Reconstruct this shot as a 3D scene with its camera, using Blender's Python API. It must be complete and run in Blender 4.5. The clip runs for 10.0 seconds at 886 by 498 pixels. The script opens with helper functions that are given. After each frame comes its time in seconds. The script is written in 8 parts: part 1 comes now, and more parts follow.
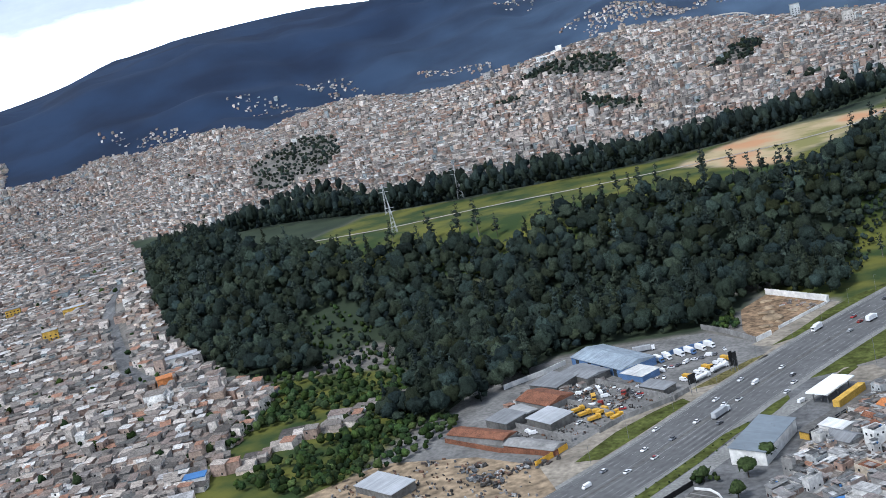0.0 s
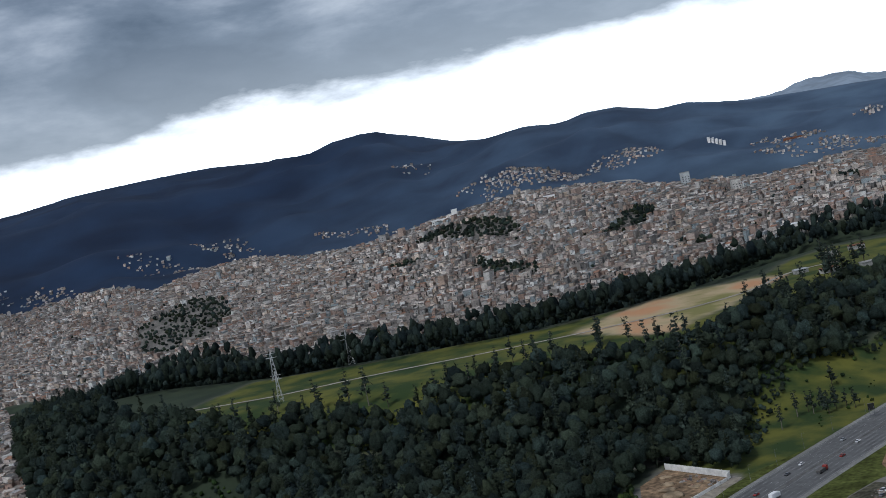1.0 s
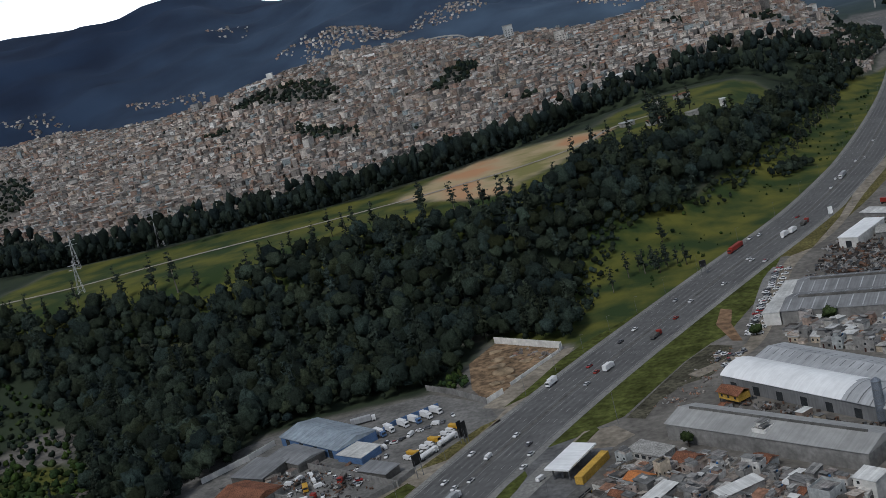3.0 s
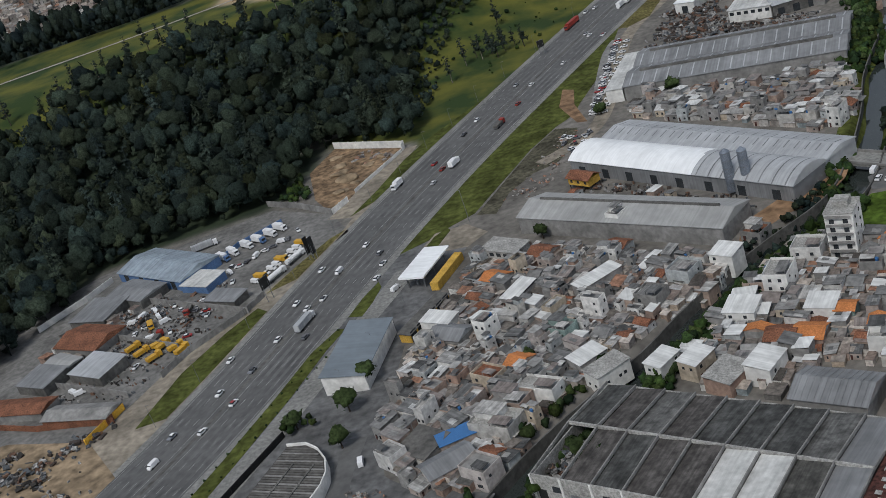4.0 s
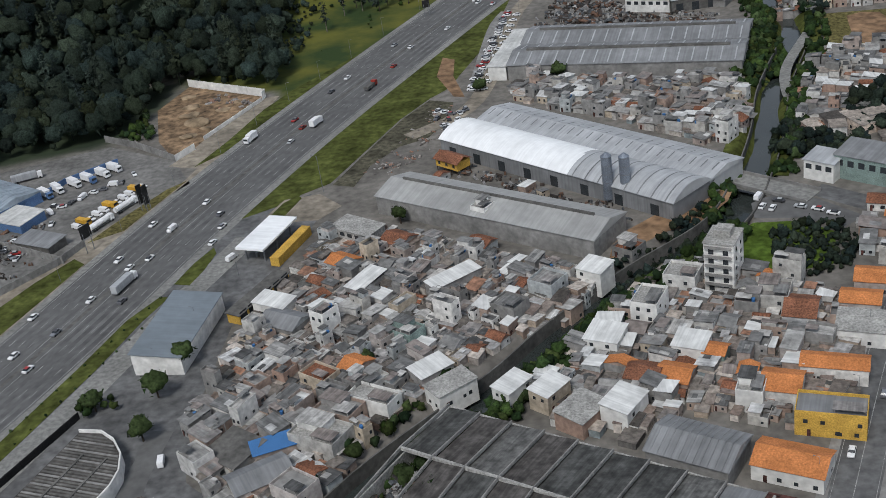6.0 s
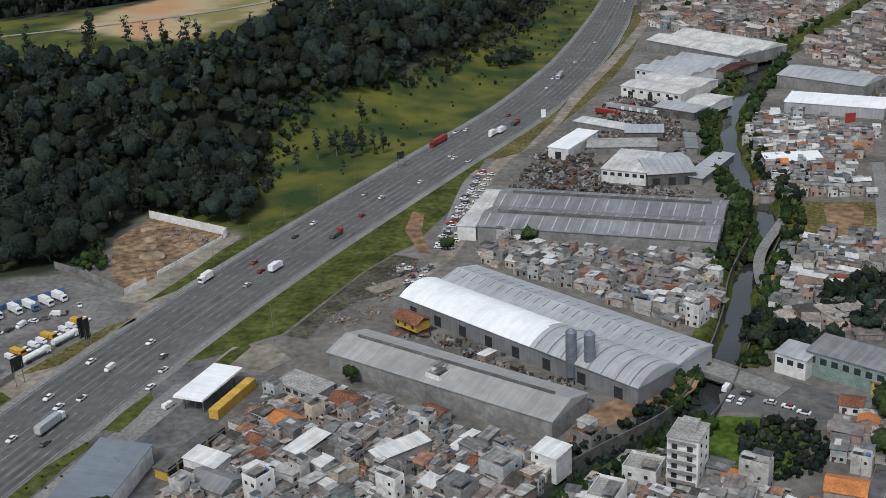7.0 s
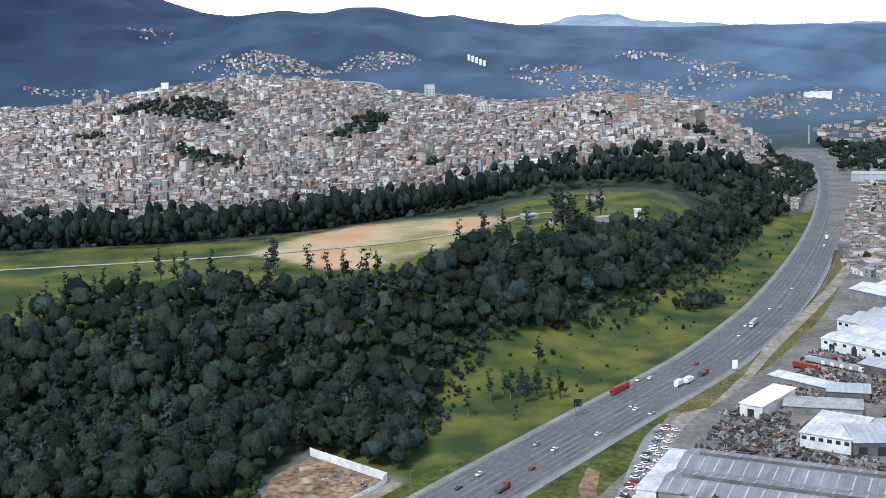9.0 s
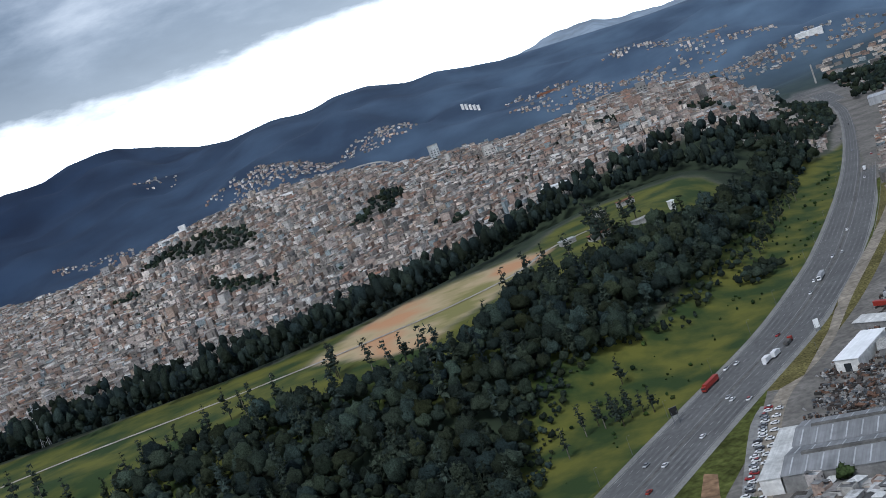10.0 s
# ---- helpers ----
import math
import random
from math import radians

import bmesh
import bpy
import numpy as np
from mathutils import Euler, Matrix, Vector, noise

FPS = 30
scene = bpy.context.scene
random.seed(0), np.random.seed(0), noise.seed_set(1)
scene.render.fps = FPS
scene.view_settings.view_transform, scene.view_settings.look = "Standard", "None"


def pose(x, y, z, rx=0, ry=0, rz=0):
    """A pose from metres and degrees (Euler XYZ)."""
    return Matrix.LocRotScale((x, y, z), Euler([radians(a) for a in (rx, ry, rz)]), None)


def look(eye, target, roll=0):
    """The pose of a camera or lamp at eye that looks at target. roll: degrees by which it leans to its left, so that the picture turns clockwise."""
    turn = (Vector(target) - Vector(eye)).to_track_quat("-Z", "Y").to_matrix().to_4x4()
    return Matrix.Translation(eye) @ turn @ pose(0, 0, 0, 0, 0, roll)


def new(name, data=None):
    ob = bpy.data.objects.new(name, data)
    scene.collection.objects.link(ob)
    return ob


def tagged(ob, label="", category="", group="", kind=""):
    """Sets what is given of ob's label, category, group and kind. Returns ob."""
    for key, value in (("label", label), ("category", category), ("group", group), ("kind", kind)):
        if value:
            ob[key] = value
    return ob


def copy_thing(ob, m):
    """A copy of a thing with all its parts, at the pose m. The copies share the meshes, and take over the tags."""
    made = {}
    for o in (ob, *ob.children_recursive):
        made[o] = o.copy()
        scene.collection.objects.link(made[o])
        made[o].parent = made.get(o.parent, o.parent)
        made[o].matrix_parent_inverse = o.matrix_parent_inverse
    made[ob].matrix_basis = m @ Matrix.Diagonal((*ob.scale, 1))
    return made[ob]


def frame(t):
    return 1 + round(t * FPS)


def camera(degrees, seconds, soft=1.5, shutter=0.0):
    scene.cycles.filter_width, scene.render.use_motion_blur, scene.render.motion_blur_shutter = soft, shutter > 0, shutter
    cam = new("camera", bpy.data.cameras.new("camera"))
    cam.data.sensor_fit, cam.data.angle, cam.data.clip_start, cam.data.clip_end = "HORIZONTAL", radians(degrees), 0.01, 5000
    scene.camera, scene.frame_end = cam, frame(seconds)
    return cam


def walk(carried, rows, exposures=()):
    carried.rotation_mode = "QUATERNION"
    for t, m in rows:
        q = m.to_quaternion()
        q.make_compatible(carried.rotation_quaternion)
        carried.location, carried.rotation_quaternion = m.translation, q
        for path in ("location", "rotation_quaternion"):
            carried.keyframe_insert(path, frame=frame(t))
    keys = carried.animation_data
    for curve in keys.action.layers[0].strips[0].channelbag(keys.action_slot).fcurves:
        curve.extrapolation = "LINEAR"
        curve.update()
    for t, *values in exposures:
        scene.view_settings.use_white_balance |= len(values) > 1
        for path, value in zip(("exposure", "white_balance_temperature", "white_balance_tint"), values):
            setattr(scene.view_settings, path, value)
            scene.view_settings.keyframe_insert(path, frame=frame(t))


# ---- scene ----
cam = camera(40.9, 10.0, soft=0.85)
PATH = [
    (0, (20.78, -139.202, 205.912), (19.794, -137.497, 205.564), -13.3),
    (0.5, (16.233, -121.999, 205.544), (15.314, -120.236, 205.33), -12.2),
    (1, (11.847, -105.09, 205.063), (11.049, -103.261, 204.939), -12.2),
    (1.5, (8.389, -88.575, 204.419), (7.608, -86.735, 204.333), -10.6),
    (2, (5.734, -72.666, 203.621), (5.022, -70.801, 203.502), -11.9),
    (2.2, (4.882, -66.404, 203.312), (4.166, -64.544, 203.146), -11.6),
    (3.3, (1.472, -32.556, 198.612), (0.954, -30.698, 198.086), -16.3),
    (3.5, (0.766, -26.618, 198.224), (0.278, -24.776, 197.616), -17.7),
    (4, (-1.086, -12.84, 196.7), (-1.493, -11.054, 195.899), -19.0),
    (4.5, (-2.075, -1.013, 195.005), (-2.302, 0.708, 194.011), -15.9),
    (5, (-2.445, 9.178, 193.52), (-2.679, 10.879, 192.494), -16.5),
    (5.2, (-2.485, 13.374, 193.156), (-2.741, 15.083, 192.15), -14.7),
    (6.3, (-2.428, 37.098, 189.322), (-2.541, 38.889, 188.439), -5.6),
    (6.5, (-2.158, 41.249, 189.04), (-2.232, 43.067, 188.209), -3.3),
    (7, (-1.119, 51.038, 188.179), (-1.238, 52.9, 187.458), -3.1),
    (7.5, (-0.214, 61.359, 187.753), (-0.318, 63.263, 187.149), 1.4),
    (8, (-0.71, 71.317, 187.665), (-0.925, 73.24, 187.161), 3.1),
    (8.5, (-1.44, 80.104, 187.721), (-1.718, 82.04, 187.305), 2.2),
    (9, (-1.321, 87.016, 187.906), (-1.739, 88.941, 187.562), -2.4),
    (9.5, (-0.906, 92.805, 188.139), (-1.371, 94.731, 187.868), -13.3),
    (10, (0.017, 98.506, 188.432), (-0.462, 100.433, 188.192), -20.5),
]
walk(cam, [(t, look(eye, target, roll)) for t, eye, target, roll in PATH], exposures=[
    (0.0, 0.5, 5700, 10), (0.5, 0.65, 5700, 10), (0.8, 0.05, 5750, 10), (1.1, -0.85, 5800, 10), (1.5, -1.75, 5800, 10), (2.2, -2.15, 5850, 10), (2.8, -1.1, 6000, 10),
    (3.4, -0.4, 6150, 10), (4.0, -0.35, 6200, 10), (4.5, -0.28, 6200, 10), (6.5, -0.12, 6200, 10), (8.0, 0.1, 5950, 10), (8.5, 0.3, 5700, 10), (9.0, 0.6, 5600, 10), (9.5, 0.7, 5650, 10), (9.7, 0.4, 5650, 10), (10.0, -0.2, 5700, 10)])

# ---- sky and sun: a dark cloud deck with a bright gap above the hills ----
world = bpy.data.worlds.new("overcast_sky")
scene.world = world
world.use_nodes = True
wn, wl = world.node_tree.nodes, world.node_tree.links
wn.clear()


def wnode(kind, **settings):
    n = wn.new(kind)
    for k, v in settings.items():
        n.inputs[k].default_value = v
    return n


def wmath(op, a, b=0.0):
    n = wn.new("ShaderNodeMath")
    n.operation = op
    for i, v in enumerate((a, b)):
        if isinstance(v, (int, float)):
            n.inputs[i].default_value = v
        else:
            wl.new(v, n.inputs[i])
    return n.outputs[0]


def wramp(fac, stops):
    n = wn.new("ShaderNodeValToRGB")
    els = n.color_ramp.elements
    while len(els) < len(stops):
        els.new(0.5)
    for e, (p, c) in zip(els, stops):
        e.position, e.color = p, (*c, 1)
    wl.new(fac, n.inputs[0])
    return n.outputs[0]


SUN_EL, SUN_AZ = radians(52), radians(200)
sky = wn.new("ShaderNodeTexSky")
sky.sky_type, sky.sun_disc, sky.sun_elevation, sky.sun_rotation = "NISHITA", False, SUN_EL, SUN_AZ
coords = wn.new("ShaderNodeTexCoord")
split = wn.new("ShaderNodeSeparateXYZ")
wl.new(coords.outputs["Generated"], split.inputs[0])
stretch = wn.new("ShaderNodeMapping")
stretch.inputs["Scale"].default_value = (2.6, 2.6, 7.5)
stretch.inputs["Rotation"].default_value = (0, radians(5), 0)
wl.new(coords.outputs["Generated"], stretch.inputs[0])
billow = wnode("ShaderNodeTexNoise", Scale=1.6, Detail=7, Roughness=0.55, Distortion=0.4)
wl.new(stretch.outputs[0], billow.inputs["Vector"])
fine = wnode("ShaderNodeTexNoise", Scale=5.0, Detail=6, Roughness=0.6)
wl.new(stretch.outputs[0], fine.inputs["Vector"])
wave = wmath("MULTIPLY", wmath("SUBTRACT", billow.outputs[0], 0.5), 0.07)
ragged = wmath("MULTIPLY", wmath("SUBTRACT", fine.outputs[0], 0.5), 0.035)
edge = wmath("ADD", wmath("ADD", wmath("ADD", split.outputs[2], wave), ragged), wmath("MULTIPLY", split.outputs[0], -0.030))
gap = wramp(edge, [(0.070, (0, 0, 0)), (0.081, (0.55, 0.55, 0.55)), (0.100, (1, 1, 1))])
fringe = wramp(edge, [(0.085, (0.55, 0.55, 0.55)), (0.17, (0, 0, 0))])
deck = wramp(wmath("ADD", wmath("MULTIPLY", billow.outputs[0], 0.72), wmath("MULTIPLY", fine.outputs[0], 0.28)),
             [(0.36, (0.12, 0.14, 0.17)), (0.46, (0.24, 0.27, 0.31)), (0.54, (0.42, 0.45, 0.49)), (0.64, (0.70, 0.72, 0.74))])
soft_deck = wn.new("ShaderNodeMix")
soft_deck.data_type = "RGBA"
wl.new(fringe, soft_deck.inputs[0])
wl.new(deck, soft_deck.inputs[6])
soft_deck.inputs[7].default_value = (0.60, 0.63, 0.67, 1)
bright = wramp(fine.outputs[0], [(0.3, (4.2, 4.3, 4.4)), (0.7, (6.0, 5.9, 5.7))])
mixc = wn.new("ShaderNodeMix")
mixc.data_type = "RGBA"
wl.new(gap, mixc.inputs[0])
wl.new(bright, mixc.inputs[6])
wl.new(soft_deck.outputs[2], mixc.inputs[7])
cloud_bg = wnode("ShaderNodeBackground", Strength=0.95)
wl.new(mixc.outputs[2], cloud_bg.inputs[0])
sky_bg = wnode("ShaderNodeBackground", Strength=0.03)
wl.new(sky.outputs[0], sky_bg.inputs[0])
both = wn.new("ShaderNodeAddShader")
wl.new(cloud_bg.outputs[0], both.inputs[0])
wl.new(sky_bg.outputs[0], both.inputs[1])
wout = wn.new("ShaderNodeOutputWorld")
wl.new(both.outputs[0], wout.inputs[0])

sun = new("sun", bpy.data.lights.new("sun", "SUN"))
sun.data.energy, sun.data.angle, sun.data.color = 2.7, radians(18), (1.0, 0.96, 0.9)
sun.matrix_world = look((0, 0, 500), (0 - math.sin(SUN_AZ) * 300, 0 - math.cos(SUN_AZ) * 300, 500 - 300 * math.tan(SUN_EL)))


# ---- materials ----
def material(name, colour, rough=0.8, metal=0.0, vary=0.25, scale=0.15, fine_scale=3.0, bump=0.0, bump_scale=2.0, palette=None,
             island=False, spec=0.25, grain=1.0, streak=0.0, painted=False):
    """A surface with stains at two scales; palette: colours picked per object, or per island of a joined mesh."""
    m = bpy.data.materials.new(name)
    m.use_nodes = True
    n, l = m.node_tree.nodes, m.node_tree.links
    bsdf = n["Principled BSDF"]
    bsdf.inputs["Roughness"].default_value, bsdf.inputs["Metallic"].default_value = rough, metal
    bsdf.inputs["Specular IOR Level"].default_value = spec
    geo = n.new("ShaderNodeNewGeometry")

    def tex(s, detail=5.0):
        t = n.new("ShaderNodeTexNoise")
        t.inputs["Scale"].default_value, t.inputs["Detail"].default_value = s, detail
        l.new(geo.outputs["Position"], t.inputs["Vector"])
        return t.outputs[0]

    def mixer(kind, fac, a, b):
        x = n.new("ShaderNodeMix")
        x.data_type, x.blend_type = "RGBA", kind
        for i, v in ((0, fac), (6, a), (7, b)):
            if isinstance(v, (int, float)):
                x.inputs[i].default_value = v
            elif isinstance(v, tuple):
                x.inputs[i].default_value = (*v, 1)
            else:
                l.new(v, x.inputs[i])
        return x.outputs[2]

    base = colour
    if painted:
        coat = n.new("ShaderNodeVertexColor")
        coat.layer_name = "paint"
        base = coat.outputs[0]
    elif palette:
        ramp = n.new("ShaderNodeValToRGB")
        ramp.color_ramp.interpolation = "CONSTANT"
        els = ramp.color_ramp.elements
        while len(els) < len(palette):
            els.new(0.5)
        for i, (e, c) in enumerate(zip(els, palette)):
            e.position, e.color = i / len(palette), (*c, 1)
        if island:
            l.new(geo.outputs["Random Per Island"], ramp.inputs[0])
        else:
            info = n.new("ShaderNodeObjectInfo")
            l.new(info.outputs["Random"], ramp.inputs[0])
        base = ramp.outputs[0]
    grey = n.new("ShaderNodeValToRGB")
    grey.color_ramp.elements[0].position, grey.color_ramp.elements[1].position = 0.3, 0.7
    grey.color_ramp.elements[0].color = (1 - vary, 1 - vary, 1 - vary, 1)
    grey.color_ramp.elements[1].color = (1 + vary * 0.5, 1 + vary * 0.5, 1 + vary * 0.5, 1)
    l.new(tex(scale), grey.inputs[0])
    col = mixer("MULTIPLY", 1.0, base, grey.outputs[0])
    g2 = n.new("ShaderNodeValToRGB")
    g2.color_ramp.elements[0].position, g2.color_ramp.elements[1].position = 0.25, 0.75
    g2.color_ramp.elements[0].color = (1 - min(vary * 1.6 * grain, .9),) * 3 + (1,)
    g2.color_ramp.elements[1].color = (1 + vary * 1.1 * grain,) * 3 + (1,)
    l.new(tex(fine_scale, 3.0), g2.inputs[0])
    col = mixer("MULTIPLY", 1.0, col, g2.outputs[0])
    if streak:
        tc = n.new("ShaderNodeTexCoord")
        mp = n.new("ShaderNodeMapping")
        mp.inputs["Scale"].default_value = (1.1, 0.05, 0.05)
        l.new(tc.outputs["Object"], mp.inputs[0])
        sheet = n.new("ShaderNodeTexNoise")
        sheet.inputs["Scale"].default_value, sheet.inputs["Detail"].default_value = 1.0, 3.0
        l.new(mp.outputs[0], sheet.inputs["Vector"])
        g3 = n.new("ShaderNodeValToRGB")
        g3.color_ramp.elements[0].position, g3.color_ramp.elements[1].position = 0.35, 0.65
        g3.color_ramp.elements[0].color = (1 - streak,) * 3 + (1,)
        g3.color_ramp.elements[1].color = (1 + streak * 0.6,) * 3 + (1,)
        l.new(sheet.outputs[0], g3.inputs[0])
        col = mixer("MULTIPLY", 1.0, col, g3.outputs[0])
    l.new(col, bsdf.inputs["Base Color"])
    if bump:
        b = n.new("ShaderNodeBump")
        b.inputs["Strength"].default_value, b.inputs["Distance"].default_value = bump, 0.3
        l.new(tex(bump_scale, 4.0), b.inputs["Height"])
        l.new(b.outputs[0], bsdf.inputs["Normal"])
    return m


M = {}
M["asphalt"] = material("asphalt", (0.128, 0.127, 0.125), 0.85, vary=0.26, scale=0.04, fine_scale=0.3, grain=0.6)
M["lane_wear"] = material("worn_asphalt", (0.114, 0.113, 0.112), 0.8, vary=0.3, scale=0.03, fine_scale=0.25, grain=0.6)
M["waste"] = material("waste_ground", (0.098, 0.092, 0.066), 0.95, spec=0.05, vary=0.5, scale=0.1, fine_scale=0.45, grain=0.8, bump=0.5)
M["old_asphalt"] = material("old_asphalt", (0.13, 0.13, 0.13), 0.9, vary=0.4, scale=0.07, fine_scale=0.35, grain=0.7)
M["verge"] = material("verge_concrete", (0.225, 0.223, 0.21), 0.9, vary=0.25, scale=0.05, fine_scale=0.7)
M["paint_line"] = material("road_paint", (0.34, 0.34, 0.33), 0.7, vary=0.5, scale=0.12)
M["concrete"] = material("concrete", (0.235, 0.23, 0.22), 0.9, vary=0.35, scale=0.12, fine_scale=0.6, grain=0.5)
M["pale_concrete"] = material("pale_concrete", (0.35, 0.343, 0.322), 0.9, vary=0.3, scale=0.2, fine_scale=1.5)
M["dark_concrete"] = material("dark_concrete", (0.125, 0.121, 0.113), 0.95, vary=0.4, scale=0.12, fine_scale=0.6, grain=0.6)
M["grass"] = material("grass", (0.082, 0.094, 0.026), 0.95, spec=0.05, vary=0.5, scale=0.09, fine_scale=0.35, grain=0.7, bump=0.6, bump_scale=0.8)
M["dry_grass"] = material("dry_grass", (0.145, 0.128, 0.051), 0.95, spec=0.05, vary=0.45, scale=0.05, fine_scale=0.6, bump=0.4)
M["soil"] = material("bare_soil", (0.30, 0.225, 0.145), 0.95, vary=0.45, scale=0.07, fine_scale=0.22, grain=0.9, bump=0.3, bump_scale=0.3)
M["orange_soil"] = material("orange_soil", (0.25, 0.155, 0.088), 0.95, vary=0.4, scale=0.06, fine_scale=0.25)
M["dusty_soil"] = material("dusty_soil", (0.265, 0.232, 0.185), 0.95, vary=0.4, scale=0.06, fine_scale=0.3, grain=0.7)
M["lot_soil"] = material("dug_soil", (0.245, 0.165, 0.098), 0.95, vary=0.55, scale=0.09, fine_scale=0.3, grain=0.9, bump=0.5, bump_scale=0.4)
M["sand_path"] = material("sand_path", (0.36, 0.33, 0.28), 0.95, vary=0.25, scale=0.08, fine_scale=0.4)
M["zinc"] = material("galvanised_roof", (0.43, 0.44, 0.45), 0.6, 0.2, vary=0.2, scale=0.05, fine_scale=0.3, grain=0.4, streak=0.14)
M["grey_roof"] = material("grey_roof", (0.225, 0.23, 0.235), 0.75, 0.1, vary=0.25, scale=0.07, fine_scale=0.3, grain=0.4, streak=0.16)
M["white_roof"] = material("white_metal_roof", (0.82, 0.83, 0.83), 0.5, vary=0.1, scale=0.08, fine_scale=0.3, grain=0.5, streak=0.06)
M["slate_blue"] = material("blue_grey_roof", (0.19, 0.22, 0.245), 0.6, 0.1, vary=0.15, scale=0.06, fine_scale=0.3, grain=0.4, streak=0.06)
M["blue_metal"] = material("blue_metal", (0.112, 0.196, 0.364), 0.6, 0.1, vary=0.2, scale=0.2)
M["blue_roof"] = material("faded_blue_roof", (0.29, 0.34, 0.385), 0.6, 0.1, vary=0.22, scale=0.1, fine_scale=0.4, grain=0.5, streak=0.14)
M["rust"] = material("rusty_roof", (0.091, 0.0385, 0.0315), 0.85, vary=0.5, scale=0.1, fine_scale=1.0)
M["tile_red"] = material("clay_roof", (0.21, 0.091, 0.0525), 0.9, vary=0.4, scale=0.2, fine_scale=2.0)
M["tile_orange"] = material("orange_clay_roof", (0.50, 0.19, 0.065), 0.9, vary=0.25, scale=0.2, fine_scale=2.0)
M["white_wall"] = material("white_plaster", (0.68, 0.67, 0.64), 0.9, vary=0.22, scale=0.2, fine_scale=0.6, grain=0.5)
M["yellow"] = material("yellow_plaster", (0.58, 0.36, 0.07), 0.9, vary=0.25, scale=0.3)
M["teal"] = material("pale_teal_plaster", (0.224, 0.296, 0.272), 0.9, vary=0.25, scale=0.3)
M["dark_glass"] = material("window_glass", (0.035, 0.04, 0.045), 0.2, spec=0.5, vary=0.2, scale=0.5)
M["black"] = material("dark_void", (0.02, 0.02, 0.02), 0.9, vary=0.3, scale=0.3)
M["blue_tank"] = material("blue_plastic", (0.06, 0.17, 0.38), 0.5, vary=0.15)
M["steel"] = material("painted_steel", (0.21, 0.217, 0.224), 0.5, 0.5, vary=0.2)
M["silo"] = material("silo_steel", (0.21, 0.238, 0.28), 0.45, 0.4, vary=0.2, scale=0.3)
M["bark"] = material("bark", (0.063, 0.049, 0.0385), 0.95, vary=0.4, scale=1.0)
M["pale_bark"] = material("pale_bark", (0.196, 0.175, 0.147), 0.95, vary=0.4, scale=1.0)
M["forest"] = material("forest_leaves", (0.024, 0.034, 0.021), 0.85, spec=0.05, vary=0.45, scale=0.06, fine_scale=1.1, bump=1.0, bump_scale=1.4, island=True,
                       palette=[(0.020, 0.029, 0.022), (0.026, 0.035, 0.024), (0.022, 0.033, 0.027)])
M["pine"] = material("pine_leaves", (0.030, 0.041, 0.033), 0.9, spec=0.05, vary=0.35, scale=0.1, fine_scale=1.0)
M["belt"] = material("dark_belt_leaves", (0.020, 0.029, 0.025), 0.9, spec=0.04, vary=0.4, scale=0.1, fine_scale=1.0, bump=0.8, bump_scale=1.2)
M["meadow"] = material("meadow_grass", (0.075, 0.118, 0.020), 0.95, spec=0.05, vary=0.45, scale=0.1, fine_scale=0.4, grain=0.7, bump=0.6)
M["pale_roof"] = material("pale_grey_roof", (0.35, 0.35, 0.34), 0.75, 0.1, vary=0.2, scale=0.05, fine_scale=0.3, grain=0.4, streak=0.1)
M["bush"] = material("bush_leaves", (0.028, 0.048, 0.016), 0.85, spec=0.05, vary=0.4, scale=0.1, fine_scale=1.0, bump=0.6, island=True,
                     palette=[(0.024, 0.044, 0.0144), (0.036, 0.06, 0.0176), (0.02, 0.036, 0.0144), (0.044, 0.064, 0.024)])
M["water"] = material("river_water", (0.035, 0.042, 0.04), 0.08, spec=0.5, vary=0.3, scale=0.05, bump=0.05, bump_scale=0.5)
M["bitumen"] = material("weathered_bitumen", (0.092, 0.09, 0.085), 0.95, vary=0.55, scale=0.22, fine_scale=0.6, grain=0.5, streak=0.3,
                        palette=[(0.085, 0.083, 0.076), (0.105, 0.104, 0.099), (0.092, 0.085, 0.080), (0.125, 0.124, 0.119), (0.078, 0.079, 0.076)])
M["new_sheet"] = material("pale_new_sheeting", (0.55, 0.55, 0.53), 0.8, vary=0.28, scale=0.12, fine_scale=0.5, grain=0.5, streak=0.12)
M["light_sheet"] = material("whitewashed_sheeting", (0.64, 0.64, 0.62), 0.75, vary=0.18, scale=0.15, fine_scale=0.4, grain=0.5, streak=0.16)
M["yard_floor"] = material("oily_yard_floor", (0.18, 0.175, 0.165), 0.95, vary=0.4, scale=0.06, fine_scale=0.4, grain=0.6)
M["tyre"] = material("rubber", (0.03, 0.03, 0.03), 0.9)
WALLS = [(0.42, 0.41, 0.385), (0.34, 0.235, 0.185), (0.60, 0.59, 0.565), (0.27, 0.265, 0.255), (0.37, 0.285, 0.235), (0.66, 0.64, 0.61), (0.45, 0.43, 0.395),
         (0.22, 0.215, 0.205), (0.47, 0.40, 0.31), (0.38, 0.32, 0.285), (0.40, 0.42, 0.42), (0.52, 0.51, 0.49), (0.33, 0.245, 0.20), (0.45, 0.41, 0.385), (0.31, 0.30, 0.29)]
ROOFS = [(0.085, 0.085, 0.084), (0.52, 0.52, 0.51), (0.13, 0.13, 0.128), (0.21, 0.21, 0.205), (0.27, 0.265, 0.255), (0.165, 0.165, 0.162), (0.33, 0.325, 0.31), (0.19, 0.188, 0.183), (0.25, 0.235, 0.225), (0.42, 0.41, 0.39),
         (0.23, 0.20, 0.185)]
M["house_wall"] = material("house_wall", WALLS[0], 0.9, vary=0.3, scale=0.3, fine_scale=0.8, grain=0.6, palette=WALLS)
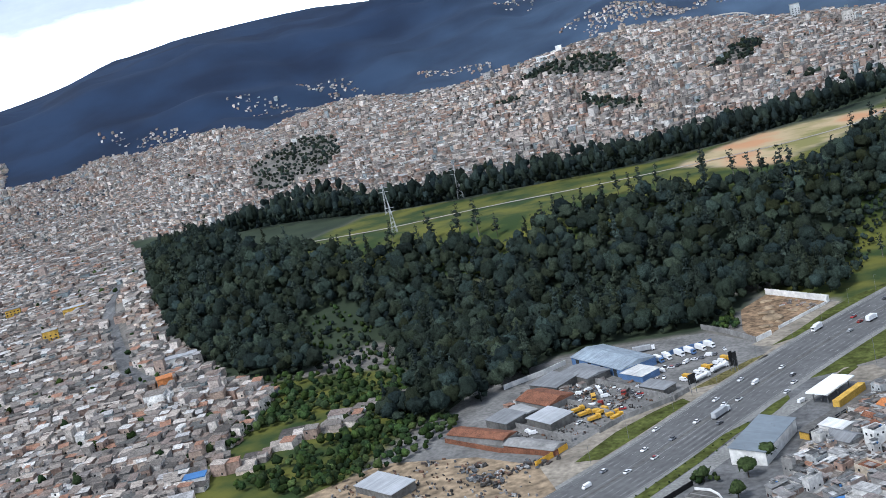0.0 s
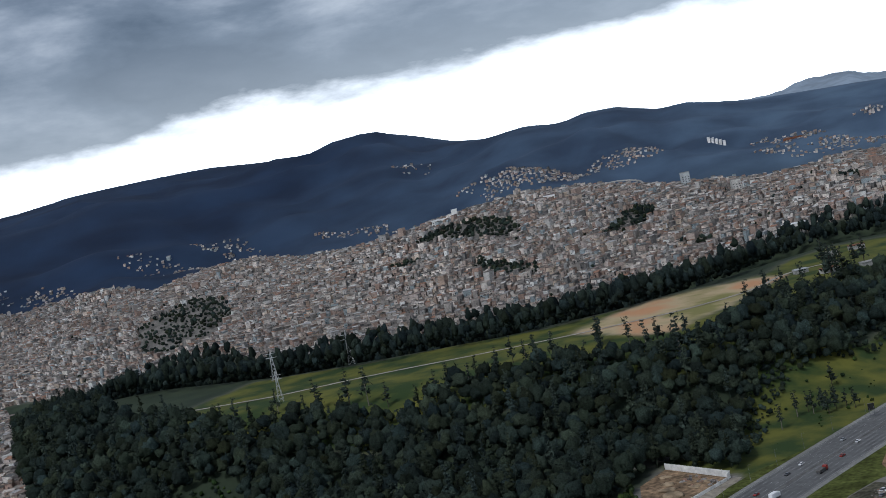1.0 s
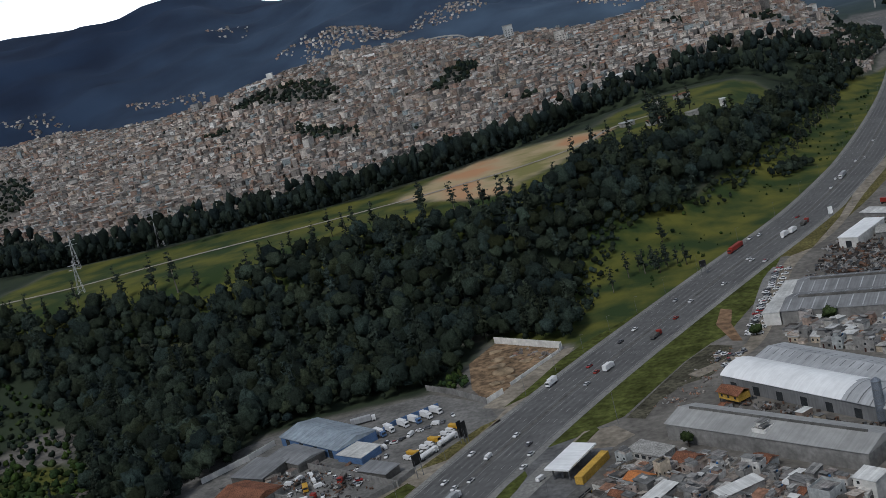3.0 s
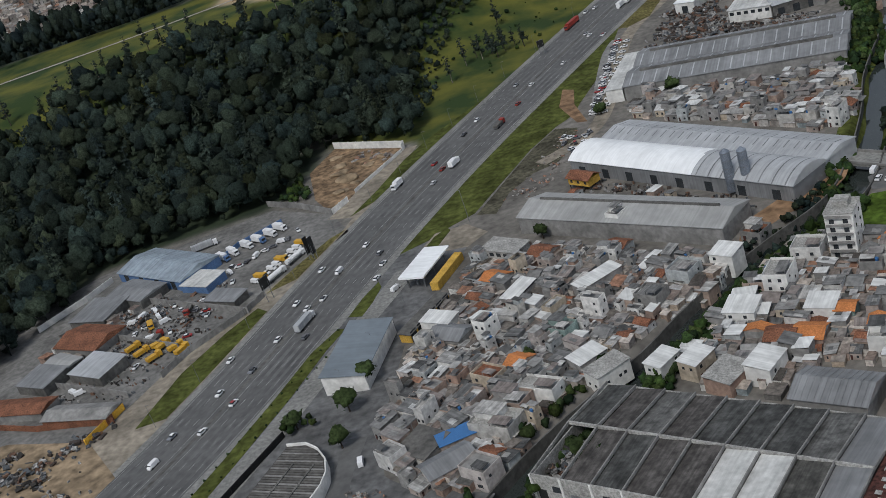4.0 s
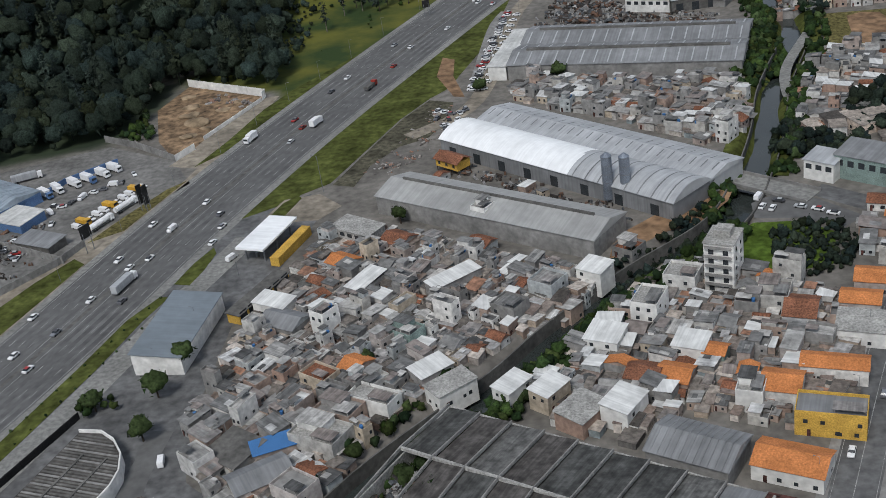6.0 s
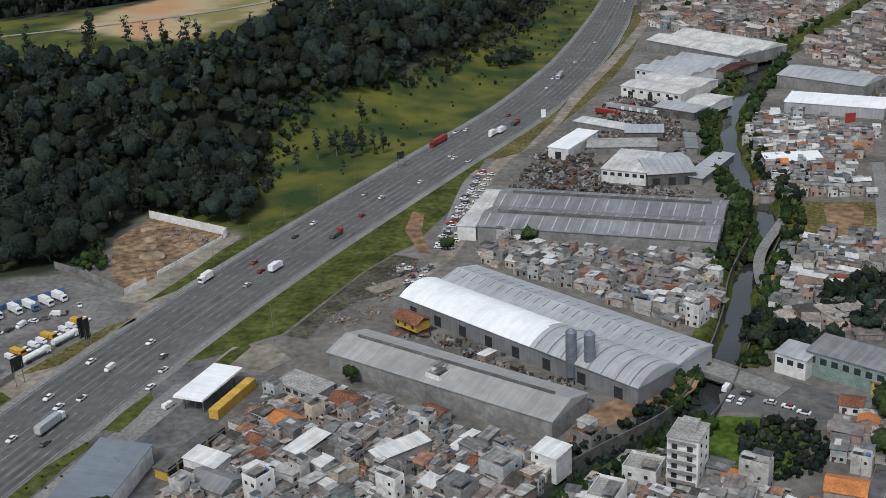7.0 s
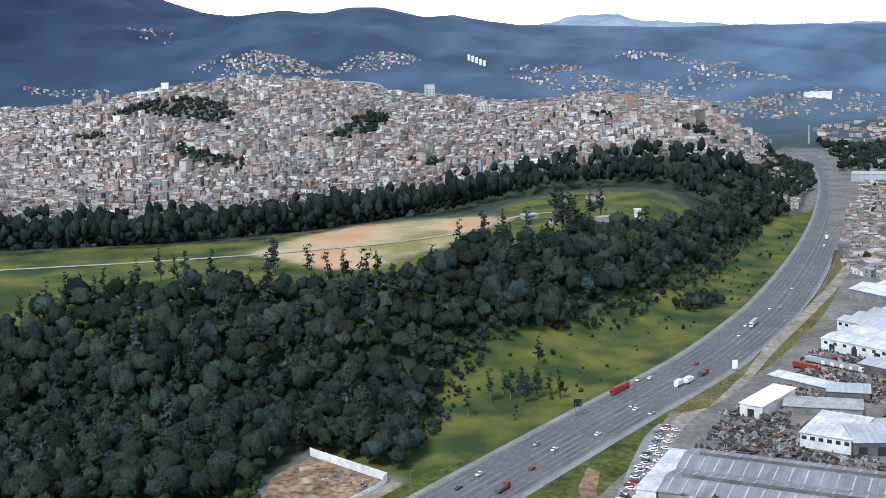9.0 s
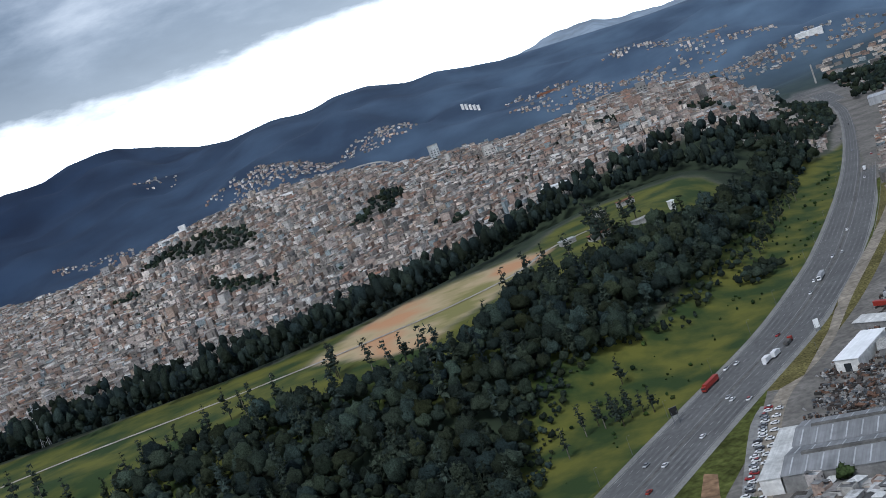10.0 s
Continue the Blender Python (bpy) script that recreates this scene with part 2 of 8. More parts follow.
M["house_roof"] = material("fibre_cement_roof", ROOFS[0], 0.9, vary=0.35, scale=0.25, fine_scale=0.7, grain=0.6, streak=0.3, palette=ROOFS)
M["joined_wall"] = material("joined_house_walls", WALLS[0], 0.9, vary=0.3, scale=0.3, fine_scale=0.8, grain=0.6, painted=True)
M["joined_roof"] = material("joined_house_roofs", ROOFS[0], 0.9, vary=0.35, scale=0.25, fine_scale=0.7, grain=0.6, painted=True)
M["far_house"] = material("far_houses", WALLS[0], 0.9, vary=0.25, scale=0.2, fine_scale=0.8, island=True,
                          palette=[tuple(0.9 * (0.7 * v * k + 0.3 * sum(c) / 3) for v, k in zip(c, (1.12, 1.0, 0.90))) for c in WALLS] + [(0.42, 0.40, 0.375), (0.28, 0.20, 0.16), (0.31, 0.235, 0.185), (0.14, 0.133, 0.126), (0.26, 0.30, 0.31), (0.66, 0.65, 0.62), (0.60, 0.50, 0.42)])
M["far_roof"] = material("far_roofs", ROOFS[0], 0.9, vary=0.3, scale=0.2, fine_scale=0.8, island=True,
                         palette=[(0.92 * c[0], 0.82 * c[1], 0.74 * c[2]) for c in ROOFS] + [(0.30, 0.165, 0.11), (0.20, 0.16, 0.14), (0.52, 0.50, 0.47), (0.15, 0.13, 0.115), (0.36, 0.35, 0.34), (0.11, 0.108, 0.10), (0.20, 0.18, 0.165)])
M["car_paint"] = material("car_paint", (0.5, 0.5, 0.5), 0.3, vary=0.05,
                          palette=[(0.75, 0.75, 0.75), (0.05, 0.05, 0.055), (0.35, 0.36, 0.37), (0.78, 0.78, 0.77), (0.12, 0.12, 0.13), (0.30, 0.03, 0.03),
                                   (0.70, 0.70, 0.70), (0.2, 0.21, 0.23)])
M["white_paint"] = material("white_paint", (0.75, 0.75, 0.75), 0.35, vary=0.1)
M["red_paint"] = material("red_paint", (0.28, 0.035, 0.0245), 0.4, vary=0.1)
M["truck_yellow"] = material("yellow_paint", (0.60, 0.34, 0.04), 0.45, vary=0.2)
M["rubble"] = material("rubble", (0.245, 0.21, 0.189), 0.95, vary=0.4, scale=0.4, island=True,
                       palette=[(0.294, 0.266, 0.238), (0.21, 0.189, 0.175), (0.294, 0.175, 0.126), (0.35, 0.336, 0.315), (0.14, 0.126, 0.119)])
M["scrap"] = material("scrap", (0.14, 0.119, 0.105), 0.8, vary=0.4, scale=0.4, island=True,
                      palette=[(0.07, 0.056, 0.049), (0.154, 0.091, 0.063), (0.21, 0.203, 0.196), (0.098, 0.105, 0.112), (0.35, 0.343, 0.329), (0.042, 0.0385, 0.035)])


def tinted(m):
    """Lets each tree of a wood have its own shade, from the mesh's tint."""
    n, l = m.node_tree.nodes, m.node_tree.links
    bsdf = n["Principled BSDF"]
    src = bsdf.inputs["Base Color"].links[0].from_socket
    at = n.new("ShaderNodeAttribute")
    at.attribute_name = "tint"
    one = n.new("ShaderNodeVectorMath")
    one.inputs[1].default_value = (1, 1, 1)
    l.new(at.outputs["Vector"], one.inputs[0])
    mul = n.new("ShaderNodeVectorMath")
    mul.operation = "MULTIPLY"
    l.new(src, mul.inputs[0])
    l.new(one.outputs[0], mul.inputs[1])
    l.new(mul.outputs[0], bsdf.inputs["Base Color"])


for k in ("forest", "pine", "bush", "belt"):
    tinted(M[k])

# ---- building helpers ----
def mesh_of(bm, mat, name="mesh"):
    me = bpy.data.meshes.new(name)
    bm.normal_update()
    bm.to_mesh(me)
    bm.free()
    if mat:
        me.materials.append(mat)
    return me


def part(name, bm, mat, parent, label=""):
    ob = new(name, mesh_of(bm, mat, name))
    ob.parent = parent
    return tagged(ob, label) if label else ob


def shared(name, me, parent, m=None):
    ob = new(name, me)
    ob.parent = parent
    if m is not None:
        ob.matrix_basis = m
    return ob


def thing(name, m, label, category, group="", kind=""):
    e = new(name)
    e.empty_display_size = 1
    e.matrix_basis = m
    return tagged(e, label, category, group, kind)


def box(bm, x0, x1, y0, y1, z0, z1):
    v = [bm.verts.new(p) for p in ((x0, y0, z0), (x1, y0, z0), (x1, y1, z0), (x0, y1, z0), (x0, y0, z1), (x1, y0, z1), (x1, y1, z1), (x0, y1, z1))]
    for f in ((3, 2, 1, 0), (4, 5, 6, 7), (0, 1, 5, 4), (1, 2, 6, 5), (2, 3, 7, 6), (3, 0, 4, 7)):
        bm.faces.new([v[i] for i in f])
    return v


def boxes(*specs):
    bm = bmesh.new()
    for s in specs:
        box(bm, *s)
    return bm


def prism(bm, pts, z0, z1):
    """An upright prism over a plan polygon (counter-clockwise)."""
    lo, hi = [bm.verts.new((x, y, z0)) for x, y in pts], [bm.verts.new((x, y, z1)) for x, y in pts]
    n = len(pts)
    bm.faces.new(hi)
    bm.faces.new(lo[::-1])
    for i in range(n):
        j = (i + 1) % n
        bm.faces.new((lo[i], lo[j], hi[j], hi[i]))


def profile_x(bm, prof, x0, x1):
    """A solid: the outline prof, points (y, z), drawn along x."""
    a, b = [bm.verts.new((x0, y, z)) for y, z in prof], [bm.verts.new((x1, y, z)) for y, z in prof]
    n = len(prof)
    bm.faces.new(a[::-1])
    bm.faces.new(b)
    for i in range(n):
        j = (i + 1) % n
        bm.faces.new((a[i], a[j], b[j], b[i]))
    bmesh.ops.recalc_face_normals(bm, faces=bm.faces)


def tube(bm, p0, p1, r0, r1=None, n=8):
    p0, p1 = Vector(p0), Vector(p1)
    r1 = r0 if r1 is None else r1
    turn = (p1 - p0).to_track_quat("Z", "Y").to_matrix()
    rings = []
    for p, r in ((p0, r0), (p1, r1)):
        rings.append([bm.verts.new(p + turn @ Vector((r * math.cos(2 * math.pi * i / n), r * math.sin(2 * math.pi * i / n), 0))) for i in range(n)])
    for i in range(n):
        j = (i + 1) % n
        bm.faces.new((rings[0][i], rings[0][j], rings[1][j], rings[1][i]))
    bm.faces.new(rings[1])
    bm.faces.new(rings[0][::-1])


def joined(name, verts, faces, mat, smooth=False):
    """One mesh from arrays of points and of faces with equal corners."""
    v, f = np.asarray(verts, float), np.asarray(faces, int)
    me = bpy.data.meshes.new(name)
    me.vertices.add(len(v))
    me.vertices.foreach_set("co", v.ravel())
    me.loops.add(f.size)
    me.loops.foreach_set("vertex_index", f.ravel())
    me.polygons.add(len(f))
    me.polygons.foreach_set("loop_start", np.arange(len(f)) * f.shape[1])
    if mat:
        me.materials.append(mat)
    me.polygons.foreach_set("use_smooth", np.full(len(f), smooth))
    me.update(calc_edges=True)
    return me


def inside(px, py, poly):
    """Even-odd test, for arrays of points."""
    px, py = np.asarray(px, float), np.asarray(py, float)
    res = np.zeros(px.shape, bool)
    n = len(poly)
    for i in range(n):
        (x0, y0), (x1, y1) = poly[i], poly[(i + 1) % n]
        cross = ((y0 > py) != (y1 > py)) & (px < (x1 - x0) * (py - y0) / ((y1 - y0) or 1e-9) + x0)
        res ^= cross
    return res


def to_line(px, py, line):
    """Distance to a polyline, with the share of the way along it and the side (left is positive)."""
    px, py = np.asarray(px, float), np.asarray(py, float)
    best, along, side = np.full(px.shape, 1e9), np.zeros(px.shape), np.zeros(px.shape)
    for i in range(len(line) - 1):
        (x0, y0), (x1, y1) = line[i], line[i + 1]
        dx, dy = x1 - x0, y1 - y0
        t = np.clip(((px - x0) * dx + (py - y0) * dy) / (dx * dx + dy * dy), 0, 1)
        d = np.hypot(px - x0 - t * dx, py - y0 - t * dy)
        near = d < best
        best = np.where(near, d, best)
        along = np.where(near, i + t, along)
        side = np.where(near, np.sign(dx * (py - y0) - dy * (px - x0)), side)
    return best, along, side


def smooth01(t):
    t = np.clip(t, 0, 1)
    return t * t * (3 - 2 * t)


def curve_points(line, step):
    """A polyline rounded by a Catmull-Rom curve and cut into even steps."""
    p = [Vector(q) for q in line]
    p = [2 * p[0] - p[1]] + p + [2 * p[-1] - p[-2]]
    out = []
    for i in range(1, len(p) - 2):
        n = max(2, int((p[i + 1] - p[i]).length / step))
        for k in range(n):
            t = k / n
            out.append(0.5 * (2 * p[i] + (p[i + 1] - p[i - 1]) * t + (2 * p[i - 1] - 5 * p[i] + 4 * p[i + 1] - p[i + 2]) * t * t
                              + (3 * p[i] - p[i - 1] - 3 * p[i + 1] + p[i + 2]) * t ** 3))
    return out + [p[-2]]


# ---- the plan ----
HIGHWAY = [(-270, 130), (-231, 215), (-192, 296), (-170, 352), (-146, 424), (-121, 490), (-99, 542), (-75, 595), (-44, 662), (4, 765), (38, 862), (60, 943),
           (90, 1085), (118, 1250), (147, 1477), (163, 1661), (163, 1832), (150, 1996), (118, 2160)]
RIVER = [(-130, 160), (-90, 218), (-71, 246), (-53, 272), (-22, 306), (-4, 330), (22, 358), (52, 386), (68, 420), (81, 458), (91, 497), (108, 542), (117, 585), (116, 640),
         (122, 705), (135, 765), (154, 815), (183, 893), (260, 1010), (350, 1190), (420, 1500)]
PLATEAU = [(-760, 800), (-600, 770), (-480, 790), (-360, 815), (-240, 885), (-135, 1005), (-55, 1100)]
FAVELA_RIDGE = [(-1900, 2050), (-1250, 1680), (-720, 1560), (-436, 1560), (-180, 1550), (60, 1480)]
RIDGE_S = [0, .43, .69, .93, 1.2, 1.39, 1.64, 1.87, 2.03, 2.25, 2.5, 2.85, 3.21, 3.53, 3.69, 3.9, 4.03, 4.25, 4.5, 4.65, 5]
RIDGE_H = [84, 84, 92, 106, 123, 110, 108, 118, 134, 141, 145, 138, 121, 112, 105, 98, 104, 115, 109, 98, 68]
SKY_AZ = [-75, -55, -49.6, -47.5, -46, -44.3, -42.9, -40.8, -38.3, -36, -34, -32.5, -31, -29, -27.2, -26.1, -24.6, -22.4, -20.8, -18.8, -17.2, -15.9, -14.3, -12.4, -11, -8, -6, -4, -1, 3, 8, 14, 25, 60]
SKY_EL = [0.6, 0.9, 1.3, 1.5, 1.85, 2.4, 2.35, 2.75, 2.78, 2.74, 2.7, 2.55, 2.40, 2.2, 2.5, 2.52, 2.0, 1.55, 1.38, 1.56, 1.35, 1.64, 1.58, 1.03, 1.06, .5, .34, .25, .1, 0, -.15, -.1, 0.4, 0.8]


def height(x, y):
    """Height of the ground over the plan."""
    x, y = np.asarray(x, float), np.asarray(y, float)
    d, s, side = to_line(x, y, HIGHWAY)
    left = np.where(side > 0, d - 20, -1.0)
    yard = 6 + 105 * (1 - smooth01((y - 590) / 55))
    dp, sp, _ = to_line(x, y, PLATEAU)
    hill = 50 * (1 - smooth01((dp - 62 - 12 * smooth01((x + 250) / 120)) / 195)) * smooth01((left - yard) / np.where(y < 700, 165, 120))
    hill = np.where(y > 1300, np.minimum(hill, 50), hill)
    df, sf, _ = to_line(x, y, FAVELA_RIDGE)
    top = np.interp(sf, RIDGE_S, RIDGE_H)
    fav = top * (1 - smooth01((df - 10) / 560)) * smooth01((left + 5) / 120)
    r, az = np.hypot(x, y), np.degrees(np.arctan2(x, y))
    el = np.interp(az, SKY_AZ, SKY_EL)
    far = np.interp(az, [-24, -20], [4200.0, 3500.0])
    crest = 195 + far * np.tan(np.radians(el))
    mount = crest * smooth01((r - 1900) / (far - 1900)) * np.where(y > 0, 1, 0.3)
    z = np.maximum(np.maximum(hill, fav * np.where(y > 900, 1.0, smooth01((y - 500) / 400))), mount)
    z = np.maximum(z, np.sqrt(np.maximum(hill, 0) * np.maximum(fav, 0)))
    west = 14 * smooth01((left - 260) / 300) * smooth01((900 - y) / 300)
    z = np.maximum(z, west)
    rough = np.where((z > 2) & (r > 1700), 1.0, 0.0)
    wob = np.sin(x * 0.011 + 1.3 * np.sin(y * 0.007)) * np.sin(y * 0.013 + 0.7 * np.sin(x * 0.009))
    z = z + rough * wob * 14 * smooth01((r - 1700) / 600) * (1 - 0.8 * smooth01((r - far + 500) / 500))
    spur = sum(np.sin(x * a + 2.1 * k) * np.sin(y * b + 1.3 * k) / (1 + 0.6 * k)
               for k, (a, b) in enumerate(((0.0031, 0.0023), (0.0057, 0.0049), (0.0113, 0.0079), (0.0171, 0.0203), (0.031, 0.027))))
    z = z + np.where(r > 2000, 1, 0) * spur * 26 * smooth01((r - 2100) / 900) * (1 - smooth01((r - far + 600) / 500)) * smooth01(y / 400)
    dr, _, _ = to_line(x, y, RIVER)
    z = z - 5.5 * (1 - smooth01((dr - 5) / 4.5))
    return z


# ---- the ground ----
def axis(cuts):
    out = []
    for a, b, n in cuts:
        out += list(np.linspace(a, b, n, endpoint=False))
    return np.array(out + [cuts[-1][1]])


def grow(a, b, first, n):
    """n steps from a to b that grow outward."""
    t = np.linspace(0, 1, n + 1)
    k = max(1.0, math.log(abs(b - a) / (first * n)) * 2)
    return a + (b - a) * (np.exp(k * t) - 1) / (math.exp(k) - 1)


gx = np.concatenate([grow(-700, -4900, 12, 60)[::-1], axis([(-700, -150, 90), (-150, 220, 125)])[1:], grow(220, 4900, 6, 70)[1:]])
gy = np.concatenate([grow(150, -3000, 8, 40)[::-1], axis([(150, 900, 210), (900, 1800, 110)])[1:], grow(1800, 4900, 10, 75)[1:]])
GX, GY = np.meshgrid(gx, gy, indexing="ij")
GR = np.hypot(GX, GY)
over = np.maximum(GR / 4900, 1)
GX2, GY2 = GX / over, GY / over
GZ = height(GX2, GY2)
nx, ny = GX.shape
idx = np.arange(nx * ny).reshape(nx, ny)
quads = np.stack([idx[:-1, :-1], idx[1:, :-1], idx[1:, 1:], idx[:-1, 1:]], -1).reshape(-1, 4)
gme = joined("ground", np.stack([GX2, GY2, GZ], -1).reshape(-1, 3), quads, None, smooth=True)

GRASS_TOP = [(-640, 690), (-560, 660), (-400, 630), (-330, 670), (-200, 715), (-150, 765), (-100, 850), (-50, 945), (-5, 1060), (0, 1120), (-22, 1150), (-60, 1160), (-110, 1150), (-150, 1095), (-165, 1020),
             (-262, 975), (-290, 940), (-345, 892), (-405, 889), (-500, 850), (-620, 840)]
BANK = [(-125, 566), (-142, 600), (-146, 690), (-146, 750), (-115, 795), (-70, 822), (-42, 905), (-5, 1030), (50, 1245), (100, 1330), (130, 1400), (118, 1250), (82, 1070), (40, 900), (0, 790), (-60, 650), (-100, 560)]
TOWN_WEST = [(-2200, 1500), (-1320, 980), (-1000, 870), (-880, 790), (-640, 560), (-540, 480), (-480, 470), (-420, 370), (-380, 250), (-500, 100), (-1500, 0), (-3000, 900)]
FAVELA = [(-1291, 1198), (-1127, 1192), (-1002, 1226), (-924, 1225), (-751, 1104), (-683, 1152), (-539, 1133), (-407, 1166), (-281, 1206), (-160, 1240), (-60, 1300), (30, 1350), (95, 1330), (118, 1480),
          (80, 1600), (-60, 1650), (-200, 1660), (-436, 1650), (-660, 1620), (-860, 1760), (-1100, 1850), (-1359, 1990), (-1578, 2045), (-1984, 1959), (-2128, 1718), (-1700, 1350)]
gd, gs, gside = to_line(GX2, GY2, HIGHWAY)
hill_side = (gside > 0) & (GX2 > -1050)
dfav, sfav, _ = to_line(GX2, GY2, FAVELA_RIDGE)


def soft_mask(m):
    m = m.astype(float)
    for _ in range(1):
        m[1:-1, 1:-1] = (m[1:-1, 1:-1] * 2 + m[:-2, 1:-1] + m[2:, 1:-1] + m[1:-1, :-2] + m[1:-1, 2:]) / 6
    return m


bank = inside(GX2, GY2, BANK)
GULLY = [(-520, 480), (-420, 500), (-322, 462), (-332, 380), (-332, 315), (-350, 250), (-400, 240), (-440, 330), (-480, 440)]
grass = inside(GX2, GY2, [(-188, 604), (-174, 588), (-128, 566), (-122, 545), (-100, 560), (-120, 610), (-150, 622)]) | inside(GX2, GY2, GRASS_TOP) | bank | inside(GX2, GY2, GULLY)
town_far = inside(GX2, GY2, FAVELA)
forest = ((gside > 0) & (gd > 24) & (GZ > 1.5) & ~grass & ~town_far & ~inside(GX2, GY2, TOWN_WEST)) | ((GR > 2000) & (GY2 > 300))
forest |= inside(GX2, GY2, [(-345, 392), (-318, 398), (-296, 425), (-290, 462), (-286, 496), (-250, 512), (-206, 520), (-188, 536), (-184, 600), (-300, 600), (-420, 520)]) & ~inside(GX2, GY2, GULLY)
soil = (gside > 0) & (GY2 > 600) & (GY2 < 1200) & inside(GX2, GY2, [(-300, 868), (-262, 968), (-169, 1004), (-140, 990), (-158, 940), (-172, 868), (-206, 800), (-232, 795), (-302, 843)])
cover = gme.color_attributes.new("cover", "FLOAT_COLOR", "POINT")
# last channel: share of the distance haze painted on, rising from 1750 m out
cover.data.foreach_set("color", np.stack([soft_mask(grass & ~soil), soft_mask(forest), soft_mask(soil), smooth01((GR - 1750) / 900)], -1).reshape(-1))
gm = material("ground_cover", (0.172, 0.160, 0.143), 0.95, vary=0.4, scale=0.04, fine_scale=0.3, grain=0.6, bump=0.3, bump_scale=0.5)
n_, l_ = gm.node_tree.nodes, gm.node_tree.links
attr = n_.new("ShaderNodeVertexColor")
attr.layer_name = "cover"
parts_ = n_.new("ShaderNodeSeparateColor")
l_.new(attr.outputs[0], parts_.inputs[0])
bs_ = n_["Principled BSDF"]
src_ = bs_.inputs["Base Color"].links[0].from_socket
gpos = n_.new("ShaderNodeNewGeometry")
patch = n_.new("ShaderNodeTexNoise")
patch.inputs["Scale"].default_value, patch.inputs["Detail"].default_value = 0.035, 6
l_.new(gpos.outputs["Position"], patch.inputs["Vector"])
pr = n_.new("ShaderNodeValToRGB")
pr.color_ramp.elements[0].position, pr.color_ramp.elements[1].position = 0.40, 0.64
pr.color_ramp.elements[0].color, pr.color_ramp.elements[1].color = (0.024, 0.044, 0.010, 1), (0.108, 0.108, 0.018, 1)
l_.new(patch.outputs[0], pr.inputs[0])
fr = n_.new("ShaderNodeValToRGB")
fr.color_ramp.elements[0].position, fr.color_ramp.elements[1].position = 0.3, 0.7
fr.color_ramp.elements[0].color, fr.color_ramp.elements[1].color = (0.018, 0.028, 0.016, 1), (0.036, 0.050, 0.026, 1)
l_.new(patch.outputs[0], fr.inputs[0])
# distance haze put into the far hills' base colour: navy west, paler blue east
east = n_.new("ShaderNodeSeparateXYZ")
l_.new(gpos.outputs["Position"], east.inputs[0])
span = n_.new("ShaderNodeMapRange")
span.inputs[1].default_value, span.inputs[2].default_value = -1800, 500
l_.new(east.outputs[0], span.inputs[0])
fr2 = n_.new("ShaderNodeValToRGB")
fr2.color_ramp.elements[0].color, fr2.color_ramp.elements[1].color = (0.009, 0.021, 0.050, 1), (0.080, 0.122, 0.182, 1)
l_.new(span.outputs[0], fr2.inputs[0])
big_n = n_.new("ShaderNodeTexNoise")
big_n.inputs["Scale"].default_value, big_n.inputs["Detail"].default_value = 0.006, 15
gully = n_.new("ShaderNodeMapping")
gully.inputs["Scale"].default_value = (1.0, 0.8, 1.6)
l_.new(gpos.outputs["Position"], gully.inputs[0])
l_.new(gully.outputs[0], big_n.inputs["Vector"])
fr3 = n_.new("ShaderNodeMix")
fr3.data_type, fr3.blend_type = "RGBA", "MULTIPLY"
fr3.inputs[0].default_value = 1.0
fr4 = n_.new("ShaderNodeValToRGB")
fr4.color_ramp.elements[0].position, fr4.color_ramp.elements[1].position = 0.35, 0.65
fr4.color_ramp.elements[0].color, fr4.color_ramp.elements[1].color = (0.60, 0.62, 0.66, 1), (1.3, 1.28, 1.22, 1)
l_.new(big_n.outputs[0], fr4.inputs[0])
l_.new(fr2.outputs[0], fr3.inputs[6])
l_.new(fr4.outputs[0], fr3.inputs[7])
earth = n_.new("ShaderNodeTexNoise")
earth.inputs["Scale"].default_value, earth.inputs["Detail"].default_value = 0.018, 7
l_.new(gpos.outputs["Position"], earth.inputs["Vector"])
er = n_.new("ShaderNodeValToRGB")
er.color_ramp.elements.new(0.5)
for e_, p_, c_ in zip(er.color_ramp.elements, (0.36, 0.5, 0.64), ((0.19, 0.175, 0.06, 1), (0.40, 0.31, 0.18, 1), (0.44, 0.235, 0.12, 1))):
    e_.position, e_.color = p_, c_
l_.new(earth.outputs[0], er.inputs[0])
last = src_
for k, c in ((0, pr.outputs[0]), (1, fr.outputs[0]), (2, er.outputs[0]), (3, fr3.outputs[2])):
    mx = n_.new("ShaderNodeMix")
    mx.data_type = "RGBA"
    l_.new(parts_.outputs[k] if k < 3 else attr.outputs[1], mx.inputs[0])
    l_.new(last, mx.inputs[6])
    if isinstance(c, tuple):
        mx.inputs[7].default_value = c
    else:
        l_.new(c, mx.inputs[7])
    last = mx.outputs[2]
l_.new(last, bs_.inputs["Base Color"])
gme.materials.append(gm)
ground = tagged(new("ground", gme), "rolling ground of town, grass and wooded hills", "ground", kind="structure")

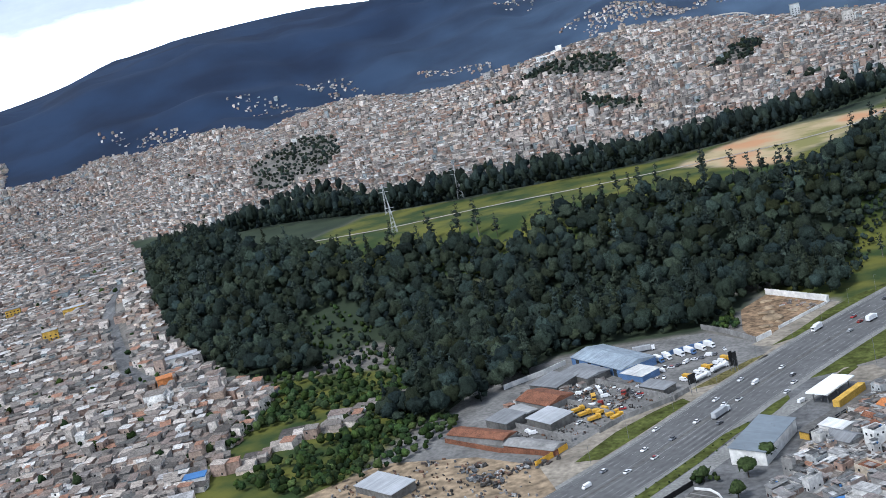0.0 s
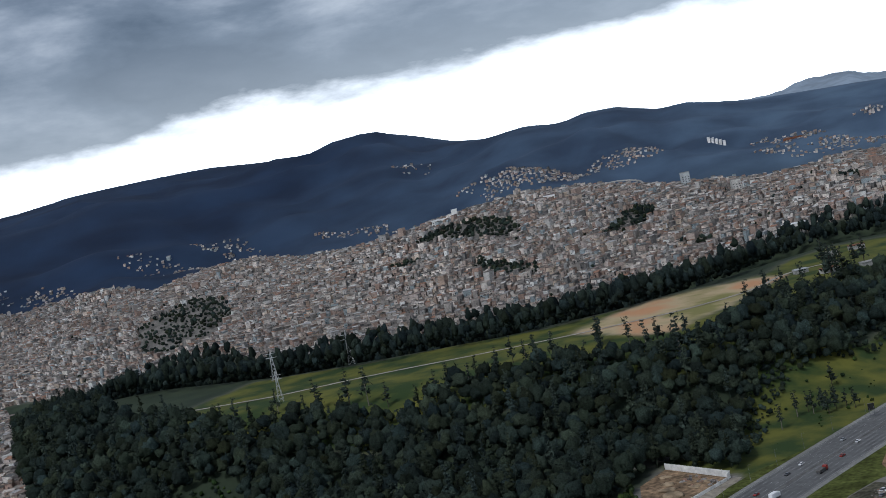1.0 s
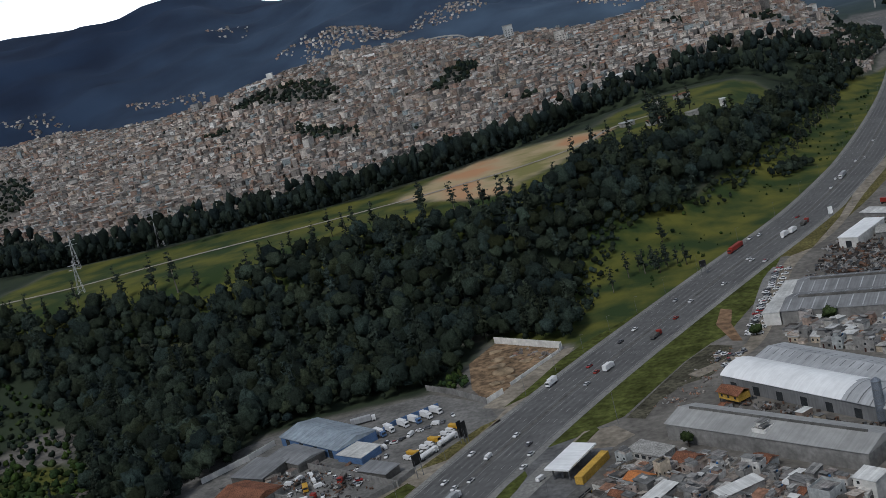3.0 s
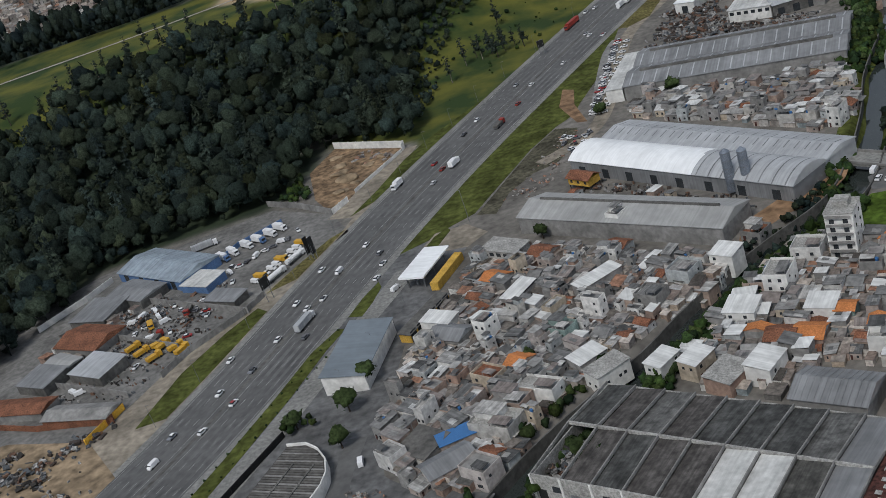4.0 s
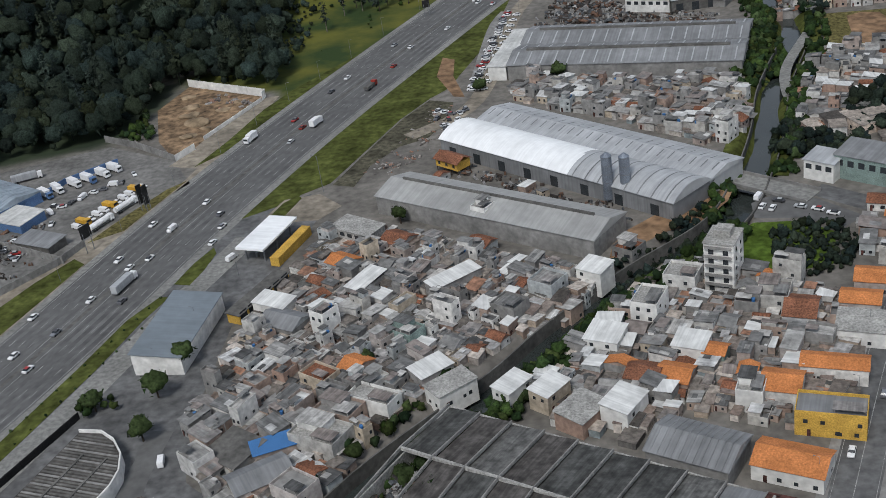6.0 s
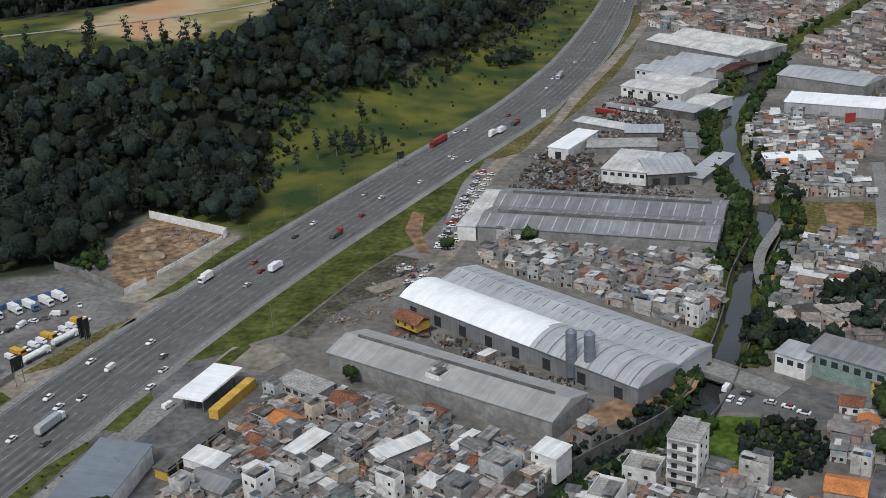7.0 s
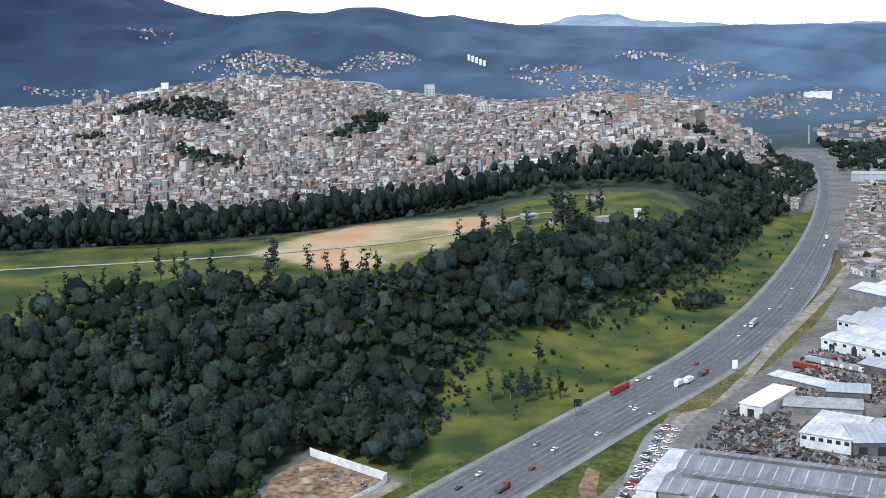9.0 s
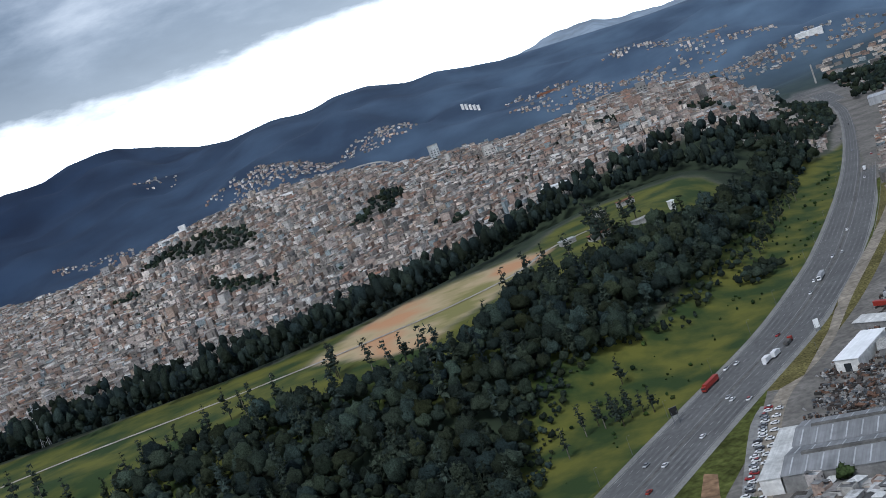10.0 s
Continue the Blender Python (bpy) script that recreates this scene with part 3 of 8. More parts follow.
# the pale ridges behind the nearer mountains, haze painted as their base colour
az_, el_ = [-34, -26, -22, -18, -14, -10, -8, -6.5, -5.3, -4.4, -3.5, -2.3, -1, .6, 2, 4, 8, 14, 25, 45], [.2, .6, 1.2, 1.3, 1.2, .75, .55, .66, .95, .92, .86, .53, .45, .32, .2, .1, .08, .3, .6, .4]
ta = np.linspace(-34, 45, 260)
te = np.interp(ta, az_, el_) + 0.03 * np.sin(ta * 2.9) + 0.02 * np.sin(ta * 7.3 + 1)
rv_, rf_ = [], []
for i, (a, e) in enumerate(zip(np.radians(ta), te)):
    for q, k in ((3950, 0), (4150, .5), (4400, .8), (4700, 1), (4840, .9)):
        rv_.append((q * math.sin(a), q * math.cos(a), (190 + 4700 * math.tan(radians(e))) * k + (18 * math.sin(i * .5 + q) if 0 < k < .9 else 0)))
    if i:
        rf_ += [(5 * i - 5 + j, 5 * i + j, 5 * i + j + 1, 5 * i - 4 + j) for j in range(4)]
tagged(new("backdrop", joined("far_ridge", rv_, rf_, material("haze_coloured_ridge", (0.25, 0.30, 0.36), 0.95, vary=0.15, scale=0.004, fine_scale=0.02, spec=0.0), True)),
       "mountain ridge in the far distance, coloured pale blue as haze", "mountains", kind="structure")


# ---- roads and water ----
def ribbon(name, line, offs, z, mat, label, category, step=9, drape=False, widths=None):
    """A strip along a line between two offsets (to the right); widths scales the offsets along the line's points."""
    pts = curve_points(line, step)
    vs, fs = [], []
    for i, p in enumerate(pts):
        a, b = pts[max(i - 1, 0)], pts[min(i + 1, len(pts) - 1)]
        d = (b - a).normalized()
        r = Vector((d.y, -d.x))
        k = 1.0 if widths is None else np.interp(i / (len(pts) - 1), np.linspace(0, 1, len(widths)), widths)
        for o in offs:
            q = p + r * o * k
            vs.append((q.x, q.y, z + (float(height(q.x, q.y)) if drape else 0.0)))
    m = len(offs)
    for i in range(len(pts) - 1):
        for j in range(m - 1):
            fs.append((i * m + j, i * m + j + 1, (i + 1) * m + j + 1, (i + 1) * m + j))
    ob = new(name, joined(name, vs, fs, mat))
    return tagged(ob, label, category, kind="structure")


HW_W = [1.0] * 7 + [0.95, 0.88, 0.8, 0.72, 0.68, 0.66, 0.66, 0.66, 0.66, 0.66, 0.66]
ribbon("road_verge", HIGHWAY, (-22, 22), 0.05, M["verge"], "pale concrete shoulders of the motorway", "road", widths=HW_W)
ribbon("road", HIGHWAY, (-18.5, 18.0), 0.10, M["asphalt"], "dark asphalt motorway with two carriageways", "road", widths=HW_W)

for off in (-16, -12.3, -8.5, -4.6, 4.4, 8.3, 12.1, 15.6):
    ribbon("lane_wear", HIGHWAY, (off - .95, off + .95), 0.106, M["lane_wear"], "darker worn wheel tracks of a lane", "road", widths=HW_W)


def dashes(name, line, offset, length, every, width, z, mat, widths=None, label="worn white lane marking on the motorway"):
    pts = curve_points(line, 2.0)
    cum = np.concatenate([[0], np.cumsum([(pts[i + 1] - pts[i]).length for i in range(len(pts) - 1)])])
    xs, ys = np.array([p.x for p in pts]), np.array([p.y for p in pts])
    vs, fs = [], []
    s = 0.0
    while s + length < cum[-1]:
        k = 1.0 if widths is None else np.interp(s / cum[-1], np.linspace(0, 1, len(widths)), widths)
        quad = []
        for u in (s, s + length):
            p = Vector((np.interp(u, cum, xs), np.interp(u, cum, ys)))
            q = Vector((np.interp(u + 1, cum, xs), np.interp(u + 1, cum, ys)))
            d = (q - p).normalized() if (q - p).length > 1e-6 else Vector((0, 1))
            r = Vector((d.y, -d.x))
            quad += [p + r * (offset * k - width / 2), p + r * (offset * k + width / 2)]
        b = len(vs)
        vs += [(q.x, q.y, z) for q in quad]
        fs.append((b, b + 1, b + 3, b + 2))
        s += every
    return tagged(new(name, joined(name, vs, fs, mat)), label, "marking", kind="stuff")


for off in (-14.2, -10.4, -6.6, 6.4, 10.2, 14.0):
    dashes("lane_marking", HIGHWAY, off, 4, 12, 0.22, 0.115, M["paint_line"], HW_W)
for off in (-17.6, -2.6, 2.4, 17.2):
    dashes("edge_line", HIGHWAY, off, 11.9, 12, 0.22, 0.115, M["paint_line"], HW_W)
ribbon("median_strip", HIGHWAY, (-0.9, 0.7), 0.13, M["dark_concrete"], "concrete median strip of the motorway", "road", widths=HW_W)

wv = ribbon("water", RIVER, (-9, 9), -3.9, M["water"], "dark slow river between concrete banks", "water")
for sgn, nm, wo in ((-1, "embankment", 5.4), (1, "embankment", 7.0)):
    pts = curve_points(RIVER[:12], 6)
    vs, fs = [], []
    for i, p in enumerate(pts):
        a, b = pts[max(i - 1, 0)], pts[min(i + 1, len(pts) - 1)]
        d = (b - a).normalized()
        r = Vector((d.y, -d.x)) * sgn
        for o, z in ((wo, -4.5), (wo, 0.9), (wo + .5, 0.9), (wo + .5, -0.5)):
            q = p + r * o
            vs.append((q.x, q.y, z))
    for i in range(len(pts) - 1):
        for j in range(3):
            fs.append((i * 4 + j, i * 4 + j + 1, (i + 1) * 4 + j + 1, (i + 1) * 4 + j))
    tagged(new(nm, joined(nm, vs, fs, M["dark_concrete"])), "stained concrete embankment wall of the river", "embankment", kind="structure")

for sgn in (-1, 1):
    pts = curve_points(RIVER[8:], 6)
    vs, fs = [], []
    for i, p in enumerate(pts):
        a, b = pts[max(i - 1, 0)], pts[min(i + 1, len(pts) - 1)]
        d = (b - a).normalized()
        r = Vector((d.y, -d.x)) * sgn
        for o, z in ((3.6 + .7 * math.sin(i * 1.1), -4.4), (5.4 + .6 * math.sin(i * .8 + 2), -2.6), (8.5, 0.2), (13, 0.12), (13.5, -.3)):
            q = p + r * o
            vs.append((q.x, q.y, z))
    for i in range(len(pts) - 1):
        for j in range(4):
            fs.append((i * 5 + j, i * 5 + j + 1, i * 5 + j + 6, i * 5 + j + 5))
    tagged(new("river_bank", joined("river_bank", vs, fs, M["grass"])), "overgrown green bank of the river", "bank", kind="structure")


def patch_of(name, pts, z, mat, label, category, thick=0.0):
    bm = bmesh.new()
    if thick:
        prism(bm, pts, z - thick, z)
    else:
        bm.faces.new([bm.verts.new((x, y, z)) for x, y in pts])
    bmesh.ops.recalc_face_normals(bm, faces=bm.faces)
    if not thick:
        for f in bm.faces:
            if f.normal.z < 0:
                f.normal_flip()
    return tagged(new(name, mesh_of(bm, mat, name)), label, category, kind="structure")


# ---- industrial buildings ----
def local(x, y, deg, z=0.0):
    return pose(x, y, z, 0, 0, deg)


def hall(name, x, y, deg, length, width, eave, ridge, roof_mat, wall_mat, label, shape="gable", seams=0, skylights=0, doors=0, windows=0, base=-0.5, category="warehouse",
         over=0.5, spans=1, roof_label="", lines=None, monitor=0):
    """A long hall: x, y its front left corner, length along deg, width to its left."""
    t = thing(name, local(x, y, deg), label, category)
    part("wall", boxes((0, length, 0, 0.3, base, eave), (0, length, width - 0.3, width, base, eave), (0, 0.3, 0.3, width - 0.3, base, eave),
                       (length - 0.3, length, 0.3, width - 0.3, base, eave)), wall_mat, t)
    w = width / spans
    for k in range(spans):
        a, b = k * w - (over if k == 0 else 0), (k + 1) * w + (over if k == spans - 1 else 0)
        if shape == "gable":
            top = [(a, eave), ((a + b) / 2, ridge), (b, eave)]
        elif shape == "arch":
            top = [(a + (b - a) * i / 10, eave + (ridge - eave) * math.sin(math.pi * i / 10) ** 0.8) for i in range(11)]
        else:
            top = [(a, eave), (b, ridge)]
        bm = bmesh.new()
        profile_x(bm, [(a, eave - 0.25)] + top + [(b, (eave if shape != "mono" else ridge) - 0.25)], -over, length + over)
        roof = part("roof", bm, roof_mat, t, roof_label)
        if shape == "mono" or shape == "gable":
            bm = bmesh.new()
            profile_x(bm, [(a + over + .2, eave - 0.2)] + [(min(max(q[0], a + over + .2), b - over - .2), q[1] - 0.15) for q in top] + [(b - over - .2, eave - .2)], 0.02, length - 0.02)
            part("gable_wall", bm, wall_mat, t)
        if seams:
            bm = bmesh.new()
            for i in range(seams + 1):
                sx = -over + (length + 2 * over) * i / seams
                for p, q in zip(top[:-1], top[1:]):
                    v = [bm.verts.new((sx - 0.12, p[0], p[1] + 0.03)), bm.verts.new((sx + 0.12, p[0], p[1] + 0.03)), bm.verts.new((sx + 0.12, q[0], q[1] + 0.03)),
                         bm.verts.new((sx - 0.12, q[0], q[1] + 0.03)), bm.verts.new((sx, p[0], p[1] + 0.18)), bm.verts.new((sx, q[0], q[1] + 0.18))]
                    bm.faces.new((v[0], v[4], v[5], v[3]))
                    bm.faces.new((v[4], v[1], v[2], v[5]))
            tagged(part("seams", bm, roof_mat, roof), kind="stuff")
        for i in range(skylights):
            sx = length * (i + 0.5) / skylights
            p, q = top[0], top[1] if shape != "arch" else top[5]
            bm = bmesh.new()
            mid = [(p[0] + (q[0] - p[0]) * u, p[1] + (q[1] - p[1]) * u + 0.06) for u in (0.15, 0.9)]
            v = [bm.verts.new((sx - 0.6, *mid[0])), bm.verts.new((sx + 0.6, *mid[0])), bm.verts.new((sx + 0.6, *mid[1])), bm.verts.new((sx - 0.6, *mid[1]))]
            bm.faces.new(v)
            part("skylight", bm, M["pale_concrete"], roof)
        if lines:
            count, mat, u0, u1, half = lines
            for i in range(count):
                sx = length * (i + 0.5) / count
                bm = bmesh.new()
                for p, q in zip(top[:-1], top[1:]):
                    if q[1] < p[1] and shape == "gable":
                        p, q = q, p
                    s, e = ((p[0] + (q[0] - p[0]) * u, p[1] + (q[1] - p[1]) * u + 0.05) for u in (u0, u1))
                    if s[0] > e[0]:
                        s, e = e, s
                    bm.faces.new([bm.verts.new(c) for c in ((sx - half, *s), (sx + half, *s), (sx + half, *e), (sx - half, *e))])
                part("roof_strip", bm, mat, roof)
        if monitor:
            part("ridge_vent", boxes((length * .06, length * .94, (a + b) / 2 - monitor, (a + b) / 2 + monitor, ridge - .2, ridge + .7)), M["dark_concrete"], roof)
    for i in range(doors):
        dx = length * (i + 0.5) / doors
        part("door", boxes((dx - 1.8, dx + 1.8, -0.06, -0.003, 0, 4.2)), M["dark_glass"], t)
    for i in range(windows):
        dx = length * (i + 0.5) / windows
        part("window", boxes((dx - 1.1, dx + 1.1, -0.05, -0.003, eave * 0.55, eave * 0.8)), M["dark_glass"], t)
    return t



# ---- houses ----
def walls_box(bm, x0, x1, y0, y1, z0, z1, t=.2):
    box(bm, x0, x1, y0, y0 + t, z0, z1)
    box(bm, x0, x1, y1 - t, y1, z0, z1)
    box(bm, x0, x0 + t, y0 + t, y1 - t, z0, z1)
    box(bm, x1 - t, x1, y0 + t, y1 - t, z0, z1)


def house(name, w, d, h, roof, label, wall_mat=None, roof_mat=None, base=-2.5, tank=False, wins=2, annex=0):
    """A town house: walls, roof, door, windows; annex: 1 a lean-to at its side, 2 a room on its roof, 3 an awning."""
    t = thing(name, Matrix.Identity(4), label, "house", "town houses")
    wm, rm = wall_mat or M["house_wall"], roof_mat or M["house_roof"]
    bm = bmesh.new()
    walls_box(bm, -w / 2, w / 2, -d / 2, d / 2, base, h + (.9 if roof == "slab" else 0))
    o = 0.35
    if roof == "slab":
        part("roof", boxes((-w / 2 + .2, w / 2 - .2, -d / 2 + .2, d / 2 - .2, h - .2, h)), rm, t)
    else:
        rb = bmesh.new()
        if roof == "mono":
            profile_x(rb, [(-d / 2 - o, h), (d / 2 + o, h + d * 0.10), (d / 2 + o, h + d * 0.10 + .15), (-d / 2 - o, h + .15)], -w / 2 - o, w / 2 + o)
            box(bm, -w / 2, w / 2, d / 2 - .2, d / 2, h, h + d * .09)
        else:
            profile_x(rb, [(-d / 2 - o, h), (0, h + d * .2), (d / 2 + o, h), (d / 2 + o, h + .15), (0, h + d * .2 + .18), (-d / 2 - o, h + .15)], -w / 2 - o, w / 2 + o)
        part("roof", rb, rm, t)
        if roof == "gable":
            gb = bmesh.new()
            profile_x(gb, [(-d / 2, h), (d / 2, h), (0, h + d * .19)], -w / 2 + .01, w / 2 - .01)
            part("gable_wall", gb, wm, t)
    part("wall", bm, wm, t)
    wb = bmesh.new()
    box(wb, w * .1, w * .1 + 1.0, -d / 2 - .06, -d / 2, .9, 1.9)
    pick = random.Random(int(w * 1000 + d * 77))
    for s in range(max(1, int(h / 2.8))):
        z = 1.5 + 2.9 * s
        for i in range(wins):
            x = (i + .5 + pick.uniform(-.12, .12)) / wins * w - w / 2
            for sg in (-1, 1):
                if pick.random() < .4:
                    continue
                box(wb, x - .55, x + .55, min(sg * (d / 2 + .06), sg * d / 2), max(sg * (d / 2 + .06), sg * d / 2), z - .55, z + .6)
        for y in (-d * .22, d * .2):
            for sg in (-1, 1):
                if pick.random() < .55:
                    continue
                box(wb, min(sg * (w / 2 + .06), sg * w / 2), max(sg * (w / 2 + .06), sg * w / 2), y - .45, y + .45, z - .4, z + .5)
    ob = part("glazing", wb, M["dark_glass"], t)
    tagged(ob, kind="stuff")
    part("door", boxes((-w * .3 - .45, -w * .3 + .45, -d / 2 - .08, -d / 2 - .003, 0, 2.1)), M["rust"], t)
    if roof == "slab":
        part("terrace_cover", boxes((w * .02, w / 2 - .3, -d / 2 + .3, d * pick.uniform(-.1, .2), h + 1.9, h + 2.0), (w * .05, w * .05 + .12, -d / 2 + .4, -d / 2 + .52, h, h + 1.9), (w / 2 - .5, w / 2 - .38, -d / 2 + .4, -d / 2 + .52, h, h + 1.9)), M["house_roof"], t)
    elif roof == "mono" and not roof_mat:
        x0, y0 = pick.uniform(-w * .45, 0), pick.uniform(-d * .45, 0)
        zz = h + (y0 + d / 2 + .35) / (d + .7) * d * .10 + .17
        pb = bmesh.new()
        profile_x(pb, [(y0, zz), (y0 + d * .4, zz + d * .4 * d * .10 / (d + .7)), (y0 + d * .4, zz + d * .4 * d * .10 / (d + .7) + .05), (y0, zz + .05)], x0, x0 + w * .4)
        part("roof_sheet", pb, M["house_roof"], t)
    if annex == 1:
        part("lean_to", boxes((w / 2, w / 2 + 2.4, -d * .4, d * .35, base, 2.4)), wm, t)
        part("lean_to_roof", boxes((w / 2 - .05, w / 2 + 2.8, -d * .4 - .3, d * .35 + .3, 2.4, 2.55)), M["house_roof"], t)
    elif annex == 2:
        part("roof_room", boxes((-w / 2 + .3, w * .1, -d * .1, d / 2 - .3, h, h + 2.4)), wm, t)
        part("roof_room_cover", boxes((-w / 2, w * .1 + .3, -d * .1 - .4, d / 2, h + 2.4, h + 2.55)), M["house_roof"], t)
    elif annex == 3:
        part("awning", boxes((-w / 2, w / 2, -d / 2 - 2.0, -d / 2 - .01, 2.3, 2.42)), M["house_roof"], t)
    if tank:
        tb = bmesh.new()
        tube(tb, (w * .25, d * .25, h), (w * .25, d * .25, h + 1.3), .6, .72, 10)
        part("water_tank", tb, M["blue_tank"], t)
    return t


PROTO, TAKEN = [], []


def protos():
    kinds = [("mono", 3.0, "low grey house with a fibre cement roof", None), ("slab", 5.8, "two-storey plastered house with a flat roof", None),
             ("mono", 5.5, "two-storey house with a sloping grey roof", None), ("gable", 3.1, "low house with a clay tile roof", "tile_red"),
             ("slab", 8.4, "three-storey brick house with a flat roof", None), ("gable", 3.1, "low house with a grey gable roof", None),
             ("slab", 5.7, "unfinished two-storey brick house", None), ("mono", 5.4, "narrow house with a white metal roof", "light_sheet"),
             ("gable", 5.4, "two-storey house with an orange tile roof", "tile_orange"), ("mono", 2.8, "low shack with a patched grey roof", None),
             ("mono", 5.7, "two-storey house with a dark roof", None), ("slab", 3.0, "low house with a concrete roof terrace", None)]
    r = random.Random(4)
    for rep in range(3):
        for i, (roof, h, lab, rm) in enumerate(kinds):
            w, d = r.uniform(5.2, 7.2), r.uniform(6.2, 9.0)
            an = r.choice((0, 1, 3)) if roof != "slab" else r.choice((0, 1, 2, 2))
            PROTO.append([house("house", w, d, h * r.uniform(.92, 1.05), roof, lab, None, M[rm] if rm else None, tank=(i in (1, 6) and rep == 0), annex=an), False, w, d])


protos()
WEIGHT = [11, 9, 8, 3, 2, 8, 8, 6, 1, 12, 6, 9]


def joined_houses(name, placed, rng, label):
    """Houses past those that can be counted, as one mesh with the paint of each in its colours."""
    order, packs = [M["joined_wall"], M["joined_roof"], M["dark_glass"], M["tile_red"], M["tile_orange"], M["light_sheet"], M["rust"], M["blue_tank"]], []
    swap = {M["house_wall"].name: 0, M["house_roof"].name: 1}
    vs, fs, mi, col, off = [], [], [], [], 0
    for p, m in placed:
        wall_c = rng.choice(WALLS)
        for ob in p.children:
            me = ob.data
            co = np.empty(len(me.vertices) * 3)
            me.vertices.foreach_get("co", co)
            co = co.reshape(-1, 3) @ np.array(m.to_3x3()).T + np.array(m.translation)
            mat = me.materials[0]
            k = swap.get(mat.name, order.index(mat) if mat in order else 0)
            c = wall_c if k == 0 else rng.choice(ROOFS)
            vs.append(co)
            fs += [tuple(v + off for v in f.vertices) for f in me.polygons]
            mi += [k] * len(me.polygons)
            col.append(np.tile((*c, 1.0), (len(co), 1)))
            off += len(co)
    me = bpy.data.meshes.new(name)
    me.from_pydata(np.concatenate(vs).tolist(), [], fs)
    for mat in order:
        me.materials.append(mat)
    me.polygons.foreach_set("material_index", mi)
    me.color_attributes.new("paint", "FLOAT_COLOR", "POINT").data.foreach_set("color", np.concatenate(col).ravel())
    return tagged(new(name, me), label, "houses", kind="stuff")


def town(poly, deg, pitch, seed, skip=0.06, weight=WEIGHT, keep_out=(), street=0, joined_as=""):
    """Houses in rows over a polygon of the plan."""
    rng = random.Random(seed)
    c, s = math.cos(radians(deg)), math.sin(radians(deg))
    us = [x * c + y * s for x, y in poly]
    vs = [-x * s + y * c for x, y in poly]
    spots = []
    v = min(vs)
    row = 0
    while v < max(vs):
        u = min(us) + rng.uniform(0, 3)
        while u < max(us):
            x, y = u * c - v * s, u * s + v * c
            if rng.random() > skip:
                spots.append((x + rng.uniform(-.7, .7), y + rng.uniform(-.7, .7)))
            u += pitch * rng.uniform(0.85, 1.15)
        row += 1
        v += pitch * 1.12 + (street if street and row % 3 == 0 else 0)
    spots = np.array(spots)
    ok = inside(spots[:, 0], spots[:, 1], poly)
    for k in keep_out:
        ok &= ~inside(spots[:, 0], spots[:, 1], k)
    spots = spots[ok]
    zs = height(spots[:, 0], spots[:, 1])
    placed = []
    for (x, y), z in zip(spots, zs):
        if any(math.hypot(x - a, y - c_) < r_ + 1.4 for a, c_, r_ in TAKEN):
            continue
        p = rng.choices(PROTO, list(weight) * (len(PROTO) // len(weight)))[0]
        m = local(x, y, deg + rng.choice((0, 90, 180, 270)) + rng.uniform(-7, 7), z) @ Matrix.Diagonal((rng.uniform(.62, 1.05), rng.uniform(.62, 1.0), rng.uniform(.72, 1.05), 1))
        if joined_as:
            placed.append((p[0], m))
        elif not p[1]:
            p[1] = True
            p[0].matrix_basis = m
        else:
            copy_thing(p[0], m)
    if placed:
        joined_houses(joined_as, placed, rng, "crowded small plastered and brick houses with grey roofs")


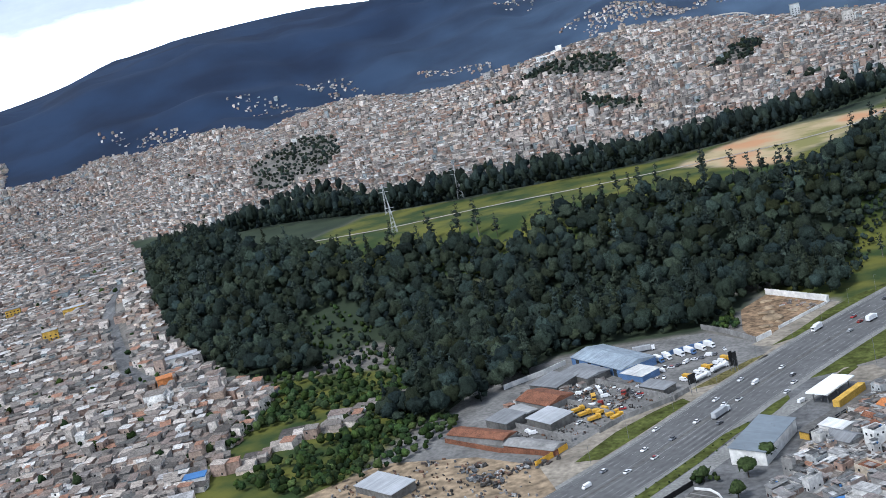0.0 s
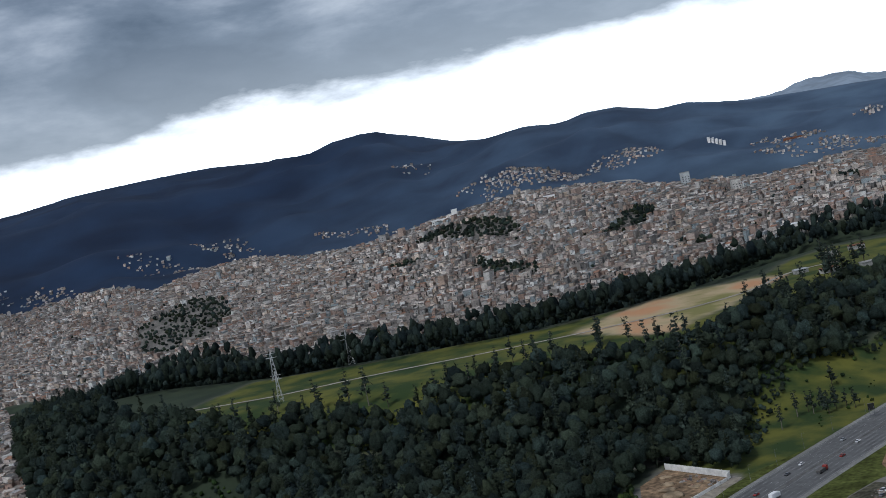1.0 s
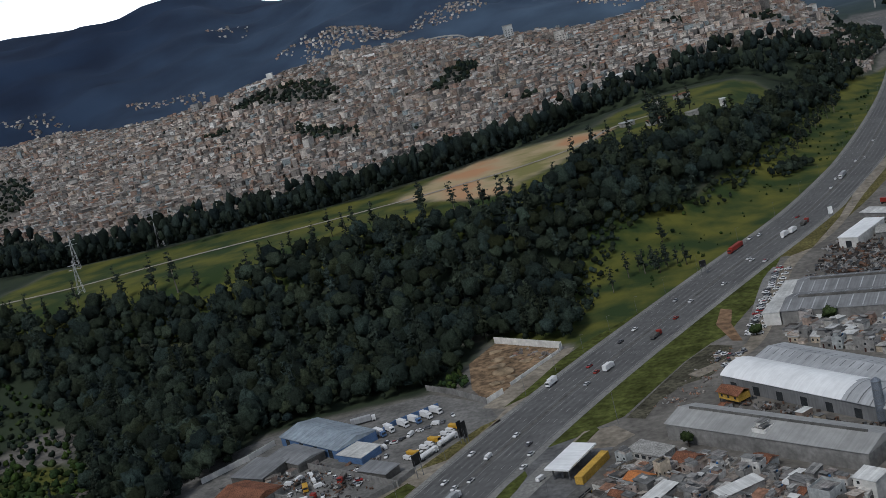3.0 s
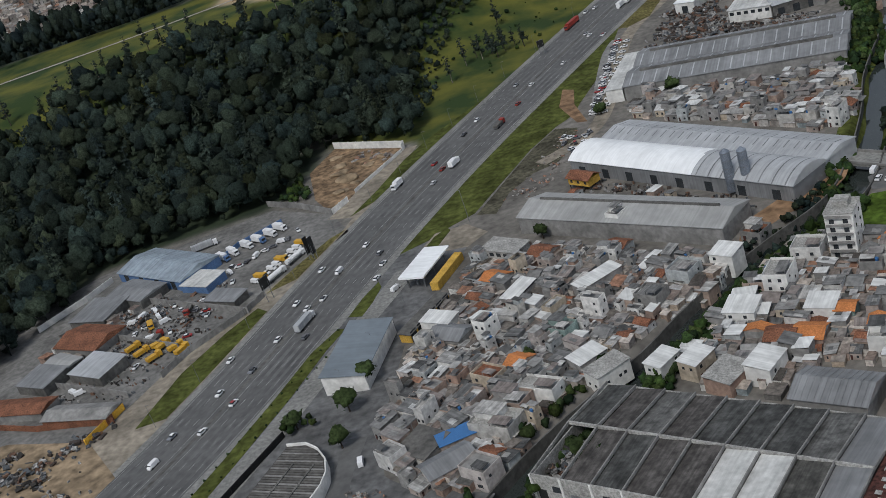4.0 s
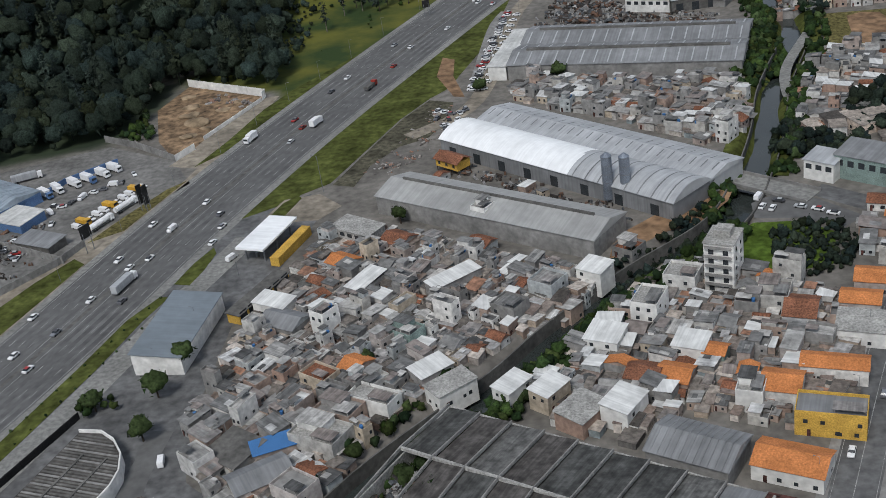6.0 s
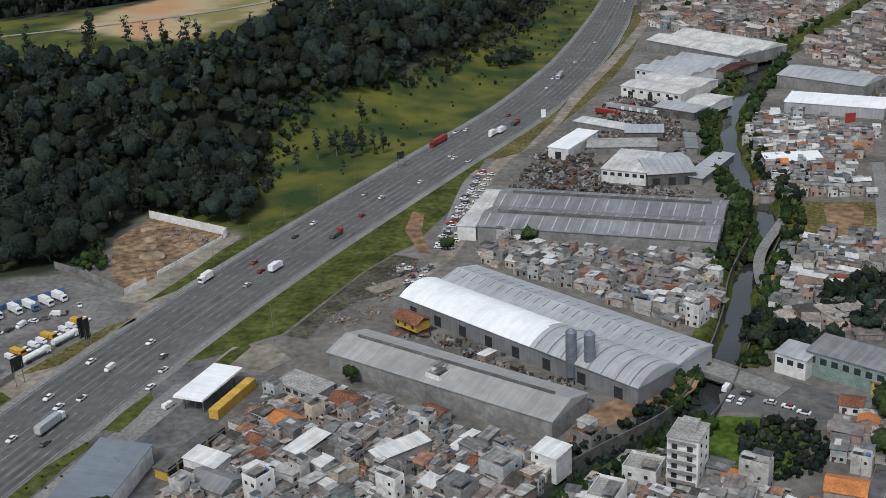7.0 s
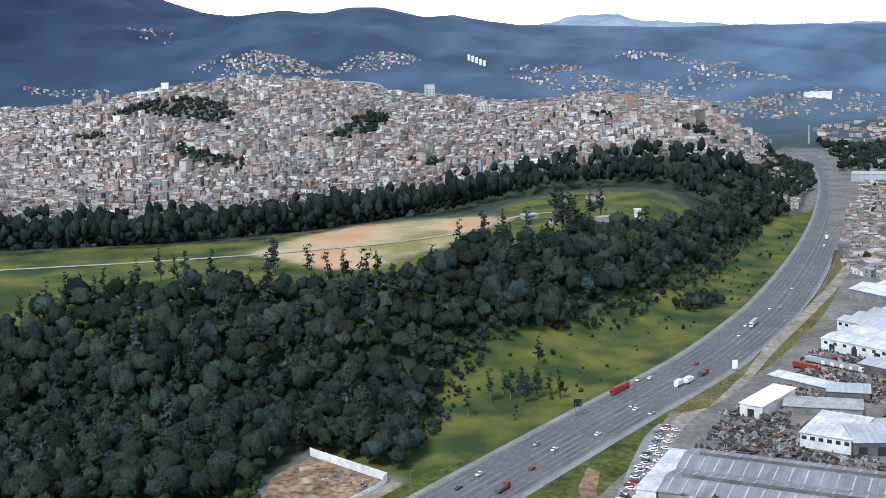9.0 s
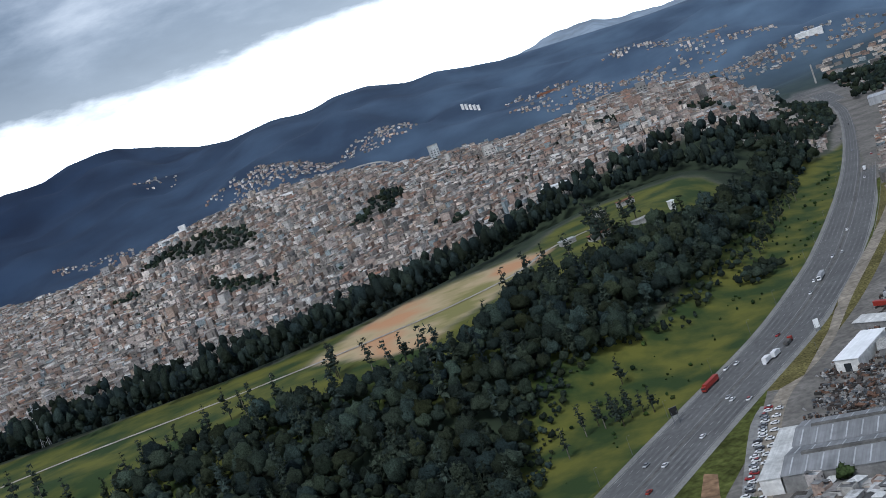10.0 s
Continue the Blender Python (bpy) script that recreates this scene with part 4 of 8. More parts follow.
def far_town(name, poly, pitch, seed, label, hmin=3, hmax=9, skip=0.1, holes=(), small=1.0):
    """A hillside of small houses too many to count, as one mesh."""
    rng = np.random.default_rng(seed)
    xs, ys = np.array([p[0] for p in poly]), np.array([p[1] for p in poly])
    U, V = np.meshgrid(np.arange(xs.min(), xs.max(), pitch), np.arange(ys.min(), ys.max(), pitch), indexing="ij")
    X, Y = (U + rng.uniform(-2, 2, U.shape)).ravel(), (V + rng.uniform(-2, 2, U.shape)).ravel()
    ok = inside(X, Y, poly) & (rng.random(X.shape) > skip)
    hd, _, hs = to_line(X, Y, HIGHWAY)
    rd, _, _ = to_line(X, Y, RIVER)
    ok &= (hd > 21) & (rd > 14)
    if small == 1.0 and hmax > 7:
        ok &= np.abs(np.sin(Y * 0.05 + 0.9 * np.sin(X * 0.011) + X * 0.006)) > 0.10
        ok &= np.abs(np.sin(X * 0.028 + 0.8 * np.sin(Y * 0.013))) > 0.05
    for hole in holes:
        ok &= ~inside(X + 4 * np.sin(Y * .21), Y + 4 * np.sin(X * .17), hole)
    X, Y = X[ok], Y[ok]
    Z = height(X, Y)
    n = len(X)
    w, d = rng.uniform(0.30, 0.62, n) * pitch * small, rng.uniform(0.32, 0.60, n) * pitch * small
    big = np.where(rng.random(n) < .06, 1.6, 1.0)
    w, d = w * big, d * big
    h = big ** .5 * rng.choice([0.35, 0.4, 0.65, 0.7, 1.0], n) * hmax * rng.uniform(0.8, 1.15, n) * np.where(rng.random(n) < 0.03, 1.6, 1.0) * (1 + 0.25 * np.sin(X * 0.021) * np.sin(Y * 0.017))
    a = rng.uniform(-0.3, 0.3, n) + 0.5 * np.sin(X * 0.004) + 0.4 + 0.5 * np.sin(Y * 0.009 + X * 0.003)
    slope = rng.choice([0, 0.5, 0.8, 1.2], n)
    ca, sa = np.cos(a), np.sin(a)

    def solid(bw, bd, u0, v0, z0, z1, tilt, over):
        """Walls, and a roof sheet of its own that laps over them, for many houses at once."""
        vs = np.zeros((len(bw), 12, 3))
        corners = ((-1, -1), (1, -1), (1, 1), (-1, 1))
        for i, (su, sv) in enumerate(corners * 3):
            o = 0 if i < 8 else over
            u, v = u0 + su * (bw + o), v0 + sv * (bd + o)
            vs[:, i, 0], vs[:, i, 1] = u * cs[0] - v * cs[1], u * cs[1] + v * cs[0]
            vs[:, i, 2] = z0 if i < 4 else z1 + (tilt if sv > 0 else 0) + (0 if i < 8 else 0.06)
        return vs

    walls_i = np.array([(0, 1, 5, 4), (1, 2, 6, 5), (2, 3, 7, 6), (3, 0, 4, 7)])
    packs_v, packs_m = [], []
    cs = (ca, sa)
    main = solid(w, d, 0, 0, Z - 4, Z + h, slope, 0.3)
    main[:, :, 0] += X[:, None]
    main[:, :, 1] += Y[:, None]
    up = np.where((rng.random(n) < 0.35) & (slope == 0))[0]
    cs = (ca[up], sa[up])
    top = solid(w[up] * .55, d[up] * .6, w[up] * .4, d[up] * .3 * rng.choice((-1, 1), len(up)), Z[up] + h[up], Z[up] + h[up] + rng.uniform(1.8, 3.0, len(up)), 0.3, 0.25)
    top[:, :, 0] += X[up, None]
    top[:, :, 1] += Y[up, None]
    vs = np.concatenate([main, top])
    k_ = np.arange(len(vs))[:, None, None] * 12
    fw = (k_ + walls_i[None]).reshape(-1, 4)
    fr_ = (k_ + np.array([(8, 9, 10, 11)])[None]).reshape(-1, 4)
    me_ = joined(name, vs.reshape(-1, 3), np.concatenate([fw, fr_]), M["far_house"])
    me_.materials.append(M["far_roof"])
    me_.polygons.foreach_set("material_index", np.concatenate([np.zeros(len(fw), int), np.ones(len(fr_), int)]))
    ob = new(name, me_)
    # dark openings on the sides of the same houses
    k = rng.random(n) < 0.85
    wv_, wf_ = [], []
    for side in (0, 1, 2, 3):
        for lev in (0, 1):
            m_ = k & (h > 2.6 + 2.7 * lev) & (rng.random(n) < 0.75)
            q = np.where(m_)[0]
            half = np.where(side % 2 == 0, w[q], d[q])
            depth = np.where(side % 2 == 0, d[q], w[q]) + 0.04
            c0 = rng.uniform(-0.55, 0.55, len(q)) * half
            zc = Z[q] + 1.4 + 2.7 * lev
            for du, dz in ((-0.6, -0.6), (0.6, -0.6), (0.6, 0.6), (-0.6, 0.6)):
                u, v = c0 + du, -depth
                for _ in range(side):
                    u, v = -v, u
                wv_.append((np.stack([X[q] + u * ca[q] - v * sa[q], Y[q] + u * sa[q] + v * ca[q], zc + dz], -1), side, lev))
    packs = [np.stack([wv_[i + j_][0] for j_ in range(4)], 1).reshape(-1, 3) for i in range(0, len(wv_), 4)]
    allv = np.concatenate(packs)
    allf = np.arange(len(allv)).reshape(-1, 4)
    wob = new(name.replace("houses", "windows"), joined("far_windows", allv, allf, M["dark_glass"]))
    tagged(wob, "dark small windows of the crowded houses", "windows", kind="stuff")
    return tagged(ob, label, "houses", kind="stuff")




# ---- ground patches beside the motorway ----
def side_line(offset, a, b, step=12.0):
    """Points beside the motorway's middle line, for y between a and b."""
    pts = curve_points(HIGHWAY, step)
    out = []
    for i, p in enumerate(pts):
        if a <= p.y <= b:
            q0, q1 = pts[max(i - 1, 0)], pts[min(i + 1, len(pts) - 1)]
            d = (q1 - q0).normalized()
            k = np.interp(i / (len(pts) - 1), np.linspace(0, 1, len(HW_W)), HW_W)
            out.append((p.x + d.y * offset * k, p.y - d.x * offset * k))
    return out


patch_of("verge_grass", side_line(21.6, 436, 690) + [(-16, 664), (-28, 598), (-40, 560), (-44, 545), (-53, 534), (-65, 513), (-76, 486), (-89, 454), (-100, 446), (-104, 440)], 0.07, M["grass"],
         "mown green grass verge of the motorway", "grass")
patch_of("scrub_land", [(-88, 452), (-75, 486), (-64, 513), (-53, 532), (-42, 526), (-44, 505), (-52, 488), (-63, 483), (-74, 467), (-79, 448)], 0.075, M["waste"], "waste ground with weeds and rubble", "ground")
patch_of("forecourt_sand", [(-111, 430), (-106, 443), (-92, 445), (-82, 432), (-90, 422), (-100, 423)], 0.10, M["dusty_soil"], "sandy patch beside the petrol station", "ground")
patch_of("dry_verge", side_line(21.9, 672, 796) + [(36, 794), (24, 741), (4, 679), (-10, 668)], 0.09, M["dry_grass"], "dry grass wedge beside the slip road", "grass")
patch_of("far_verge", side_line(21.6, 835, 1150, 30) + [(112, 1120), (100, 1040), (84, 960), (66, 890)], 0.07, M["grass"], "green verge beside the motorway", "grass")
patch_of("dirt_track", [(-49, 588), (-43, 583), (-43, 560), (-37, 531), (-42, 533), (-51, 562)], 0.09, M["orange_soil"], "orange dirt track worn into the verge", "track")
patch_of("verge_scrub", side_line(21.7, 670, 1140, 20) + side_line(34, 670, 1140, 20)[::-1], 0.055, M["dry_grass"], "dry scrubby verge beside the motorway", "grass")
ribbon("frontage_road", [(-60, 492), (-36, 515), (-24, 560), (-15, 630), (-5, 668), (18, 716), (42, 800), (75, 905), (101, 995), (140, 1150)], (-4, 4), 0.08, M["dusty_soil"],
       "worn pale frontage road beside the factories", "road")
ribbon("parking_strip", [(-32, 536), (-28, 580), (-22, 630), (-16, 650)], (-4, 5), 0.075, M["concrete"], "gravel parking strip full of cars", "pavement")
ribbon("street", [(17, 150), (37.5, 197), (58, 246), (82, 302), (110, 360), (138, 425), (175, 500), (230, 610)], (-5.5, 5.5), 0.06, M["old_asphalt"], "wide grey asphalt street", "road")
ribbon("street_pavement", [(17, 150), (37.5, 197), (58, 246), (82, 302), (110, 360), (138, 425), (175, 500), (230, 610)], (-8, 8), 0.04, M["concrete"], "concrete pavement of the street", "pavement")
patch_of("service_road", side_line(21.7, 215, 445) + [(-96, 446), (-88, 436), (-92, 414), (-101, 378), (-109, 352), (-111, 300), (-104, 262), (-112, 225), (-130, 200), (-170, 190)], 0.045,
         M["old_asphalt"], "worn grey service road and forecourt", "road")
patch_of("grass_strip", [(-204, 206), (-178, 272), (-167, 301), (-155, 336), (-147, 362), (-139, 376), (-135.5, 375), (-141, 361), (-149, 333), (-161.5, 297), (-172, 268), (-197, 204)], 0.12, M["grass"], "narrow grass strip between two roads", "grass", 0.12)
patch_of("grass_island", [(-136, 384), (-132, 398), (-127, 409), (-125, 404), (-127, 392), (-130, 382)], 0.12, M["grass"], "small grass traffic island", "grass", 0.12)
ribbon("frontage_lane", [(-200, 190), (-184, 230), (-166.5, 270), (-152, 308), (-141, 340), (-131, 370), (-122, 394), (-115, 414)], (-5, 5), 0.086, M["verge"], "pale concrete frontage lane beside the grass strip", "road", step=5)
patch_of("lawn_wedge", [(-113, 420), (-106, 440), (-101, 446), (-99, 443), (-104, 428), (-109, 415)], 0.12, M["grass"], "grass wedge by the slip road", "grass", 0.12)
patch_of("courtyard", [(-82, 214), (-60, 243), (-50, 243), (29, 196), (40, 190), (22, 150), (-60, 170)], 0.05, M["old_asphalt"], "worn grey factory yard", "pavement")
patch_of("meadow", [(47, 362), (54, 376), (62, 384), (77, 382), (86, 372), (80, 352), (66, 350), (58, 355)], 0.06, M["meadow"], "bright overgrown meadow by the river", "grass")
patch_of("car_park", [(64, 398), (63, 387), (78, 384), (89, 374), (97, 381), (86, 396), (74, 404)], 0.065, M["asphalt"], "dark worn car park beside the river", "pavement")
patch_of("bridge_road", [(84, 400), (90, 407), (104, 393), (124, 392), (120, 381), (98, 385)], 0.07, M["old_asphalt"], "grey road from the bridge to the street", "road")
patch_of("lorry_yard", [(-199, 521), (-163, 496), (-150, 470), (-164, 447), (-186, 412), (-204, 386), (-229, 334), (-270, 300), (-330, 316), (-322, 370), (-317, 456), (-284, 492)], 0.05,
         M["yard_floor"], "dusty concrete lorry yard", "pavement")
patch_of("scrap_yard_soil", [(-229, 333), (-204, 300), (-225, 262), (-290, 240), (-345, 300), (-322, 340), (-268, 345)], 0.07, M["soil"], "bare brown soil of a scrap yard", "ground")
patch_of("roadside_soil", side_line(-21.7, 250, 500)[::-1] + [(-254, 255), (-228, 330), (-208, 382), (-190, 412), (-169, 447), (-154, 470), (-147, 498)], 0.06, M["dusty_soil"], "sandy strip beside the motorway", "ground")
patch_of("roadside_grass", side_line(-22.5, 325, 410)[::-1] + [(-211, 335), (-203, 370), (-191, 396), (-181, 412)], 0.08, M["grass"], "rough grass beside the motorway", "grass")
patch_of("roadside_lawn", side_line(-22.5, 420, 475)[::-1] + [(-180, 424), (-171, 444), (-159, 466)], 0.094, M["dry_grass"], "dry grass beside the motorway", "grass")
patch_of("building_lot", [(-178, 591), (-135, 563), (-154, 516), (-157, 506), (-163, 497), (-176, 520), (-187, 561)], 0.09, M["lot_soil"],
         "bare brown earth of a walled building lot", "ground")
patch_of("lot_apron", [(-154, 516), (-134, 561), (-127, 562), (-131, 540), (-139, 510), (-149, 484), (-164, 490), (-157, 506)], 0.10, M["dusty_soil"], "trodden sandy strip outside the lot wall", "ground")
patch_of("lot_verge", side_line(-21.8, 484, 612)[::-1] + [(-152, 486), (-142, 512), (-132, 545), (-122, 566)], 0.12, M["grass"], "green verge below the building lot", "grass")
patch_of("football_pitch", [(133, 584), (166, 580), (156, 532), (122, 536)], 0.07, M["dry_grass"], "worn football pitch", "pitch")
patch_of("pitch_soil", [(142, 577), (149, 580), (157, 577), (158, 568), (154, 553), (150, 543), (142, 536), (138, 541), (138, 552), (140, 565)], 0.10, M["orange_soil"], "bare orange soil of a worn football pitch", "pitch")
patch_of("far_pitch", [(236, 990), (265, 1030), (330, 1060), (300, 890), (234, 893)], 0.07, M["grass"], "green football field far off", "pitch")
patch_of("far_pitch_soil", [(181, 1204), (210, 1300), (243, 1229), (230, 1185)], 0.10, M["dusty_soil"], "bare pale soil of a football field", "pitch")
ribbon("sand_path", [(-660, 728), (-584, 740), (-535, 750), (-462, 782), (-370, 810), (-296, 838), (-244, 864), (-208, 886), (-165, 931), (-146, 990), (-121, 1018), (-95, 1030)], (-2.2, 2.2), 0.35, M["sand_path"], "pale sandy path over the plateau", "path",
       step=12, drape=True)
ribbon("valley_street", [(-1020, 868), (-900, 760), (-841, 704), (-800, 648), (-715, 565), (-644, 502), (-590, 478), (-530, 455)], (-6, 6), 0.5, M["old_asphalt"], "grey street climbing through the town", "road", step=12, drape=True)


ribbon("lane", [(-118, 352), (-116.5, 326), (-118.5, 303), (-117, 287), (-111, 275), (-101, 265), (-86, 258), (-72, 252)], (-3.2, 3.2), 0.07, M["old_asphalt"], "narrow curving asphalt lane", "road", step=3)
ribbon("lane", [(-118.5, 298), (-120.5, 278), (-120.5, 260), (-126, 243), (-135, 215), (-143, 190)], (-3.4, 3.4), 0.075, M["asphalt"], "dark lane beside the striped roof", "road", step=4)
ribbon("lane", [(185, 640), (177, 607), (162.5, 553), (149, 511), (130, 476)], (-3, 3), 0.09, M["verge"], "pale lane past the football pitch", "road", step=5)
ribbon("riverside_lane", [(122, 560), (104, 520), (98, 490), (99.5, 475), (94, 456), (88, 440)], (-.5, 4), 0.22, M["verge"], "narrow pale lane along the river wall", "road", step=4)
patch_of("dirt_slope", [(13, 368), (33, 384), (46, 388), (57, 402), (63, 418), (52, 408), (36, 401), (16, 384)], 0.08, M["orange_soil"], "bare orange earth below the warehouse", "ground")
patch_of("rubble_lot", [(-119, 228), (-98, 226), (-100, 250), (-108, 264), (-116, 266)], 0.09, M["soil"], "bare earth under a heap of rubble", "ground")
STREET = [(17, 150), (37.5, 197), (58, 246), (82, 302), (110, 360), (138, 425), (175, 500), (230, 610)]
dashes("street_line", STREET, 0, 5.9, 6, 0.2, 0.075, M["paint_line"], label="worn white line along the street")
for off in (-4.9, 4.9):
    dashes("street_edge", STREET, off, 5.9, 6, 0.12, 0.075, M["paint_line"], label="worn white edge line of the street")

# ---- factories and halls ----
hall("warehouse", -45, 470.5, -44, 67, 21, 6.8, 10.5, M["white_roof"], M["grey_roof"], "large warehouse with a brilliant white arched roof", "arch", doors=5)
hall("warehouse", 3.2, 424, -44, 47, 21, 6.8, 10.5, M["zinc"], M["grey_roof"], "large grey warehouse with a ribbed arched roof", "arch", lines=(8, M["grey_roof"], 0, 1, .3), doors=3)
hall("warehouse", -30.4, 485.6, -44, 114, 20, 6.8, 9, M["zinc"], M["zinc"], "long light-grey warehouse wing with a low gable roof", "gable", lines=(24, M["grey_roof"], .5, .93, .28), windows=10)
hall("storage_shed", -67, 422, -34.5, 92, 21, 7.5, 10.5, M["pale_roof"], M["concrete"], "long grey storage shed with concrete walls", "gable", monitor=.4)
hall("workshop_hall", -17, 545, -16, 104, 26, 7.5, 10, M["grey_roof"], M["concrete"], "wide grey workshop hall with rows of skylights", "gable", lines=(17, M["zinc"], .08, .86, .3), monitor=1.0)
hall("workshop_hall", -10, 571.5, -16, 104, 26, 7.5, 10, M["grey_roof"], M["concrete"], "wide pale workshop hall with rows of skylights", "gable", lines=(17, M["zinc"], .08, .86, .3), monitor=.8)
hall("entrance_block", -26, 548, -16, 8.6, 48, 7, 8, M["new_sheet"], M["white_wall"], "white entrance block of the workshop", "mono", category="building")
hall("roadside_hall", -118.5, 326, 82, 37, 16.2, 6.5, 8, M["slate_blue"], M["white_wall"], "roadside hall with a smooth blue-grey roof", "mono")
hall("blue_warehouse", -268, 478, -35, 51, 24, 5, 7.4, M["blue_roof"], M["blue_metal"], "faded blue metal warehouse in the lorry yard", "gable", seams=14, doors=4)
hall("blue_annexe", -226, 447, -28, 17, 13, 3.8, 4.4, M["new_sheet"], M["blue_metal"], "low blue annexe with a pale roof", "mono")
hall("tile_roof_shed", -275.5, 413, -26, 27, 19, 4, 6.5, M["tile_red"], M["concrete"], "old shed with a rusty red tile roof", "gable", category="shed")
hall("yard_shed", -281, 384.6, -26, 18, 14, 4.5, 5.5, M["grey_roof"], M["dark_concrete"], "open grey yard shed", "mono", category="shed")
hall("yard_shed", -256.5, 384, -29, 20.5, 15, 4.5, 5.5, M["zinc"], M["dark_concrete"], "open grey yard shed with a pale roof", "mono", category="shed")
hall("long_shed", -296, 368, -15, 39, 11, 3.5, 5, M["tile_red"], M["concrete"], "long low shed with a faded red roof", "gable", category="shed")
hall("long_shed", -255, 351, -16, 32, 10, 3.5, 5, M["concrete"], M["tile_red"], "long low shed with a dusty roof", "gable", category="shed")
hall("yard_shed", -265, 453.5, -33, 26, 16, 4.5, 5.6, M["grey_roof"], M["dark_concrete"], "grey yard shed behind the warehouse", "gable", category="shed")
hall("yard_shed", -208.4, 425.5, -27, 18.5, 9, 3.5, 4.2, M["grey_roof"], M["dark_concrete"], "narrow grey yard shed", "mono", category="shed")
hall("yard_shed", -277.5, 436, -20, 21, 19, 4.2, 5.2, M["grey_roof"], M["dark_concrete"], "wide dark grey yard shed", "mono", category="shed")
hall("yard_shed", -274.7, 399, -33, 17, 9, 4, 4.8, M["pale_roof"], M["dark_concrete"], "small pale grey yard shed", "gable", category="shed")
hall("scrap_yard_shed", -316, 306, -22, 30, 15, 4, 5, M["zinc"], M["dark_concrete"], "pale metal shed in the scrap yard", "mono", category="shed")
hall("sawtooth_hall", 84, 843, -44, 42, 60, 7, 9, M["zinc"], M["white_wall"], "grey hall with several ridges", "gable", spans=4, windows=9)
hall("white_hall", 70, 797, -40, 44, 44, 7, 8.5, M["new_sheet"], M["white_wall"], "white factory hall with dark doorways", "gable", spans=2, windows=7, doors=3)
hall("long_hall", 102, 932, -52, 86, 52, 8, 11, M["new_sheet"], M["concrete"], "broad hall with a pale metal roof", "gable", spans=2, seams=18)
hall("brown_shed", 131, 843, -44, 18, 34, 5, 7, M["rust"], M["concrete"], "small shed with a rusty brown roof", "gable", category="shed")
hall("truck_shed", 85, 750, -40, 28, 17, 5, 6, M["zinc"], M["dark_concrete"], "pale lorry shed by the river", "gable", category="shed")
hall("white_shed", 105, 757, -40, 17, 26, 5, 6.5, M["new_sheet"], M["white_wall"], "white shed with a metal roof", "gable", category="shed")
hall("strip_shed", 36, 729, -40, 38, 10, 3.6, 4.2, M["new_sheet"], M["concrete"], "narrow pale strip shed", "mono", category="shed")
hall("strip_shed", 63, 697, -6, 21, 14, 4.5, 5.2, M["zinc"], M["dark_concrete"], "open grey shed over scrap", "mono", category="shed")
hall("strip_shed", 40, 671, -6, 37, 14, 4.5, 5.4, M["pale_concrete"], M["concrete"], "long pale flat-roofed shed", "mono", category="shed")
hall("press_hall", 44, 624, -24, 23, 32, 7, 8.2, M["new_sheet"], M["white_wall"], "white hall with a row of windows", "mono", windows=6, seams=8)
hall("press_hall", 66, 613, 6, 24, 33, 6.5, 8.5, M["zinc"], M["dark_concrete"], "grey open-fronted hall beside the white one", "gable", seams=8, doors=3)
hall("riverside_shed", 92, 612, 60, 46, 9, 3.8, 4.4, M["zinc"], M["concrete"], "curved grey shed above the river", "mono", category="shed")
hall("riverside_shed", 98, 664, 84, 30, 6, 3.8, 4.4, M["grey_roof"], M["concrete"], "narrow grey shed above the river", "mono", category="shed")
hall("river_hall", 170, 806, -42, 58, 32, 8, 11, M["zinc"], M["concrete"], "long grey hall across the river", "gable", seams=16)
hall("river_hall", 161, 744, -26, 56, 20, 6.5, 8, M["white_roof"], M["zinc"], "long hall with a brilliant white roof across the river", "mono", seams=6)
hall("river_hall", 128, 632, 2, 28, 12, 5, 6, M["white_roof"], M["concrete"], "small hall with a white roof across the river", "mono")
hall("white_block", 19, 668, -30, 12, 36, 6.5, 7.2, M["white_roof"], M["white_wall"], "white block beside the frontage road", "mono", category="building", doors=1)
hall("teal_block", 95, 411, -40, 31, 13, 9, 10, M["grey_roof"], M["teal"], "pale green three-storey block with rows of windows", "mono", category="building", windows=8)
hall("white_annexe", 85, 413, -40, 11, 10, 7.5, 8.2, M["zinc"], M["white_wall"], "white two-storey annexe beside the block", "mono", category="building", windows=3)
hall("yellow_shop", 112, 396, -38, 12, 9, 5, 5.5, M["grey_roof"], M["yellow"], "small yellow shop on the street", "mono", category="building", windows=3)
hall("concrete_block", -82, 404, -37, 18, 9, 6, 6.4, M["pale_concrete"], M["pale_concrete"], "bare pale concrete block", "mono", category="building", windows=5)
hall("street_hall", 13, 263, -31, 21, 15, 6, 8.5, M["grey_roof"], M["concrete"], "grey hall with a blue-grey gable roof", "gable", seams=12)
hall("old_shed", -87, 228, 76, 22, 12, 4.5, 5.6, M["concrete"], M["concrete"], "derelict concrete shed by the river", "gable", category="shed")


def thing_box_tank(name, x, y, h, r, label):
    t = thing(name, local(x, y, 0), label, "silo")
    bm = bmesh.new()
    tube(bm, (0, 0, 1.5), (0, 0, h), r, r, 20)
    tube(bm, (0, 0, h), (0, 0, h + 1.2), r, 0.4, 20)
    part("shell", bm, M["silo"], t)
    for a in range(4):
        bm = bmesh.new()
        c, s = math.cos(a * 1.57 + .8) * r * .9, math.sin(a * 1.57 + .8) * r * .9
        tube(bm, (c, s, -.2), (c, s, 1.8), .15, .15, 6)
        part("leg", bm, M["steel"], t)
    bm = bmesh.new()
    for k in range(6):
        z = 2 + (h - 2.5) * k / 5
        tube(bm, (0, 0, z), (0, 0, z + .15), r + .06, r + .06, 20)
    part("bands", bm, M["steel"], t)


